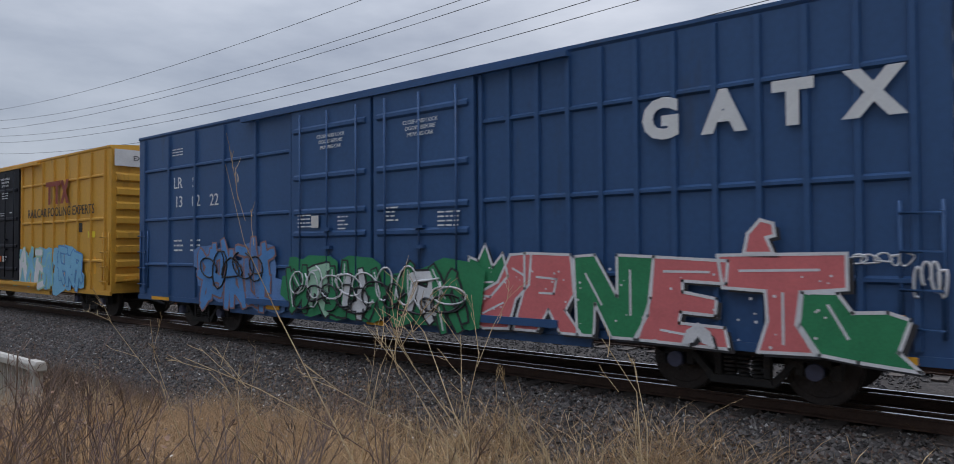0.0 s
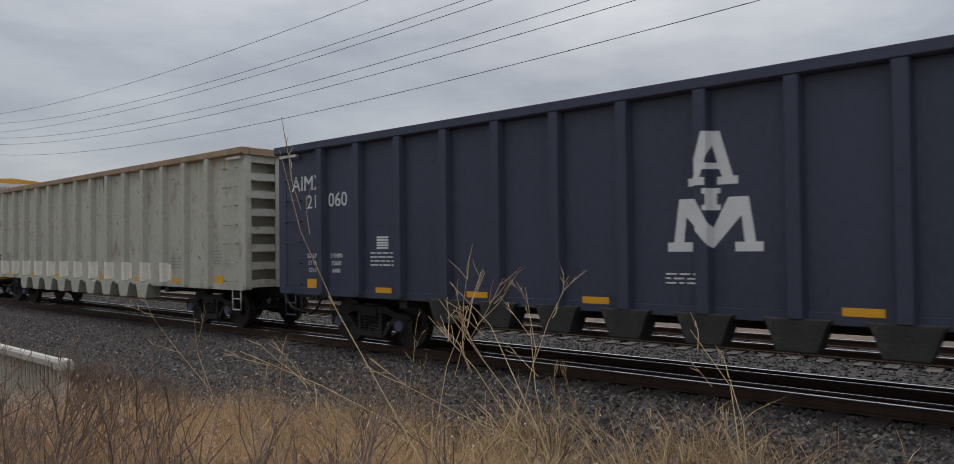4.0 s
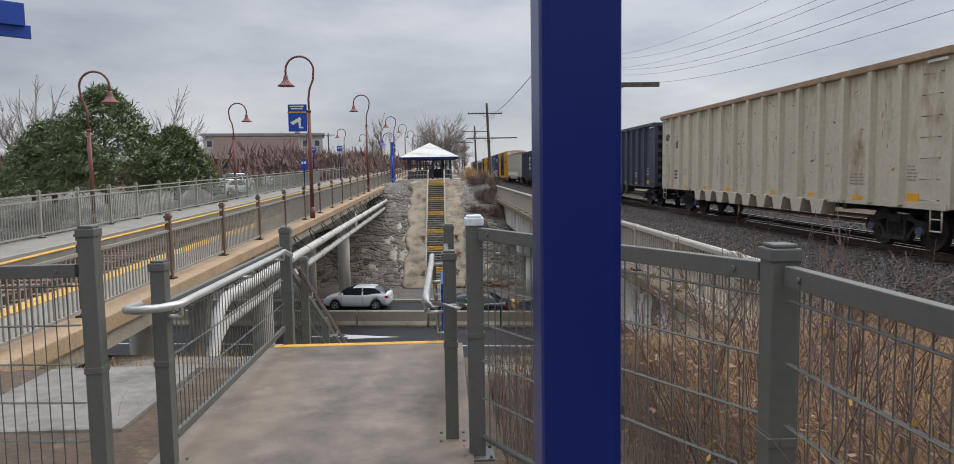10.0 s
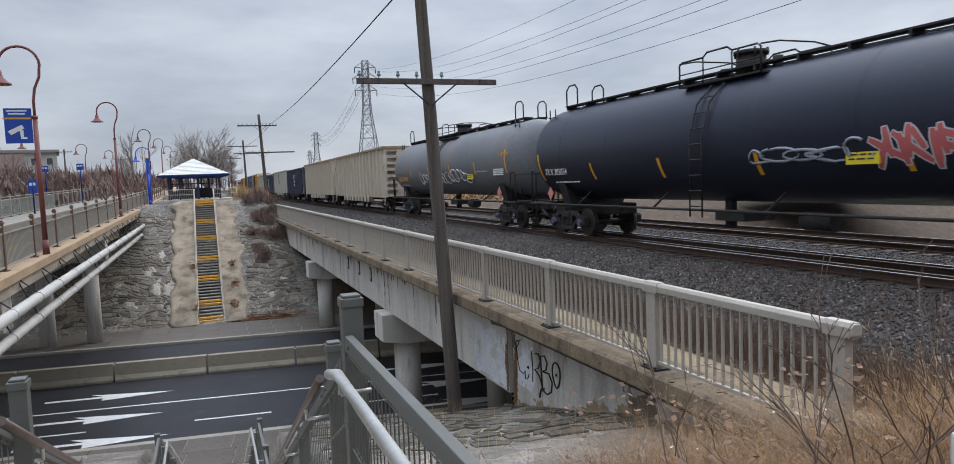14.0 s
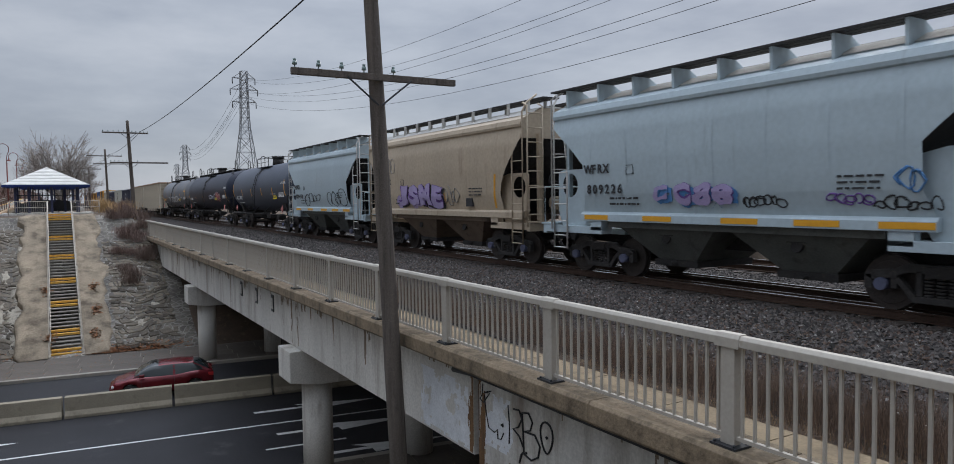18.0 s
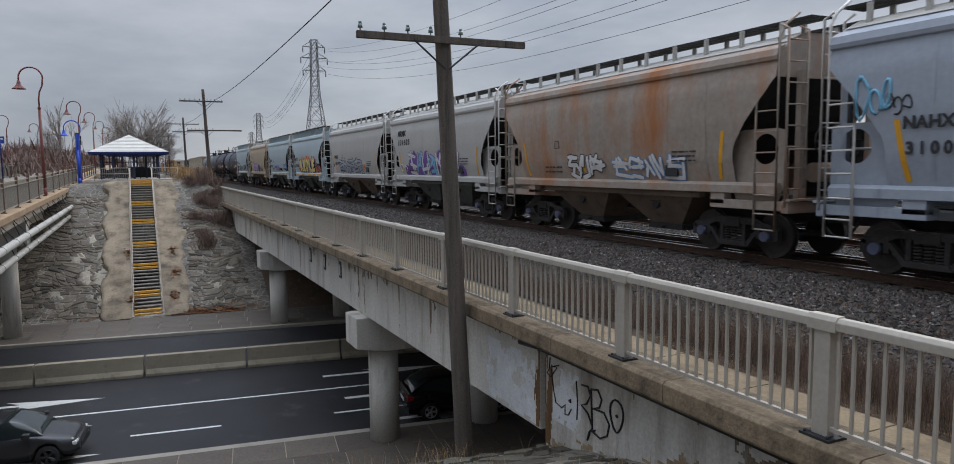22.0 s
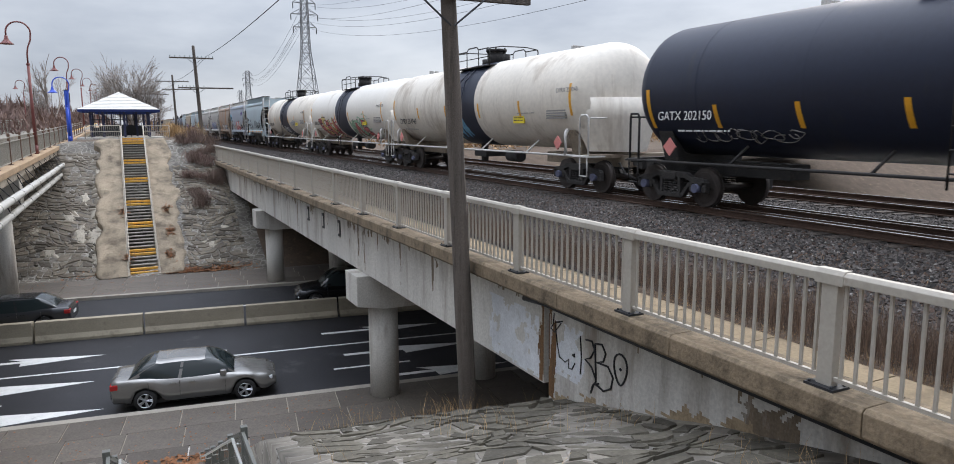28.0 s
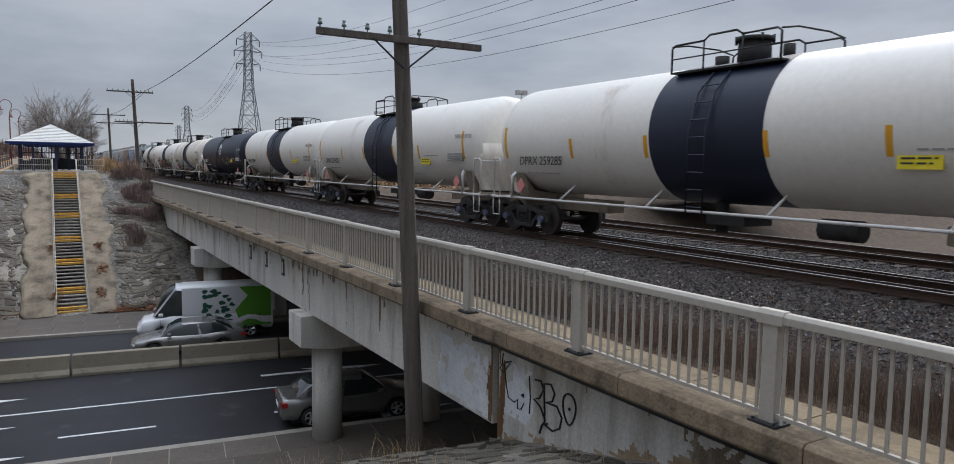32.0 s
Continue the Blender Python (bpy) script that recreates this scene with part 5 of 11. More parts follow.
            tagged(part("rust_scrape", bm, m, car, "small rust scrapes"), "", "", "", "stuff")
        # rust runs below the top chord and up from the sill
        bm = B()
        for k in range(34):
            y, ln, w = rng.uniform(-h + 0.8, h - 0.8), rng.uniform(0.15, 0.9), rng.uniform(0.015, 0.05)
            near = min(abs(y - r) for r in ribs)
            if near < 0.14:
                continue
            bm.faces.new([bm.verts.new((X - 0.0005, y + u * w, top - 0.16 - v * ln)) for u, v in ((-1, 0), (1, 0), (0.6, 0.5), (0.15, 1), (-0.4, 0.7))])
        tagged(part("rust_run", bm, SCRAPE_PALE, car, "rust runs below the top chord"), "", "", "", "stuff")
    if patches:
        for u0, u1, z0, z1, m in ((4.72, 4.98, 3.06, 3.36, SCRAPE_DARK),):
            bm = B()
            for a, b, c, d in ((u0, u0 + 0.02, z0, z1), (u1 - 0.02, u1, z0, z1), (u0 + 0.02, u1 - 0.02, z1 - 0.02, z1), (u0 + 0.02, u1 - 0.02, z0, z0 + 0.02)):
                box(bm, X - 0.003, X + 0.002, a, b, c, d)
            part("stencil_frame", bm, m, car, "small stencilled square")
        sign_text("C", 0.12, INK_BLACK, car, X - 0.004, 4.85, 3.14)
    for s in (-1, 1):
        add_bogie(car, s * (h - 2.42))
    add_coupler(car, h, h + 0.6)
    return car


def ribbon(bm, pts, w, closed=True):
    """A flat painted line of width w along points (y, z), laid at x = 0."""
    n = len(pts)
    for k in range(n if closed else n - 1):
        (ay, az), (by, bz) = pts[k], pts[(k + 1) % n]
        ln = math.hypot(by - ay, bz - az) or 1e-6
        ey, ez = (by - ay) / ln * w * 0.5, (bz - az) / ln * w * 0.5
        quad(bm, (0, ay - ey - ez, az - ez + ey), (0, by + ey - ez, bz + ez + ey), (0, by + ey + ez, bz + ez - ey), (0, ay - ey + ez, az - ez - ey))


def sprayed_block(car, x, fill, line, outline, cuts=(), w=0.045, shade=None):
    """One fat sprayed shape: fill, bright outline, inner cuts and a dark offset edge. Points are (y, z)."""
    if shade:
        bm = B()
        bm.faces.new([bm.verts.new((x - 0.002, y - 0.07, z - 0.05)) for y, z in outline])
        part("graffiti_shadow", bm, shade, car)
    bm = B()
    bm.faces.new([bm.verts.new((x - 0.005, y, z)) for y, z in outline])
    part("graffiti", bm, fill, car, "fat sprayed graffiti letter")
    bm = B()
    ribbon(bm, outline, w)
    for c in cuts:
        ribbon(bm, c, w * 0.8, False)
    for v in bm.verts:
        v.co.x = x - 0.009
    part("graffiti_outline", bm, line, car)


def sprayed_mural(car, skin, door_x):
    """Blue loops, a jagged green piece over the doors and fat pink letters along the sill."""
    rng = random.Random(5)
    side = skin(1.0)
    # blue and green loops ahead of the doors, a jagged green piece over them
    spray(car, lambda q: side, 5.95, 3.0, 0.8, 2.05, (SKYBLUE, BLUE_WASH, DULL_GREEN), RUST_SPRAY, 21, 6, cloud=BLUE_WASH, thick=0.13)
    scrawl(car, lambda q: side - 0.03, 5.8, 3.3, 1.0, 2.0, INK_BLACK, 22, 5, 0.02)
    spray(car, lambda q: door_x, 2.2, -2.4, 0.78, 1.62, (MINT, GREEN, WHITE_SPRAY, DULL_GREEN), INK_BLACK, 23, 8, cloud=GREEN, gloss=WHITE_SPRAY, thick=0.17)
    scrawl(car, lambda q: door_x - 0.04, 2.2, -2.4, 0.85, 1.7, WHITE_SPRAY, 24, 9, 0.018)
    scrawl(car, lambda q: door_x - 0.045, 2.0, -2.3, 0.8, 1.4, INK_BLACK, 25, 10, 0.02)
    # fat pink and green letters
    z = lambda v: 0.72 + v * 1.2
    shapes = [
        (GREEN, [(-2.5, 0.95), (-2.55, 0.45), (-2.95, 0.42), (-3.3, 0.7), (-3.2, 1.0), (-3.0, 0.82), (-2.85, 1.12), (-2.7, 0.9)], [[(-2.7, 0.6), (-3.0, 0.62)]]),
        (PINK, [(-2.45, 0.1), (-2.6, 0.42), (-3.1, 0.62), (-3.35, 0.98), (-3.75, 1.0), (-3.7, 0.6), (-3.45, 0.4), (-3.3, 0.02), (-2.8, 0.0)], [[(-2.8, 0.2), (-3.2, 0.35)], [(-3.4, 0.8), (-3.6, 0.72)]]),
        (PINK, [(-3.4, 0.02), (-3.62, 0.55), (-3.62, 1.0), (-4.45, 0.98), (-4.5, 0.5), (-4.35, 0.3), (-4.62, 0.02), (-4.25, 0.02), (-4.05, 0.3), (-3.85, 0.02)], [[(-3.85, 0.7), (-4.2, 0.68), (-4.15, 0.5), (-3.9, 0.5)]]),
        (GREEN, [(-4.55, 0.02), (-4.5, 0.96), (-4.85, 0.98), (-5.2, 0.5), (-5.2, 0.98), (-5.75, 0.96), (-5.65, 0.3), (-5.45, 0.02), (-5.1, 0.02), (-4.85, 0.4), (-4.82, 0.02)], [[(-4.7, 0.75), (-4.95, 0.4)], [(-5.4, 0.8), (-5.4, 0.3)]]),
        (PINK, [(-5.5, 0.02), (-5.7, 0.5), (-5.75, 0.96), (-6.75, 0.92), (-6.72, 0.68), (-6.15, 0.7), (-6.15, 0.58), (-6.6, 0.52), (-6.58, 0.34), (-6.12, 0.36), (-6.1, 0.24), (-6.7, 0.22), (-6.75, 0.0)], [[(-5.9, 0.8), (-6.5, 0.8)], [(-5.85, 0.15), (-6.4, 0.1)]]),
        (PINK, [(-6.62, 0.98), (-8.1, 1.0), (-8.1, 0.66), (-7.6, 0.62), (-7.55, 0.3), (-7.75, 0.02), (-7.1, 0.0), (-7.22, 0.32), (-7.2, 0.62), (-6.68, 0.64)], [[(-6.9, 0.82), (-7.8, 0.84)], [(-7.4, 0.6), (-7.4, 0.1)]]),
        (PINK, [(-6.95, 1.0), (-7.0, 1.2), (-7.15, 1.34), (-7.3, 1.3), (-7.32, 1.18), (-7.22, 1.16), (-7.3, 1.0)], []),
        (GREEN, [(-7.62, 0.62), (-8.0, 0.62), (-8.15, 0.44), (-8.5, 0.46), (-8.72, 0.4), (-8.6, 0.1), (-8.8, -0.06), (-8.2, -0.02), (-7.8, 0.02), (-7.58, 0.3)], [[(-7.9, 0.5), (-8.1, 0.2)]]),
        (WHITE_SPRAY, [(-6.15, 0.02), (-6.22, 0.16), (-6.36, 0.24), (-6.5, 0.16), (-6.55, 0.02), (-6.42, 0.06), (-6.36, 0.14), (-6.28, 0.06)], []),
    ]
    for k, (m, outline, cuts) in enumerate(shapes):
        sprayed_block(car, side - 0.05 - 0.003 * k, m, WHITE_SPRAY, [(y, z(v)) for y, v in outline], [[(y, z(v)) for y, v in c] for c in cuts], 0.04, INK_BLACK)
    # pale spots and paint haze on the pink
    bm = B()
    for k in range(60):
        y, v, r = rng.uniform(-2.7, -8.0), rng.uniform(0.75, 1.7), rng.uniform(0.008, 0.022)
        bm.faces.new([bm.verts.new((side - 0.09, y + r * math.cos(a), v + r * math.sin(a))) for a in [i * math.pi / 4 for i in range(8)]])
    tagged(part("paint_spots", bm, WHITE_SPRAY, car, "white spray spots"), kind="stuff")
    scrawl(car, lambda q: side - 0.02, -8.15, -8.75, 1.78, 1.95, WHITE_SPRAY, 14, 5, 0.011)
    scrawl(car, lambda q: side - 0.02, -8.75, -9.05, 1.45, 1.95, WHITE_SPRAY, 15, 4, 0.016)


def boxcar(front, paint, door_paint, label, ink, seed, length=18.4, top=5.02, style="blue"):
    car = start_car("boxcar", label, front, length)
    rng = random.Random(seed)
    h, W, lo = length / 2, 1.5, 0.76
    bm = B()
    prism(bm, [(-W, lo), (-W, top - 0.12), (-W - 0.03, top - 0.08), (-W - 0.03, top - 0.03), (0, top + 0.1), (W + 0.03, top - 0.03), (W + 0.03, top - 0.08), (W, top - 0.12), (W, lo)], "y", -h, h)
    part("body", bm, paint, car)
    if style == "blue":
        d0, d1 = 2.28, -2.62
    else:
        d0, d1 = 2.5, -2.3
    # posts and bands
    post = B()
    prism(post, [(-0.05, 0), (-0.035, -0.06), (0.035, -0.06), (0.05, 0)], "z", lo + 0.1, top - 0.14)
    post.transform(Matrix.Rotation(radians(-90), 4, "Z"))
    post_me = mesh_of("side_post", post, paint)
    n = 7
    spans = [(h - 0.35, d0 + 0.1), (d1 - 0.1, -h + 0.35)]
    for a, b in spans:
        n = max(2, round(abs(a - b) / (0.57 if style == "blue" and a < 0 else 0.86 if a < 0 else 1.2)))
        for k in range(n + 1):
            y = a + (b - a) * k / n
            for s in (-1, 1):
                part("side_post", post_me, None, car, at=pose(s * W, y, 0, 0, 0, 0 if s < 0 else 180))
        for z in ((1.62, 2.77, 4.05) if style == "blue" else (1.68, 2.9, 4.16)):
            for s in (-1, 1):
                bm = B()
                prism(bm, [(s * W, z - 0.05), (s * (W + 0.045), z - 0.02), (s * (W + 0.045), z + 0.02), (s * W, z + 0.05)], "y", min(a, b), max(a, b))
                part("side_band", bm, paint, car)
    # doors
    mid = (d0 + d1) / 2
    for a, b in ((d0, mid + 0.04), (mid - 0.04, d1)):
        for s in (-1, 1):
            bm = B()
            box(bm, s * (W + 0.05) - 0.05, s * (W + 0.05) + 0.05, b, a, lo + 0.2, top - 0.12)
            d = part("door", bm, door_paint, car, bevel=0.02)
            bm = B()
            xs = s * (W + 0.1)
            for z in ((1.3, 2.29, 2.74, 3.44, 4.4) if style == "blue" else (1.35, 2.15, 3.1, 4.1)):
                prism(bm, [(xs, z - 0.07), (xs + s * 0.04, z - 0.03), (xs + s * 0.04, z + 0.03), (xs, z + 0.07)], "y", b + 0.12, a - 0.12)
            part("door_rib", bm, door_paint, d)
            bm = B()
            for y in (b + 0.35, a - 0.35, (a + b) / 2):
                tube(bm, (xs + s * 0.05, y, lo + 0.3), (xs + s * 0.05, y, top - 0.3), 0.02, seg=6)
            for z in (2.0, 2.35):
                box(bm, min(xs, xs + s * 0.09), max(xs, xs + s * 0.09), (a + b) / 2 - 0.12, (a + b) / 2 + 0.12, z, z + 0.06)
            part("lock_bar", bm, door_paint, d)
    for s in (-1, 1):
        for name, cx, dx, a, b, z0, z1 in (("door_sill", W + 0.08, 0.07, d1 - 1.6, d0 + 1.6, lo + 0.05, lo + 0.17), ("side_sill", W, 0.03, -h, h, lo - 0.06, lo + 0.05), ("skirt", W - 0.02, 0.03, -h + 4.4, h - 4.4, lo - 0.2, lo - 0.07)):
            bm = B()
            box(bm, s * cx - dx, s * cx + dx, a, b, z0, z1)
            part(name, bm, paint, car)
    bm = B()
    for s in (-1, 1):
        box(bm, s * (W + 0.1) - 0.05, s * (W + 0.1) + 0.05, d1 - 1.8, d0 + 1.8, top - 0.2, top - 0.12)
    part("door_track", bm, paint, car)
    for s in (-1, 1):
        bm = B()
        box(bm, -W + 0.02, W - 0.02, s * h - 0.01, s * h + 0.02, lo, top - 0.12)
        e = part("end_sheet", bm, paint, car)
        for k in range(8):
            bm = B()
            z = 1.05 + k * 0.415
            prism(bm, [(s * h, z), (s * (h + 0.1), z + 0.05), (s * (h + 0.1), z + 0.2), (s * h, z + 0.27)], "x", -W + 0.12, W - 0.12)
            part("corrugation", bm, paint, e)
        bm = B()
        box(bm, -W + 0.05, W - 0.05, s * (h + 0.1) - 0.02, s * (h + 0.1) + 0.015, top - 0.62, top - 0.14)
        p = part("height_panel", bm, CAR_WHITE, e, "white panel with black lettering")
        me = letters("EXCESS HEIGHT CAR", 0.2).copy()
        me.transform(Matrix.Rotation(radians(90), 4, "Z"))
        me.materials.clear()
        me.materials.append(INK_BLACK)
        if s < 0:
            part("lettering", me, None, e, at=pose(0.0, s * (h + 0.12) - 0.004, top - 0.38))
        bm = B()
        ladder(bm, -W - 0.02, s * (h - 0.3), 1.1, 2.4, 0.4)
        part("ladder", bm, paint, car)
        bm = B()
        box(bm, -1.2, 1.2, s * h - 0.02, s * (h + 0.38), 1.12, 1.16)
        pipe(bm, [(-1.3, s * h, 2.1), (-1.3, s * (h + 0.3), 2.1), (1.3, s * (h + 0.3), 2.1), (1.3, s * h, 2.1)], 0.016, 5)
        part("crossover_platform", bm, paint, car)
    bm = B()
    box(bm, -0.35, 0.35, -h + 0.1, h - 0.1, 0.66, lo + 0.3)
    part("underframe", bm, UNDER, car)
    X = -W - 0.004
    for y, w in ((7.8, 0.9), (2.95, 0.48), (-0.24, 0.46), (-3.4, 0.47), (-5.95, 0.46), (-8.3, 0.94)) if style == "blue" else ():
        reflectors(car, X - 0.085, [y], lo + (0.0 if abs(y) > 1 else -0.12), w, 0.085)
    skin = lambda z: X - 0.05
    if style == "blue":
        for text, y, z in (("LR", 7.08, 3.65), ("S", 6.3, 3.63), ("13", 7.04, 3.18), ("02", 6.22, 3.17), ("22", 5.4, 3.16)):
            sign_text(text, 0.4, INK_WHITE, car, X, y, z)
        for ch, y in zip("GATX", (-5.85, -6.7, -7.53, -8.39)):
            sign_text(ch, 0.7, INK_WHITE, car, X - 0.07, y, 3.7, 0.0, 0.04)
        for y in (0.97, -1.44):
            for i, text in enumerate(("CLOSE AND LOCK", "DOORS BEFORE", "MOVING CAR")):
                sign_text(text, 0.1, INK_WHITE, car, -W - 0.145, y, 4.21 - i * 0.11, 0.1)
        bm = B()
        for y, z, w in ((1.75, 2.66, 0.5), (0.6, 2.6, 0.3), (-0.75, 2.72, 0.3), (-2.1, 2.6, 0.5)):
            bars(bm, -W - 0.145, y, z, w, 4, 0.075, rng)
        bars(bm, X, 7.05, 2.2, 0.45, 3, 0.12, rng)
        bars(bm, X, 6.25, 2.2, 0.45, 3, 0.12, rng)
        bars(bm, X, 7.1, 4.5, 0.5, 3, 0.07, rng)
        part("small_print", bm, INK_WHITE, car)
        for y in (1.5,):
            bm = B()
            box(bm, -W - 0.15, -W - 0.142, y - 0.16, y + 0.06, 2.42, 2.66)
            part("paper_label", bm, CAR_WHITE, car)
        sprayed_mural(car, skin, -W - 0.15)
        bm = B()
        box(bm, X - 0.105, X - 0.098, -8.66, -8.08, 1.04, 1.25)
        part("warning_plate", bm, REFLECT, car, "yellow warning plate")
    else:
        for text, y, z in (("TB", 8.5, 3.63), ("OX", 7.6, 3.67), ("63", 8.5, 3.22), ("42", 7.6, 3.24), ("99", 6.7, 3.24)):
            sign_text(text, 0.4, INK_BLACK, car, X, y, z)
        for text, y, z in (("next", 6.0, 3.72), ("load", 6.0, 3.44), ("any", 3.5, 3.8), ("road", 3.5, 3.48)):
            sign_text(text, 0.34, INK_BLACK, car, X - 0.06, y, z, 0.25)
        for m, s in ((SKYBLUE, 1), (RED_SPRAY, -1)):
            bm = B()
            yc, zc = 4.72, 3.62
            x = X - 0.07
            for sg in (-1, 1):
                bm.faces.new([bm.verts.new((x - 0.001 * s, yc + sg * u, zc + s * v)) for u, v in ((0.58, 0.48), (0.34, 0.5), (0.02, 0.14), (0.02, -0.14), (0.18, -0.03))])
            part("emblem", bm, m, car, "crossed blue and red emblem")
        dull_red = mat("dull_red_print", (0.25, 0.05, 0.03), 0.6, bump=0)
        for u in (-4.92, -5.5):
            bm = B()
            bm.faces.new([bm.verts.new((X - 0.07, u + a, c)) for a, c in ((0.3, 4.19), (-0.3, 4.19), (-0.3, 4.03), (-0.09, 4.03), (-0.09, 3.46), (0.09, 3.46), (0.09, 4.03), (0.3, 4.03))])
            part("emblem", bm, dull_red, car, "dull red block emblem")
        for k, g in enumerate((1, -1)):
            bm = B()
            bm.faces.new([bm.verts.new((X - 0.07 - 0.002 * k, -6.12 + g * a, c)) for a, c in ((0.33, 4.19), (0.12, 4.19), (-0.33, 3.46), (-0.12, 3.46))])
            part("emblem", bm, dull_red, car, "dull red block emblem")
        sign_text("RAILCAR POOLING EXPERTS", 0.405, INK_BLACK, car, X - 0.065, -5.66, 3.2)
        for y, lines in ((1.25, ("CLOSE THIS DOOR", "BEFORE CLOSING", "MAIN DOOR")), (-1.1, ("CLOSE AND LOCK", "DOORS BEFORE", "MOVING CAR"))):
            for i, text in enumerate(lines):
                sign_text(text, 0.105, INK_WHITE, car, -W - 0.145, y, 4.52 - i * 0.12, 0.1)
            bm = B()
            bars(bm, -W - 0.145, y, 4.0, 0.6, 3, 0.09, rng)
            bars(bm, -W - 0.145, y + 0.3, 3.3, 0.5, 2, 0.08, rng)
            bars(bm, -W - 0.145, y - 0.6, 3.3, 0.25, 1, 0.1, rng)
            bars(bm, -W - 0.145, y, 1.75, 0.4, 2, 0.1, rng)
            part("small_print", bm, INK_WHITE, car)
            for dy, m in ((0.45, ORANGE), (0.1, CAR_WHITE)):
                bm = B()
                box(bm, -W - 0.15, -W - 0.142, y + dy - 0.11, y + dy + 0.11, 1.6, 1.8)
                part("paper_label", bm, m, car)
        for y in (-0.4, h - 0.9, h - 3.6, -5.85, -8.15):
            bm = B()
            box(bm, -W - 0.152 if y == -0.4 else X - 0.006, -W - 0.142 if y == -0.4 else X, y - 0.07, y + 0.07, 1.3, 1.8)
            part("reflector", bm, REFLECT, car)
        bm = B()
        box(bm, X - 0.01, X, -8.16, -7.68, 2.37, 2.55)
        part("warning_plate", bm, LABEL_YELLOW, car)
        bm = B()
        box(bm, X - 0.01, X, -7.27, -6.87, 2.54, 2.82)
        part("data_plate", bm, INK_BLACK, car)
        if style == "sprayed":
            spray(car, skin, -1.6, -5.2, 0.9, 2.0, [CYAN, WHITE_SPRAY], MINT, 21, 5, cloud=CYAN)
            spray(car, skin, -5.6, -7.4, 0.9, 1.9, [CYAN], SKYBLUE, 22, 3, cloud=CYAN)
    for s in (-1, 1):
        add_bogie(car, s * (h - 2.4))
    add_coupler(car, h, h + 0.75)
    return car


def tank_body(bm, R, zc, half, y0=None, y1=None, head=0.75, seg=40):
    """A barrel from y0 to y1; round heads where the barrel ends."""
    prof = []
    a, b = -half, half
    lo, hi = (a if y0 is None else y0), (b if y1 is None else y1)
    if y0 is None:
        for k in range(7):
            t = k / 7 * math.pi / 2
            prof.append((a + head - head * math.cos(t), R * math.sin(t) ** 0.8))
        lo = a + head
    prof.append((lo, R))
    if y1 is None:
        hi = b - head
    prof.append((hi, R))
    if y1 is None:
        for k in range(6, -1, -1):
            t = k / 7 * math.pi / 2
            prof.append((b - head + head * math.cos(t), R * math.sin(t) ** 0.8))
    rings = []
    for y, r in prof:
        if r < 1e-3:
            rings.append([bm.verts.new((0, y, zc))])
        else:
            rings.append([bm.verts.new((r * math.cos(2 * math.pi * i / seg), y, zc + r * math.sin(2 * math.pi * i / seg))) for i in range(seg)])
    for u, v in zip(rings, rings[1:]):
        for i in range(seg):
            j = (i + 1) % seg
            if len(u) == 1:
                bm.faces.new((u[0], v[j], v[i])).smooth = True
            elif len(v) == 1:
                bm.faces.new((u[i], u[j], v[0])).smooth = True
            else:
                bm.faces.new((u[i], u[j], v[j], v[i])).smooth = True


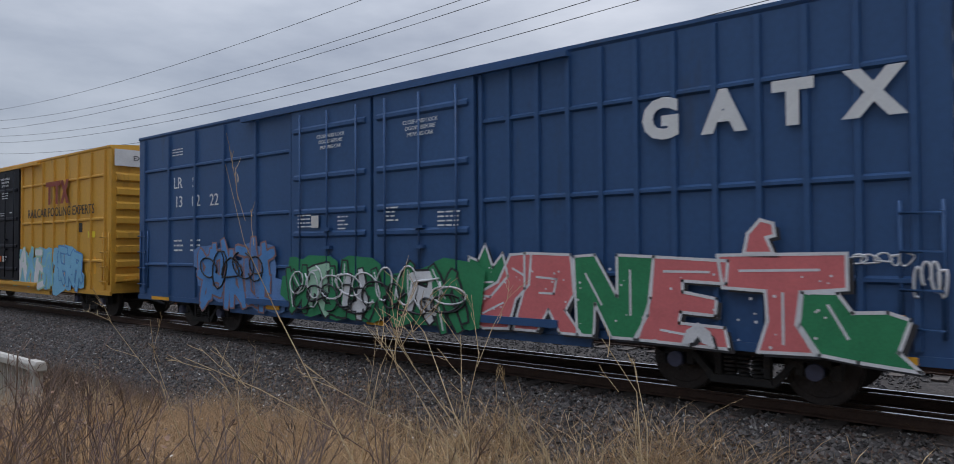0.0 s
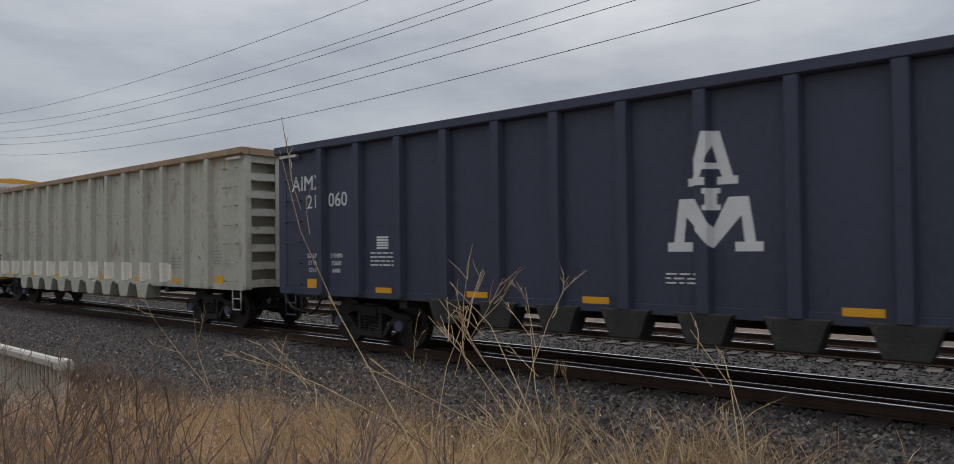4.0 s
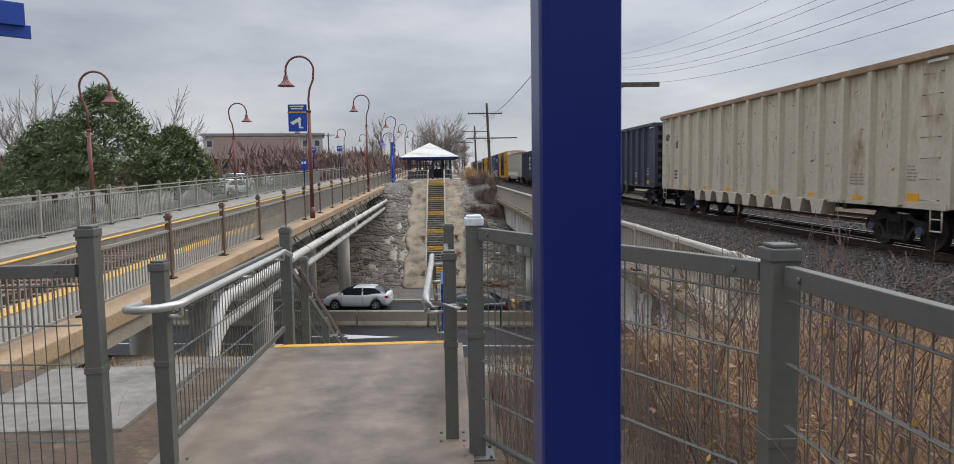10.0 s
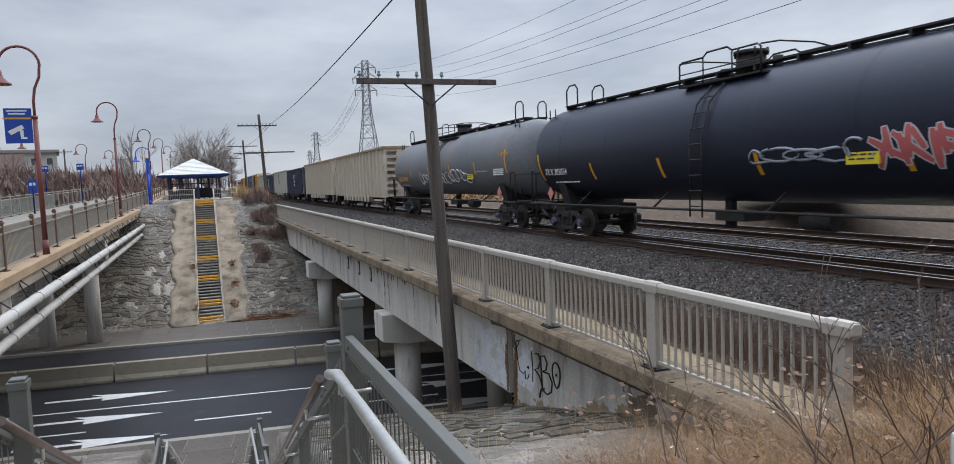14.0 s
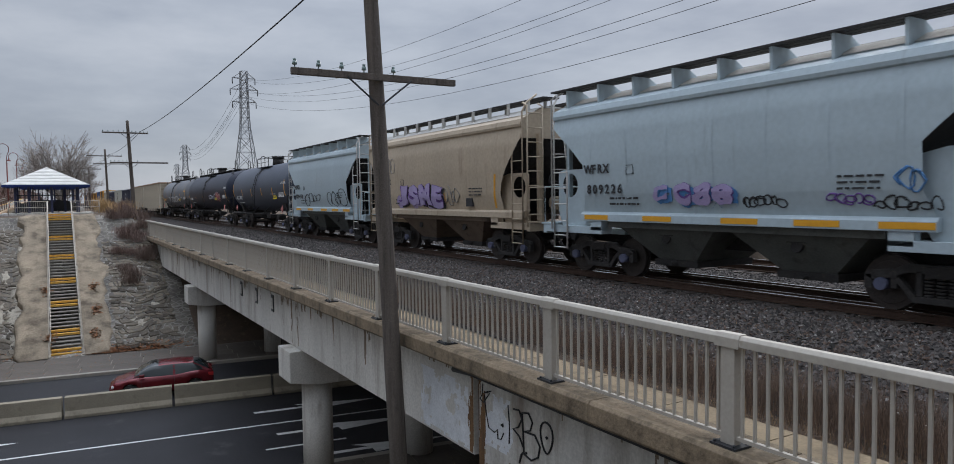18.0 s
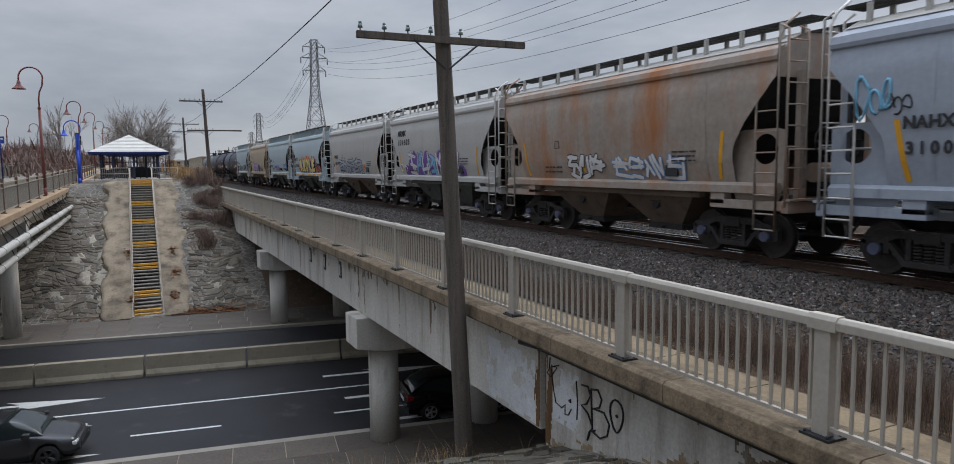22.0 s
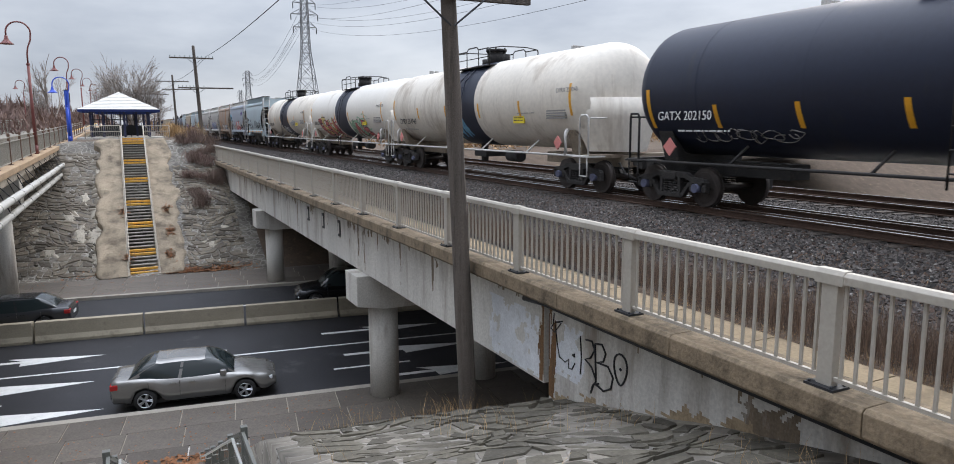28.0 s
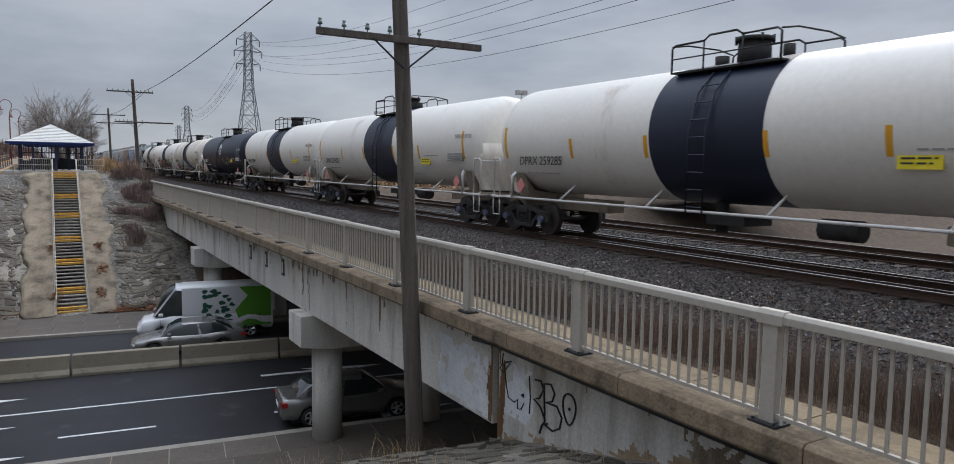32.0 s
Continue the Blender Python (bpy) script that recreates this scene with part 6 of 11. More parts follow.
def tank_car(front, paint, label, ink, mark, number, seed, length=16.4, band=None, band_half=1.35, R=1.54, zc=2.72, trim=None, stripes=6, deck="middle", catwalk=False):
    car = start_car("tank_car", label, front, length)
    rng = random.Random(seed)
    h = length / 2
    trim = trim or CAR_WHITE
    bm = B()
    bolster = 1.35 if 16 < length < 17 else 2.1
    tip = h - 0.2
    tank_body(bm, R, zc, tip)
    tank = part("tank", bm, paint, car)
    if band:
        bm = B()
        tank_body(bm, R + 0.006, zc, h, -band_half, band_half)
        part("centre_band", bm, band, tank, "black band round the middle of the tank")
    for y in (-h + 2.6, -h + 5.4, h - 5.4, h - 2.6):
        bm = B()
        tank_body(bm, R + 0.004, zc, h, y - 0.02, y + 0.02)
        part("weld_seam", bm, paint, tank)
    skin = lambda z: -math.sqrt(max(R * R - (z - zc) ** 2, 0.01)) - 0.004
    # dome platform and rails
    bm = B()
    tube(bm, (0, 0, zc + R - 0.1), (0, 0, zc + R + 0.42), 0.36, 0.34, 18)
    tube(bm, (0, 0, zc + R + 0.42), (0, 0, zc + R + 0.5), 0.4, 0.4, 18)
    for k in range(6):
        a = k * math.pi / 3
        tube(bm, (0.38 * math.cos(a), 0.38 * math.sin(a), zc + R + 0.36), (0.38 * math.cos(a), 0.38 * math.sin(a), zc + R + 0.54), 0.03, seg=6)
    tube(bm, (0, 0.85, zc + R - 0.1), (0, 0.85, zc + R + 0.2), 0.16, seg=12)
    tube(bm, (0, -0.85, zc + R - 0.1), (0, -0.85, zc + R + 0.25), 0.12, seg=12)
    part("manway", bm, UNDER, car, "dark valve housing on top of the tank", bevel=0.0)
    bm = B()
    zp = zc + R * 0.86
    for s in (-1, 1):
        box(bm, s * 0.55, s * 1.0, -1.4, 1.4, zp, zp + 0.04)
    plat = part("platform", bm, UNDER, car)
    bm = B()
    for s in (-1, 1):
        x = s * 1.0
        pipe(bm, [(x, -1.4, zp), (x, -1.4, zp + 0.55), (x, -1.3, zp + 0.62), (x, -0.5, zp + 0.62), (x, -0.35, zp + 0.72), (x, 0.35, zp + 0.72), (x, 0.5, zp + 0.62), (x, 1.3, zp + 0.62), (x, 1.4, zp + 0.55), (x, 1.4, zp)], 0.024, 6)
        for y in (-0.5, 0.5):
            tube(bm, (x, y, zp), (x, y, zp + 0.62), 0.02, seg=6)
        pipe(bm, [(x, -1.4, zp + 0.32), (x, 1.4, zp + 0.32)], 0.016, 5)
    for y in (-1.4, 1.4):
        pipe(bm, [(-1.0, y, zp + 0.6), (-0.5, y, zp + 0.68), (0.5, y, zp + 0.68), (1.0, y, zp + 0.6)], 0.02, 5)
    part("guard_rail", bm, UNDER, plat)
    bm = B()
    for k in range(9):
        z = 1.15 + k * 0.36
        if z < zp:
            x = skin(max(z, zc - R + 0.2)) if z > zc else -R - 0.02
            tube(bm, (x - 0.1, -0.22, z), (x - 0.1, 0.22, z), 0.016, seg=5)
    for y in (-0.22, 0.22):
        pipe(bm, [(-R - 0.12, y, 0.9), (-R - 0.12, y, zc), (skin(zc + 0.8) - 0.1, y, zc + 0.8), (skin(zc + 1.25) - 0.08, y, zc + 1.25)], 0.022, 6)
    part("ladder", bm, band or UNDER, car)
    if catwalk:
        bm = B()
        for s in (-1, 1):
            box(bm, s * 0.15, s * 0.5, -h + 1.2, h - 1.2, zc + R + 0.06, zc + R + 0.1)
        for k in range(14):
            y = -h + 1.3 + k * (2 * h - 2.6) / 13
            box(bm, -0.5, 0.5, y - 0.03, y + 0.03, zc + R - 0.05, zc + R + 0.06)
        part("catwalk", bm, UNDER, car)
        for s in (-1, 1):
            for x in (-0.5, 0.5):
                bm = B()
                pipe(bm, [(x, s * (h - 1.3), zc + R + 0.1), (x, s * (h - 1.3), zc + R + 0.6), (x, s * (h - 1.5), zc + R + 0.75), (x, s * (h - 1.9), zc + R + 0.75), (x, s * (h - 2.05), zc + R + 0.6), (x, s * (h - 2.05), zc + R + 0.1)], 0.028, 6)
                part("grab_hoop", bm, UNDER, car)
            bm = B()
            ladder(bm, -0.9, s * (h - 1.0), 1.1, zc + R - 0.1, 0.4, 0.36)
            part("end_ladder", bm, UNDER, car)
    # stub sill ends, saddles and side handrail
    for s in (-1, 1):
        bm = B()
        box(bm, -0.3, 0.3, s * (h - 4.2), s * (h + 0.05), 0.72, 1.05)
        prism(bm, [(-1.0, 1.0), (-1.25, zc - 0.95), (-0.8, zc - R + 0.05), (0, zc - R), (0.8, zc - R + 0.05), (1.25, zc - 0.95), (1.0, 1.0)], "y", s * (h - bolster) - 0.25, s * (h - bolster) + 0.25)
        box(bm, -1.4, 1.4, s * (h - 0.35) - 0.12, s * (h - 0.35) + 0.12, 0.98, 1.1)
        part("saddle", bm, trim if trim is not CAR_WHITE else SADDLE, car, bevel=0.02)
        bm = B()
        pipe(bm, [(-1.45, s * (h - 0.62), 1.05), (-1.45, s * (h - 0.62), 2.1), (-1.45, s * (h - 0.55), 2.18), (-1.45, s * (h - 0.3), 2.18), (-1.42, s * (h - 0.24), 2.1), (-1.42, s * (h - 0.24), 1.05)], 0.03, 6)
        pipe(bm, [(-1.4, s * (h - 0.2), 2.1), (1.4, s * (h - 0.2), 2.1)], 0.024, 6)
        part("end_rail", bm, trim, car)
        bm = B()
        box(bm, -1.5, -0.9, s * (h - 0.9), s * (h - 0.15), 1.02, 1.06)
        for yy in (s * (h - 0.25), s * (h - 0.6)):
            tube(bm, (-1.45, yy, 1.03), (-1.45, yy, 0.5), 0.02, seg=6)
        tube(bm, (-1.45, s * (h - 0.25), 0.5), (-1.45, s * (h - 0.6), 0.5), 0.02, seg=6)
        part("step", bm, trim, car)
        bm = B()
        box(bm, -1.47, -1.44, s * (h - 1.75) - 0.15, s * (h - 1.75) + 0.15, 1.25, 1.55)
        bm.transform(Matrix.Translation((0, s * (h - 1.75), 1.4)) @ Matrix.Rotation(radians(45), 4, "X") @ Matrix.Translation((0, -s * (h - 1.75), -1.4)))
        part("placard", bm, PLACARD_RED, car, "red diamond placard")
    if trim is CAR_WHITE:
        for s in (-1, 1):
            bm = B()
            plan = [(-1.5, -0.95), (-1.32, -0.55), (-0.95, -0.2), (-0.5, 0.02), (0.0, 0.1), (0.5, 0.02), (0.95, -0.2), (1.32, -0.55), (1.5, -0.95)]
            vs = []
            for z, f in ((1.16, 0.62), (1.6, 0.78), (2.15, 0.95), (2.67, 1.0)):
                vs.append([[bm.verts.new((x * f * g, s * (h + y * (1 if g == 1 else 1.03) - 0.04 * (g < 1)), z)) for x, y in plan] for g in (1, 0.96)])
            for u, v in zip(vs, vs[1:]):
                for k in range(8):
                    bm.faces.new((u[0][k], u[0][k + 1], v[0][k + 1], v[0][k])).smooth = True
                    bm.faces.new((u[1][k], u[1][k + 1], v[1][k + 1], v[1][k])).smooth = True
            for k in range(8):
                bm.faces.new((vs[-1][0][k], vs[-1][0][k + 1], vs[-1][1][k + 1], vs[-1][1][k]))
            for e in (0, 8):
                for u, v in zip(vs, vs[1:]):
                    bm.faces.new((u[0][e], u[1][e], v[1][e], v[0][e]))
            part("head_shield", bm, TANK_SOILED, car, "soiled white plate guarding the tank head")
            bm = B()
            pipe(bm, [(-1.46, s * (h - 1.32), 1.05), (-1.46, s * (h - 1.32), 1.66), (-1.36, s * (h - 1.38), 1.78)], 0.06, 8)
            part("bolster_post", bm, CAR_WHITE, car)
    bm = B()
    pipe(bm, [(-1.46, -h + 0.2, 1.05), (-1.46, h - 0.2, 1.05)], 0.035, 6)
    for k in range(4):
        y = (h - 3.6) * (1 - 2 * k / 3)
        tube(bm, (-1.46, y, 1.05), (skin(1.6) + 0.02, y - 0.12, 1.45), 0.03, seg=6)
    part("side_rail", bm, trim, car)
    bm = B()
    tube(bm, (-0.3, 0.4, 0.55), (-0.3, 0.4, zc - R + 0.1), 0.14, seg=12)
    box(bm, -0.7, 0.2, -0.5, 0.5, 0.75, 0.95)
    part("bottom_outlet", bm, UNDER, car)
    bm = B()
    tube(bm, (-0.6, -2.2, 0.85), (-0.6, -3.0, 0.85), 0.2, seg=12)
    part("brake_cylinder", bm, UNDER, car)
    ys = [h - 1.02 - k * (2 * h - 2.04) / (stripes - 1) for k in range(stripes)]
    if band and band_half > 1.2:
        ys = [h - 1.02, h - 4.1, 1.62, -1.55, -3.85, -7.2]
    low = 0.35 if paint is TANK_BLACK else 0.0
    for k, y in enumerate(ys):
        bm = B()
        big = k in (0, stripes - 1)
        z0, z1 = (2.18 - low, 3.08 - low) if big else (2.18 - low, 2.62 - low)
        z = z0
        while z < z1 - 0.01:
            quad(bm, (skin(z), y - 0.06, z), (skin(z), y + 0.06, z), (skin(z + 0.1), y + 0.06, z + 0.1), (skin(z + 0.1), y - 0.06, z + 0.1))
            z += 0.1
        part("reflector", bm, REFLECT, car, "yellow reflective strip")
    dark = paint is TANK_BLACK
    sign_text(mark + " " + number, 0.29 if dark else 0.34, ink, car, skin(2.2) - 0.03, h - (2.2 if dark else 2.7), 2.1)
    bm = B()
    bars(bm, skin(1.8) - 0.02, h - 2.6, 1.86, 1.6, 2, 0.11, rng)
    bars(bm, skin(2.3), -h + 3.6, 2.35, 1.1, 2, 0.07, rng)
    bars(bm, skin(2.3), -2.2, 2.35, 1.2, 1, 0.07, rng)
    faint = INK_GREY if ink is INK_BLACK else INK_WHITE
    part("small_print", bm, faint, car)
    sign_text(mark + " " + number, 0.19, INK_GREY if ink is INK_BLACK else ink, car, skin(2.95) - 0.03, -h + 1.15, 2.9)
    bm = B()
    for r in range(7):
        box(bm, skin(2.28) - 0.012, skin(2.28) + 0.03, -h + 1.3, -h + 2.35, 2.1 + r * 0.07, 2.145 + r * 0.07)
    part("data_table", bm, faint, car, "printed data table")
    bm = B()
    box(bm, skin(2.15) - 0.012, skin(2.15) + 0.03, -4.65, -3.96, 1.98, 2.4)
    yl = part("warning_label", bm, LABEL_YELLOW, car, "yellow warning label")
    bm = B()
    bars(bm, skin(2.15) - 0.014, -4.3, 2.3, 0.56, 4, 0.08, rng)
    part("small_print", bm, INK_BLACK, yl)
    for s in (-1, 1):
        add_bogie(car, s * (h - bolster))
    add_coupler(car, h, h + 0.5)
    return car, skin, h


def hopper(front, paint, label, ink, mark, number, seed, length=11.45, bay=None, top=4.48, boxy=True):
    """Covered hopper: side sheets cut back over the bogies, slope sheets with shade painted in, shear plates and
    ladders at the ends.
    """
    car = start_car("covered_hopper", label, front, length)
    rng = random.Random(seed)
    h = length / 2
    bay = bay or BAY_GREEN
    sec = [(1.42, 1.5), (1.56, 2.0), (1.62, 2.8), (1.61, 3.5), (1.52, 3.95), (1.3, 4.22), (0.9, 4.42), (0.0, top)]
    zs, xs = [p[1] for p in sec], [p[0] for p in sec]
    wide = lambda z: float(np.interp(z, zs, xs))
    if boxy:
        eave = 5.15
        edge = [(1.5, 4.12), (1.95, 3.95), (2.7, 3.95), (3.0, 4.28), (3.4, 4.78), (3.68, 5.15), (4.6, 5.15)]
    else:
        eave = 5.5
        edge = [(1.5, 4.42), (2.1, 4.42), (2.35, 4.48), (2.75, 4.76), (3.1, 5.06), (3.35, 5.3), (3.58, 5.5), (4.6, 5.5)]
    half_at = lambda z: float(np.interp(z, [p[0] for p in edge], [p[1] for p in edge]))
    levels = sorted(set([1.5, 4.22, 4.42, top] + [p[0] for p in edge[:-1]] + [2.0, 2.4, 2.8, 3.2, 3.5, 3.8, 3.95]))
    # side sheets in pressed courses with lapped vertical seams
    for s in (-1, 1):
        bm = B()
        vs = []
        for z in levels:
            e = half_at(z)
            vs.append([bm.verts.new((s * wide(z), -e + 2 * e * k / 8, z)) for k in range(9)])
        for u, v in zip(vs, vs[1:]):
            for k in range(8):
                bm.faces.new((u[k], u[k + 1], v[k + 1], v[k])).smooth = True
        sheet = part("side_sheet", bm, paint, car)
        for k in range(-3, 4):
            bm = B()
            last = None
            for z in (1.52, 1.75, 2.0, 2.4, 2.8, 3.15, 3.5, 3.75, 3.93):
                pair = [bm.verts.new((s * (wide(z) + 0.007), k * 1.22 + d, z)) for d in (-0.035, 0.035)]
                if last:
                    bm.faces.new((last[0], last[1], pair[1], pair[0])).smooth = True
                last = pair
            part("lap_seam", bm, paint, sheet)
        bm = B()
        prism(bm, [(s * 1.5, 3.86), (s * 1.585, 3.9), (s * 1.6, 3.97), (s * 1.56, 4.1), (s * 1.36, 4.2), (s * 1.46, 4.03)], "y", -eave - 0.01, eave + 0.01)
        part("roof_bead", bm, paint, car)
    # end walls above, slope sheets below them, near-black in place of car paint for shade
    for s in (-1, 1):
        bm = B()
        z0 = edge[-2][0]
        up = [z for z in levels if z >= z0]
        pts = [(wide(z), s * (eave - 0.004), z) for z in up] + [(-wide(z), s * (eave - 0.004), z) for z in up[-2::-1]]
        bm.faces.new([bm.verts.new(p) for p in pts])
        part("end_wall", bm, paint, car)
        bm = B()
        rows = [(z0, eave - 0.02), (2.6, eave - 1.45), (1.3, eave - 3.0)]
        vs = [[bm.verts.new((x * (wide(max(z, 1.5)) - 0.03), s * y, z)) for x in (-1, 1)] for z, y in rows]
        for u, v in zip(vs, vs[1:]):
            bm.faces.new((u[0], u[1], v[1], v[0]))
        part("slope_sheet", bm, UNDER, car, "sloping end sheet, its shade painted near-black")
    # roof, hatch supports and running boards
    bm = B()
    vs = []
    for y in (-eave + 0.02, eave - 0.02):
        vs.append([bm.verts.new((x, y, z + 0.012)) for x, z in ((-1.28, 4.24), (-0.9, 4.42), (0, top), (0.9, 4.42), (1.28, 4.24))])
    for i in range(4):
        bm.faces.new((vs[0][i], vs[0][i + 1], vs[1][i + 1], vs[1][i]))
    roof = part("roof", bm, HOP_ROOF, car, "dusty pale roof sheet")
    zb = 4.62 if boxy else 4.68
    count = 9 if boxy else 11
    for s in (-1, 1):
        bm = B()
        if boxy:
            prism(bm, [(s * 1.4, 4.14), (s * 1.42, zb), (s * 0.95, zb), (s * 0.62, 4.44), (s * 0.9, 4.4)], "y", -0.03, 0.03)
        else:
            prism(bm, [(s * 1.1, 4.3), (s * 1.1, zb), (s * 1.04, zb), (s * 1.04, 4.33)], "y", -0.045, 0.045)
            prism(bm, [(s * 0.5, 4.42), (s * 0.5, zb), (s * 0.44, zb), (s * 0.44, 4.42)], "y", -0.045, 0.045)
        me = mesh_of("roof_bracket", bm, paint if boxy else HOP_ROOF)
        for k in range(count):
            part("roof_bracket", me, None, roof, at=pose(0, -eave + 0.35 + k * (2 * eave - 0.7) / (count - 1), 0))
        bm = B()
        for k in range(3):
            x = s * ((1.0 if boxy else 0.5) + 0.2 * k)
            box(bm, x - 0.08, x + 0.08, -eave - 0.25, eave + 0.25, zb, zb + 0.04)
        part("running_board", bm, UNDER, roof, "dark grating running board")
    bm = B()
    prism(bm, [(-0.32, top - 0.02), (-0.28, top + 0.1), (0.28, top + 0.1), (0.32, top - 0.02)], "y", -eave + 0.6, eave - 0.6)
    part("trough_hatch", bm, HOP_ROOF, roof)
    # sills
    run = 4.14 if boxy else eave
    for s in (-1, 1):
        bm = B()
        prism(bm, [(s * 1.38, 1.34), (s * 1.53, 1.34), (s * 1.53, 1.5), (s * 1.46, 1.56), (s * 1.38, 1.56)], "y", -run, run)
        part("side_sill", bm, paint, car, bevel=0.008)
        bm = B()
        box(bm, s * 1.3 - 0.09, s * 1.3 + 0.09, -3.3, 3.3, 1.2, 1.36)
        part("lower_chord", bm, bay, car)
        bm = B()
        box(bm, -0.75, 0.75, s * 3.4, s * h, 0.98, 1.12)
        box(bm, -1.48, 1.48, s * (h - 0.12), s * (h + 0.04), 0.98, 1.2)
        part("end_sill", bm, paint, car, bevel=0.01)
        for sx in (-1, 1):
            bm = B()
            box(bm, sx * 1.16, sx * 1.5, s * (eave - 1.75), s * (h - 0.1), 1.02, 1.2)
            box(bm, sx * 1.3, sx * 1.5, s * (eave - 1.75), s * (eave - 1.35), 1.1, 1.36)
            part("corner_sill", bm, paint, car, bevel=0.01)
    bm = B()
    box(bm, -0.3, 0.3, -h, h, 0.75, 1.15)
    part("centre_sill", bm, UNDER, car)
    pale = CAR_WHITE if paint in (HOP_BLUE, HOP_GREY, HOP_STEEL) else paint
    for s in (-1, 1):
        # shear plates with a round lightening hole
        for x in (-1.36, 0.95):
            bm = B()
            ya, yb = eave - 1.35, eave + 0.08
            cy, cz, r = eave - 0.12, 2.22, 0.3
            # the far plate is near-black, the near one in car paint
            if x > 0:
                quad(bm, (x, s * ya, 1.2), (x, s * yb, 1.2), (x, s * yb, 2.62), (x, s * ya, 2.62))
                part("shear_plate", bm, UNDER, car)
                continue
            n = 20
            ring = [(cy - 0.28 + r * math.cos(k * 6.28319 / n), cz + r * math.sin(k * 6.28319 / n)) for k in range(n)]
            rim = []
            for k in range(n):
                a = k * 6.28319 / n
                dy, dz = math.cos(a), math.sin(a)
                ty = ((yb if dy > 0 else ya) - ring[0][0] + r) / dy if abs(dy) > 1e-6 else 9
                tz = ((2.62 if dz > 0 else 1.2) - cz) / dz if abs(dz) > 1e-6 else 9
                t = min(ty, tz)
                rim.append((ring[0][0] - r + dy * t, cz + dz * t))
            for k in range(n):
                a, b, c, d = ring[k], ring[(k + 1) % n], rim[(k + 1) % n], rim[k]
                quad(bm, (x, s * a[0], a[1]), (x, s * b[0], b[1]), (x, s * c[0], c[1]), (x, s * d[0], d[1]))
            bmesh.ops.remove_doubles(bm, verts=bm.verts, dist=0.002)
            part("shear_plate", bm, paint, car, "end plate with a round hole")
        for x in (-1.0, 1.0):
            bm = B()
            box(bm, x - 0.06, x + 0.06, s * (eave + 0.02), s * (eave + 0.14), 1.2, 3.7)
            part("end_post", bm, paint, car)
        bm = B()
        tube(bm, (-0.45, s * (eave - 0.05), 1.75), (0.55, s * (eave - 0.05), 1.75), 0.2, seg=14)
        part("air_tank", bm, paint, car)
        # side ladder, taller stile outside, and the end ladder round the corner
        bm = B()
        yo, yi = s * (eave + 0.03), s * (eave - 0.5)
        X = -1.55
        pipe(bm, [(X, yo, 0.62), (X, yo, 4.3), (X + 0.15, yo, 4.55), (X + 0.5, yo, zb + 0.12)], 0.028, 6)
        pipe(bm, [(X, yi, 0.62), (X, yi, 2.5), (X - 0.02, yi + s * 0.03, 3.1), (X, yi + s * 0.08, 3.35)], 0.024, 6)
        for z in (0.64, 0.95, 1.32, 1.75, 2.15, 2.55, 2.95):
            tube(bm, (X, yo, z), (X, yi, z), 0.018, seg=6)
        part("ladder", bm, pale, car, "pale steel rung ladder")
        bm = B()
        ye = s * (eave + 0.2)
        for x in (-1.5, -0.98):
            pipe(bm, [(x, ye, 1.1), (x, ye, 4.45), (x, s * eave, 4.55)], 0.026, 6)
        for k in range(8):
            tube(bm, (-1.5, ye, 1.45 + 0.4 * k), (-0.98, ye, 1.45 + 0.4 * k), 0.018, seg=6)
        part("end_ladder", bm, pale, car, "pale steel rung ladder")
        bm = B()
        box(bm, -1.5, 1.5, s * (eave + 0.15), s * (h + 0.1), 1.22, 1.26)
        pipe(bm, [(-1.45, s * h, 1.26), (-1.45, s * h, 2.2), (1.45, s * h, 2.2), (1.45, s * h, 1.26)], 0.02, 5)
        part("end_platform", bm, paint, car)
        bm = B()
        pipe(bm, [(-0.55 + 0.28 * math.cos(a * 0.5236), s * (eave + 0.28), 2.35 + 0.28 * math.sin(a * 0.5236)) for a in range(13)], 0.02, 5)
        tube(bm, (-0.83, s * (eave + 0.28), 2.35), (-0.27, s * (eave + 0.28), 2.35), 0.015, seg=5)
        part("brake_wheel", bm, UNDER, car)
    # discharge bays with ribs and gates
    for yc in (-1.6, 1.6):
        bm = B()
        lo = [(-0.85, yc - 0.55, 0.5), (0.85, yc - 0.55, 0.5), (0.85, yc + 0.55, 0.5), (-0.85, yc + 0.55, 0.5)]
        hi = [(-1.38, yc - 1.58, 1.36), (1.38, yc - 1.58, 1.36), (1.38, yc + 1.58, 1.36), (-1.38, yc + 1.58, 1.36)]
        a, b = [bm.verts.new(p) for p in lo], [bm.verts.new(p) for p in hi]
        for i in range(4):
            bm.faces.new((a[i], a[(i + 1) % 4], b[(i + 1) % 4], b[i]))
        bm.faces.new(a)
        hb = part("hopper_bay", bm, bay, car, "grimy tapered discharge bay")
        bm = B()
        tube(bm, (-1.16, yc, 0.98), (-1.2, yc, 0.99), 0.12, seg=12)
        box(bm, -1.2, -1.14, yc - 0.2, yc + 0.2, 1.05, 1.1)
        part("bay_fitting", bm, UNDER, hb)
        bm = B()
        box(bm, -0.9, 0.9, yc - 0.62, yc + 0.62, 0.36, 0.5)
        tube(bm, (-1.05, yc, 0.43), (1.05, yc, 0.43), 0.05, seg=8)
        part("outlet_gate", bm, UNDER, hb)
    skin = lambda z: -wide(z) - 0.008
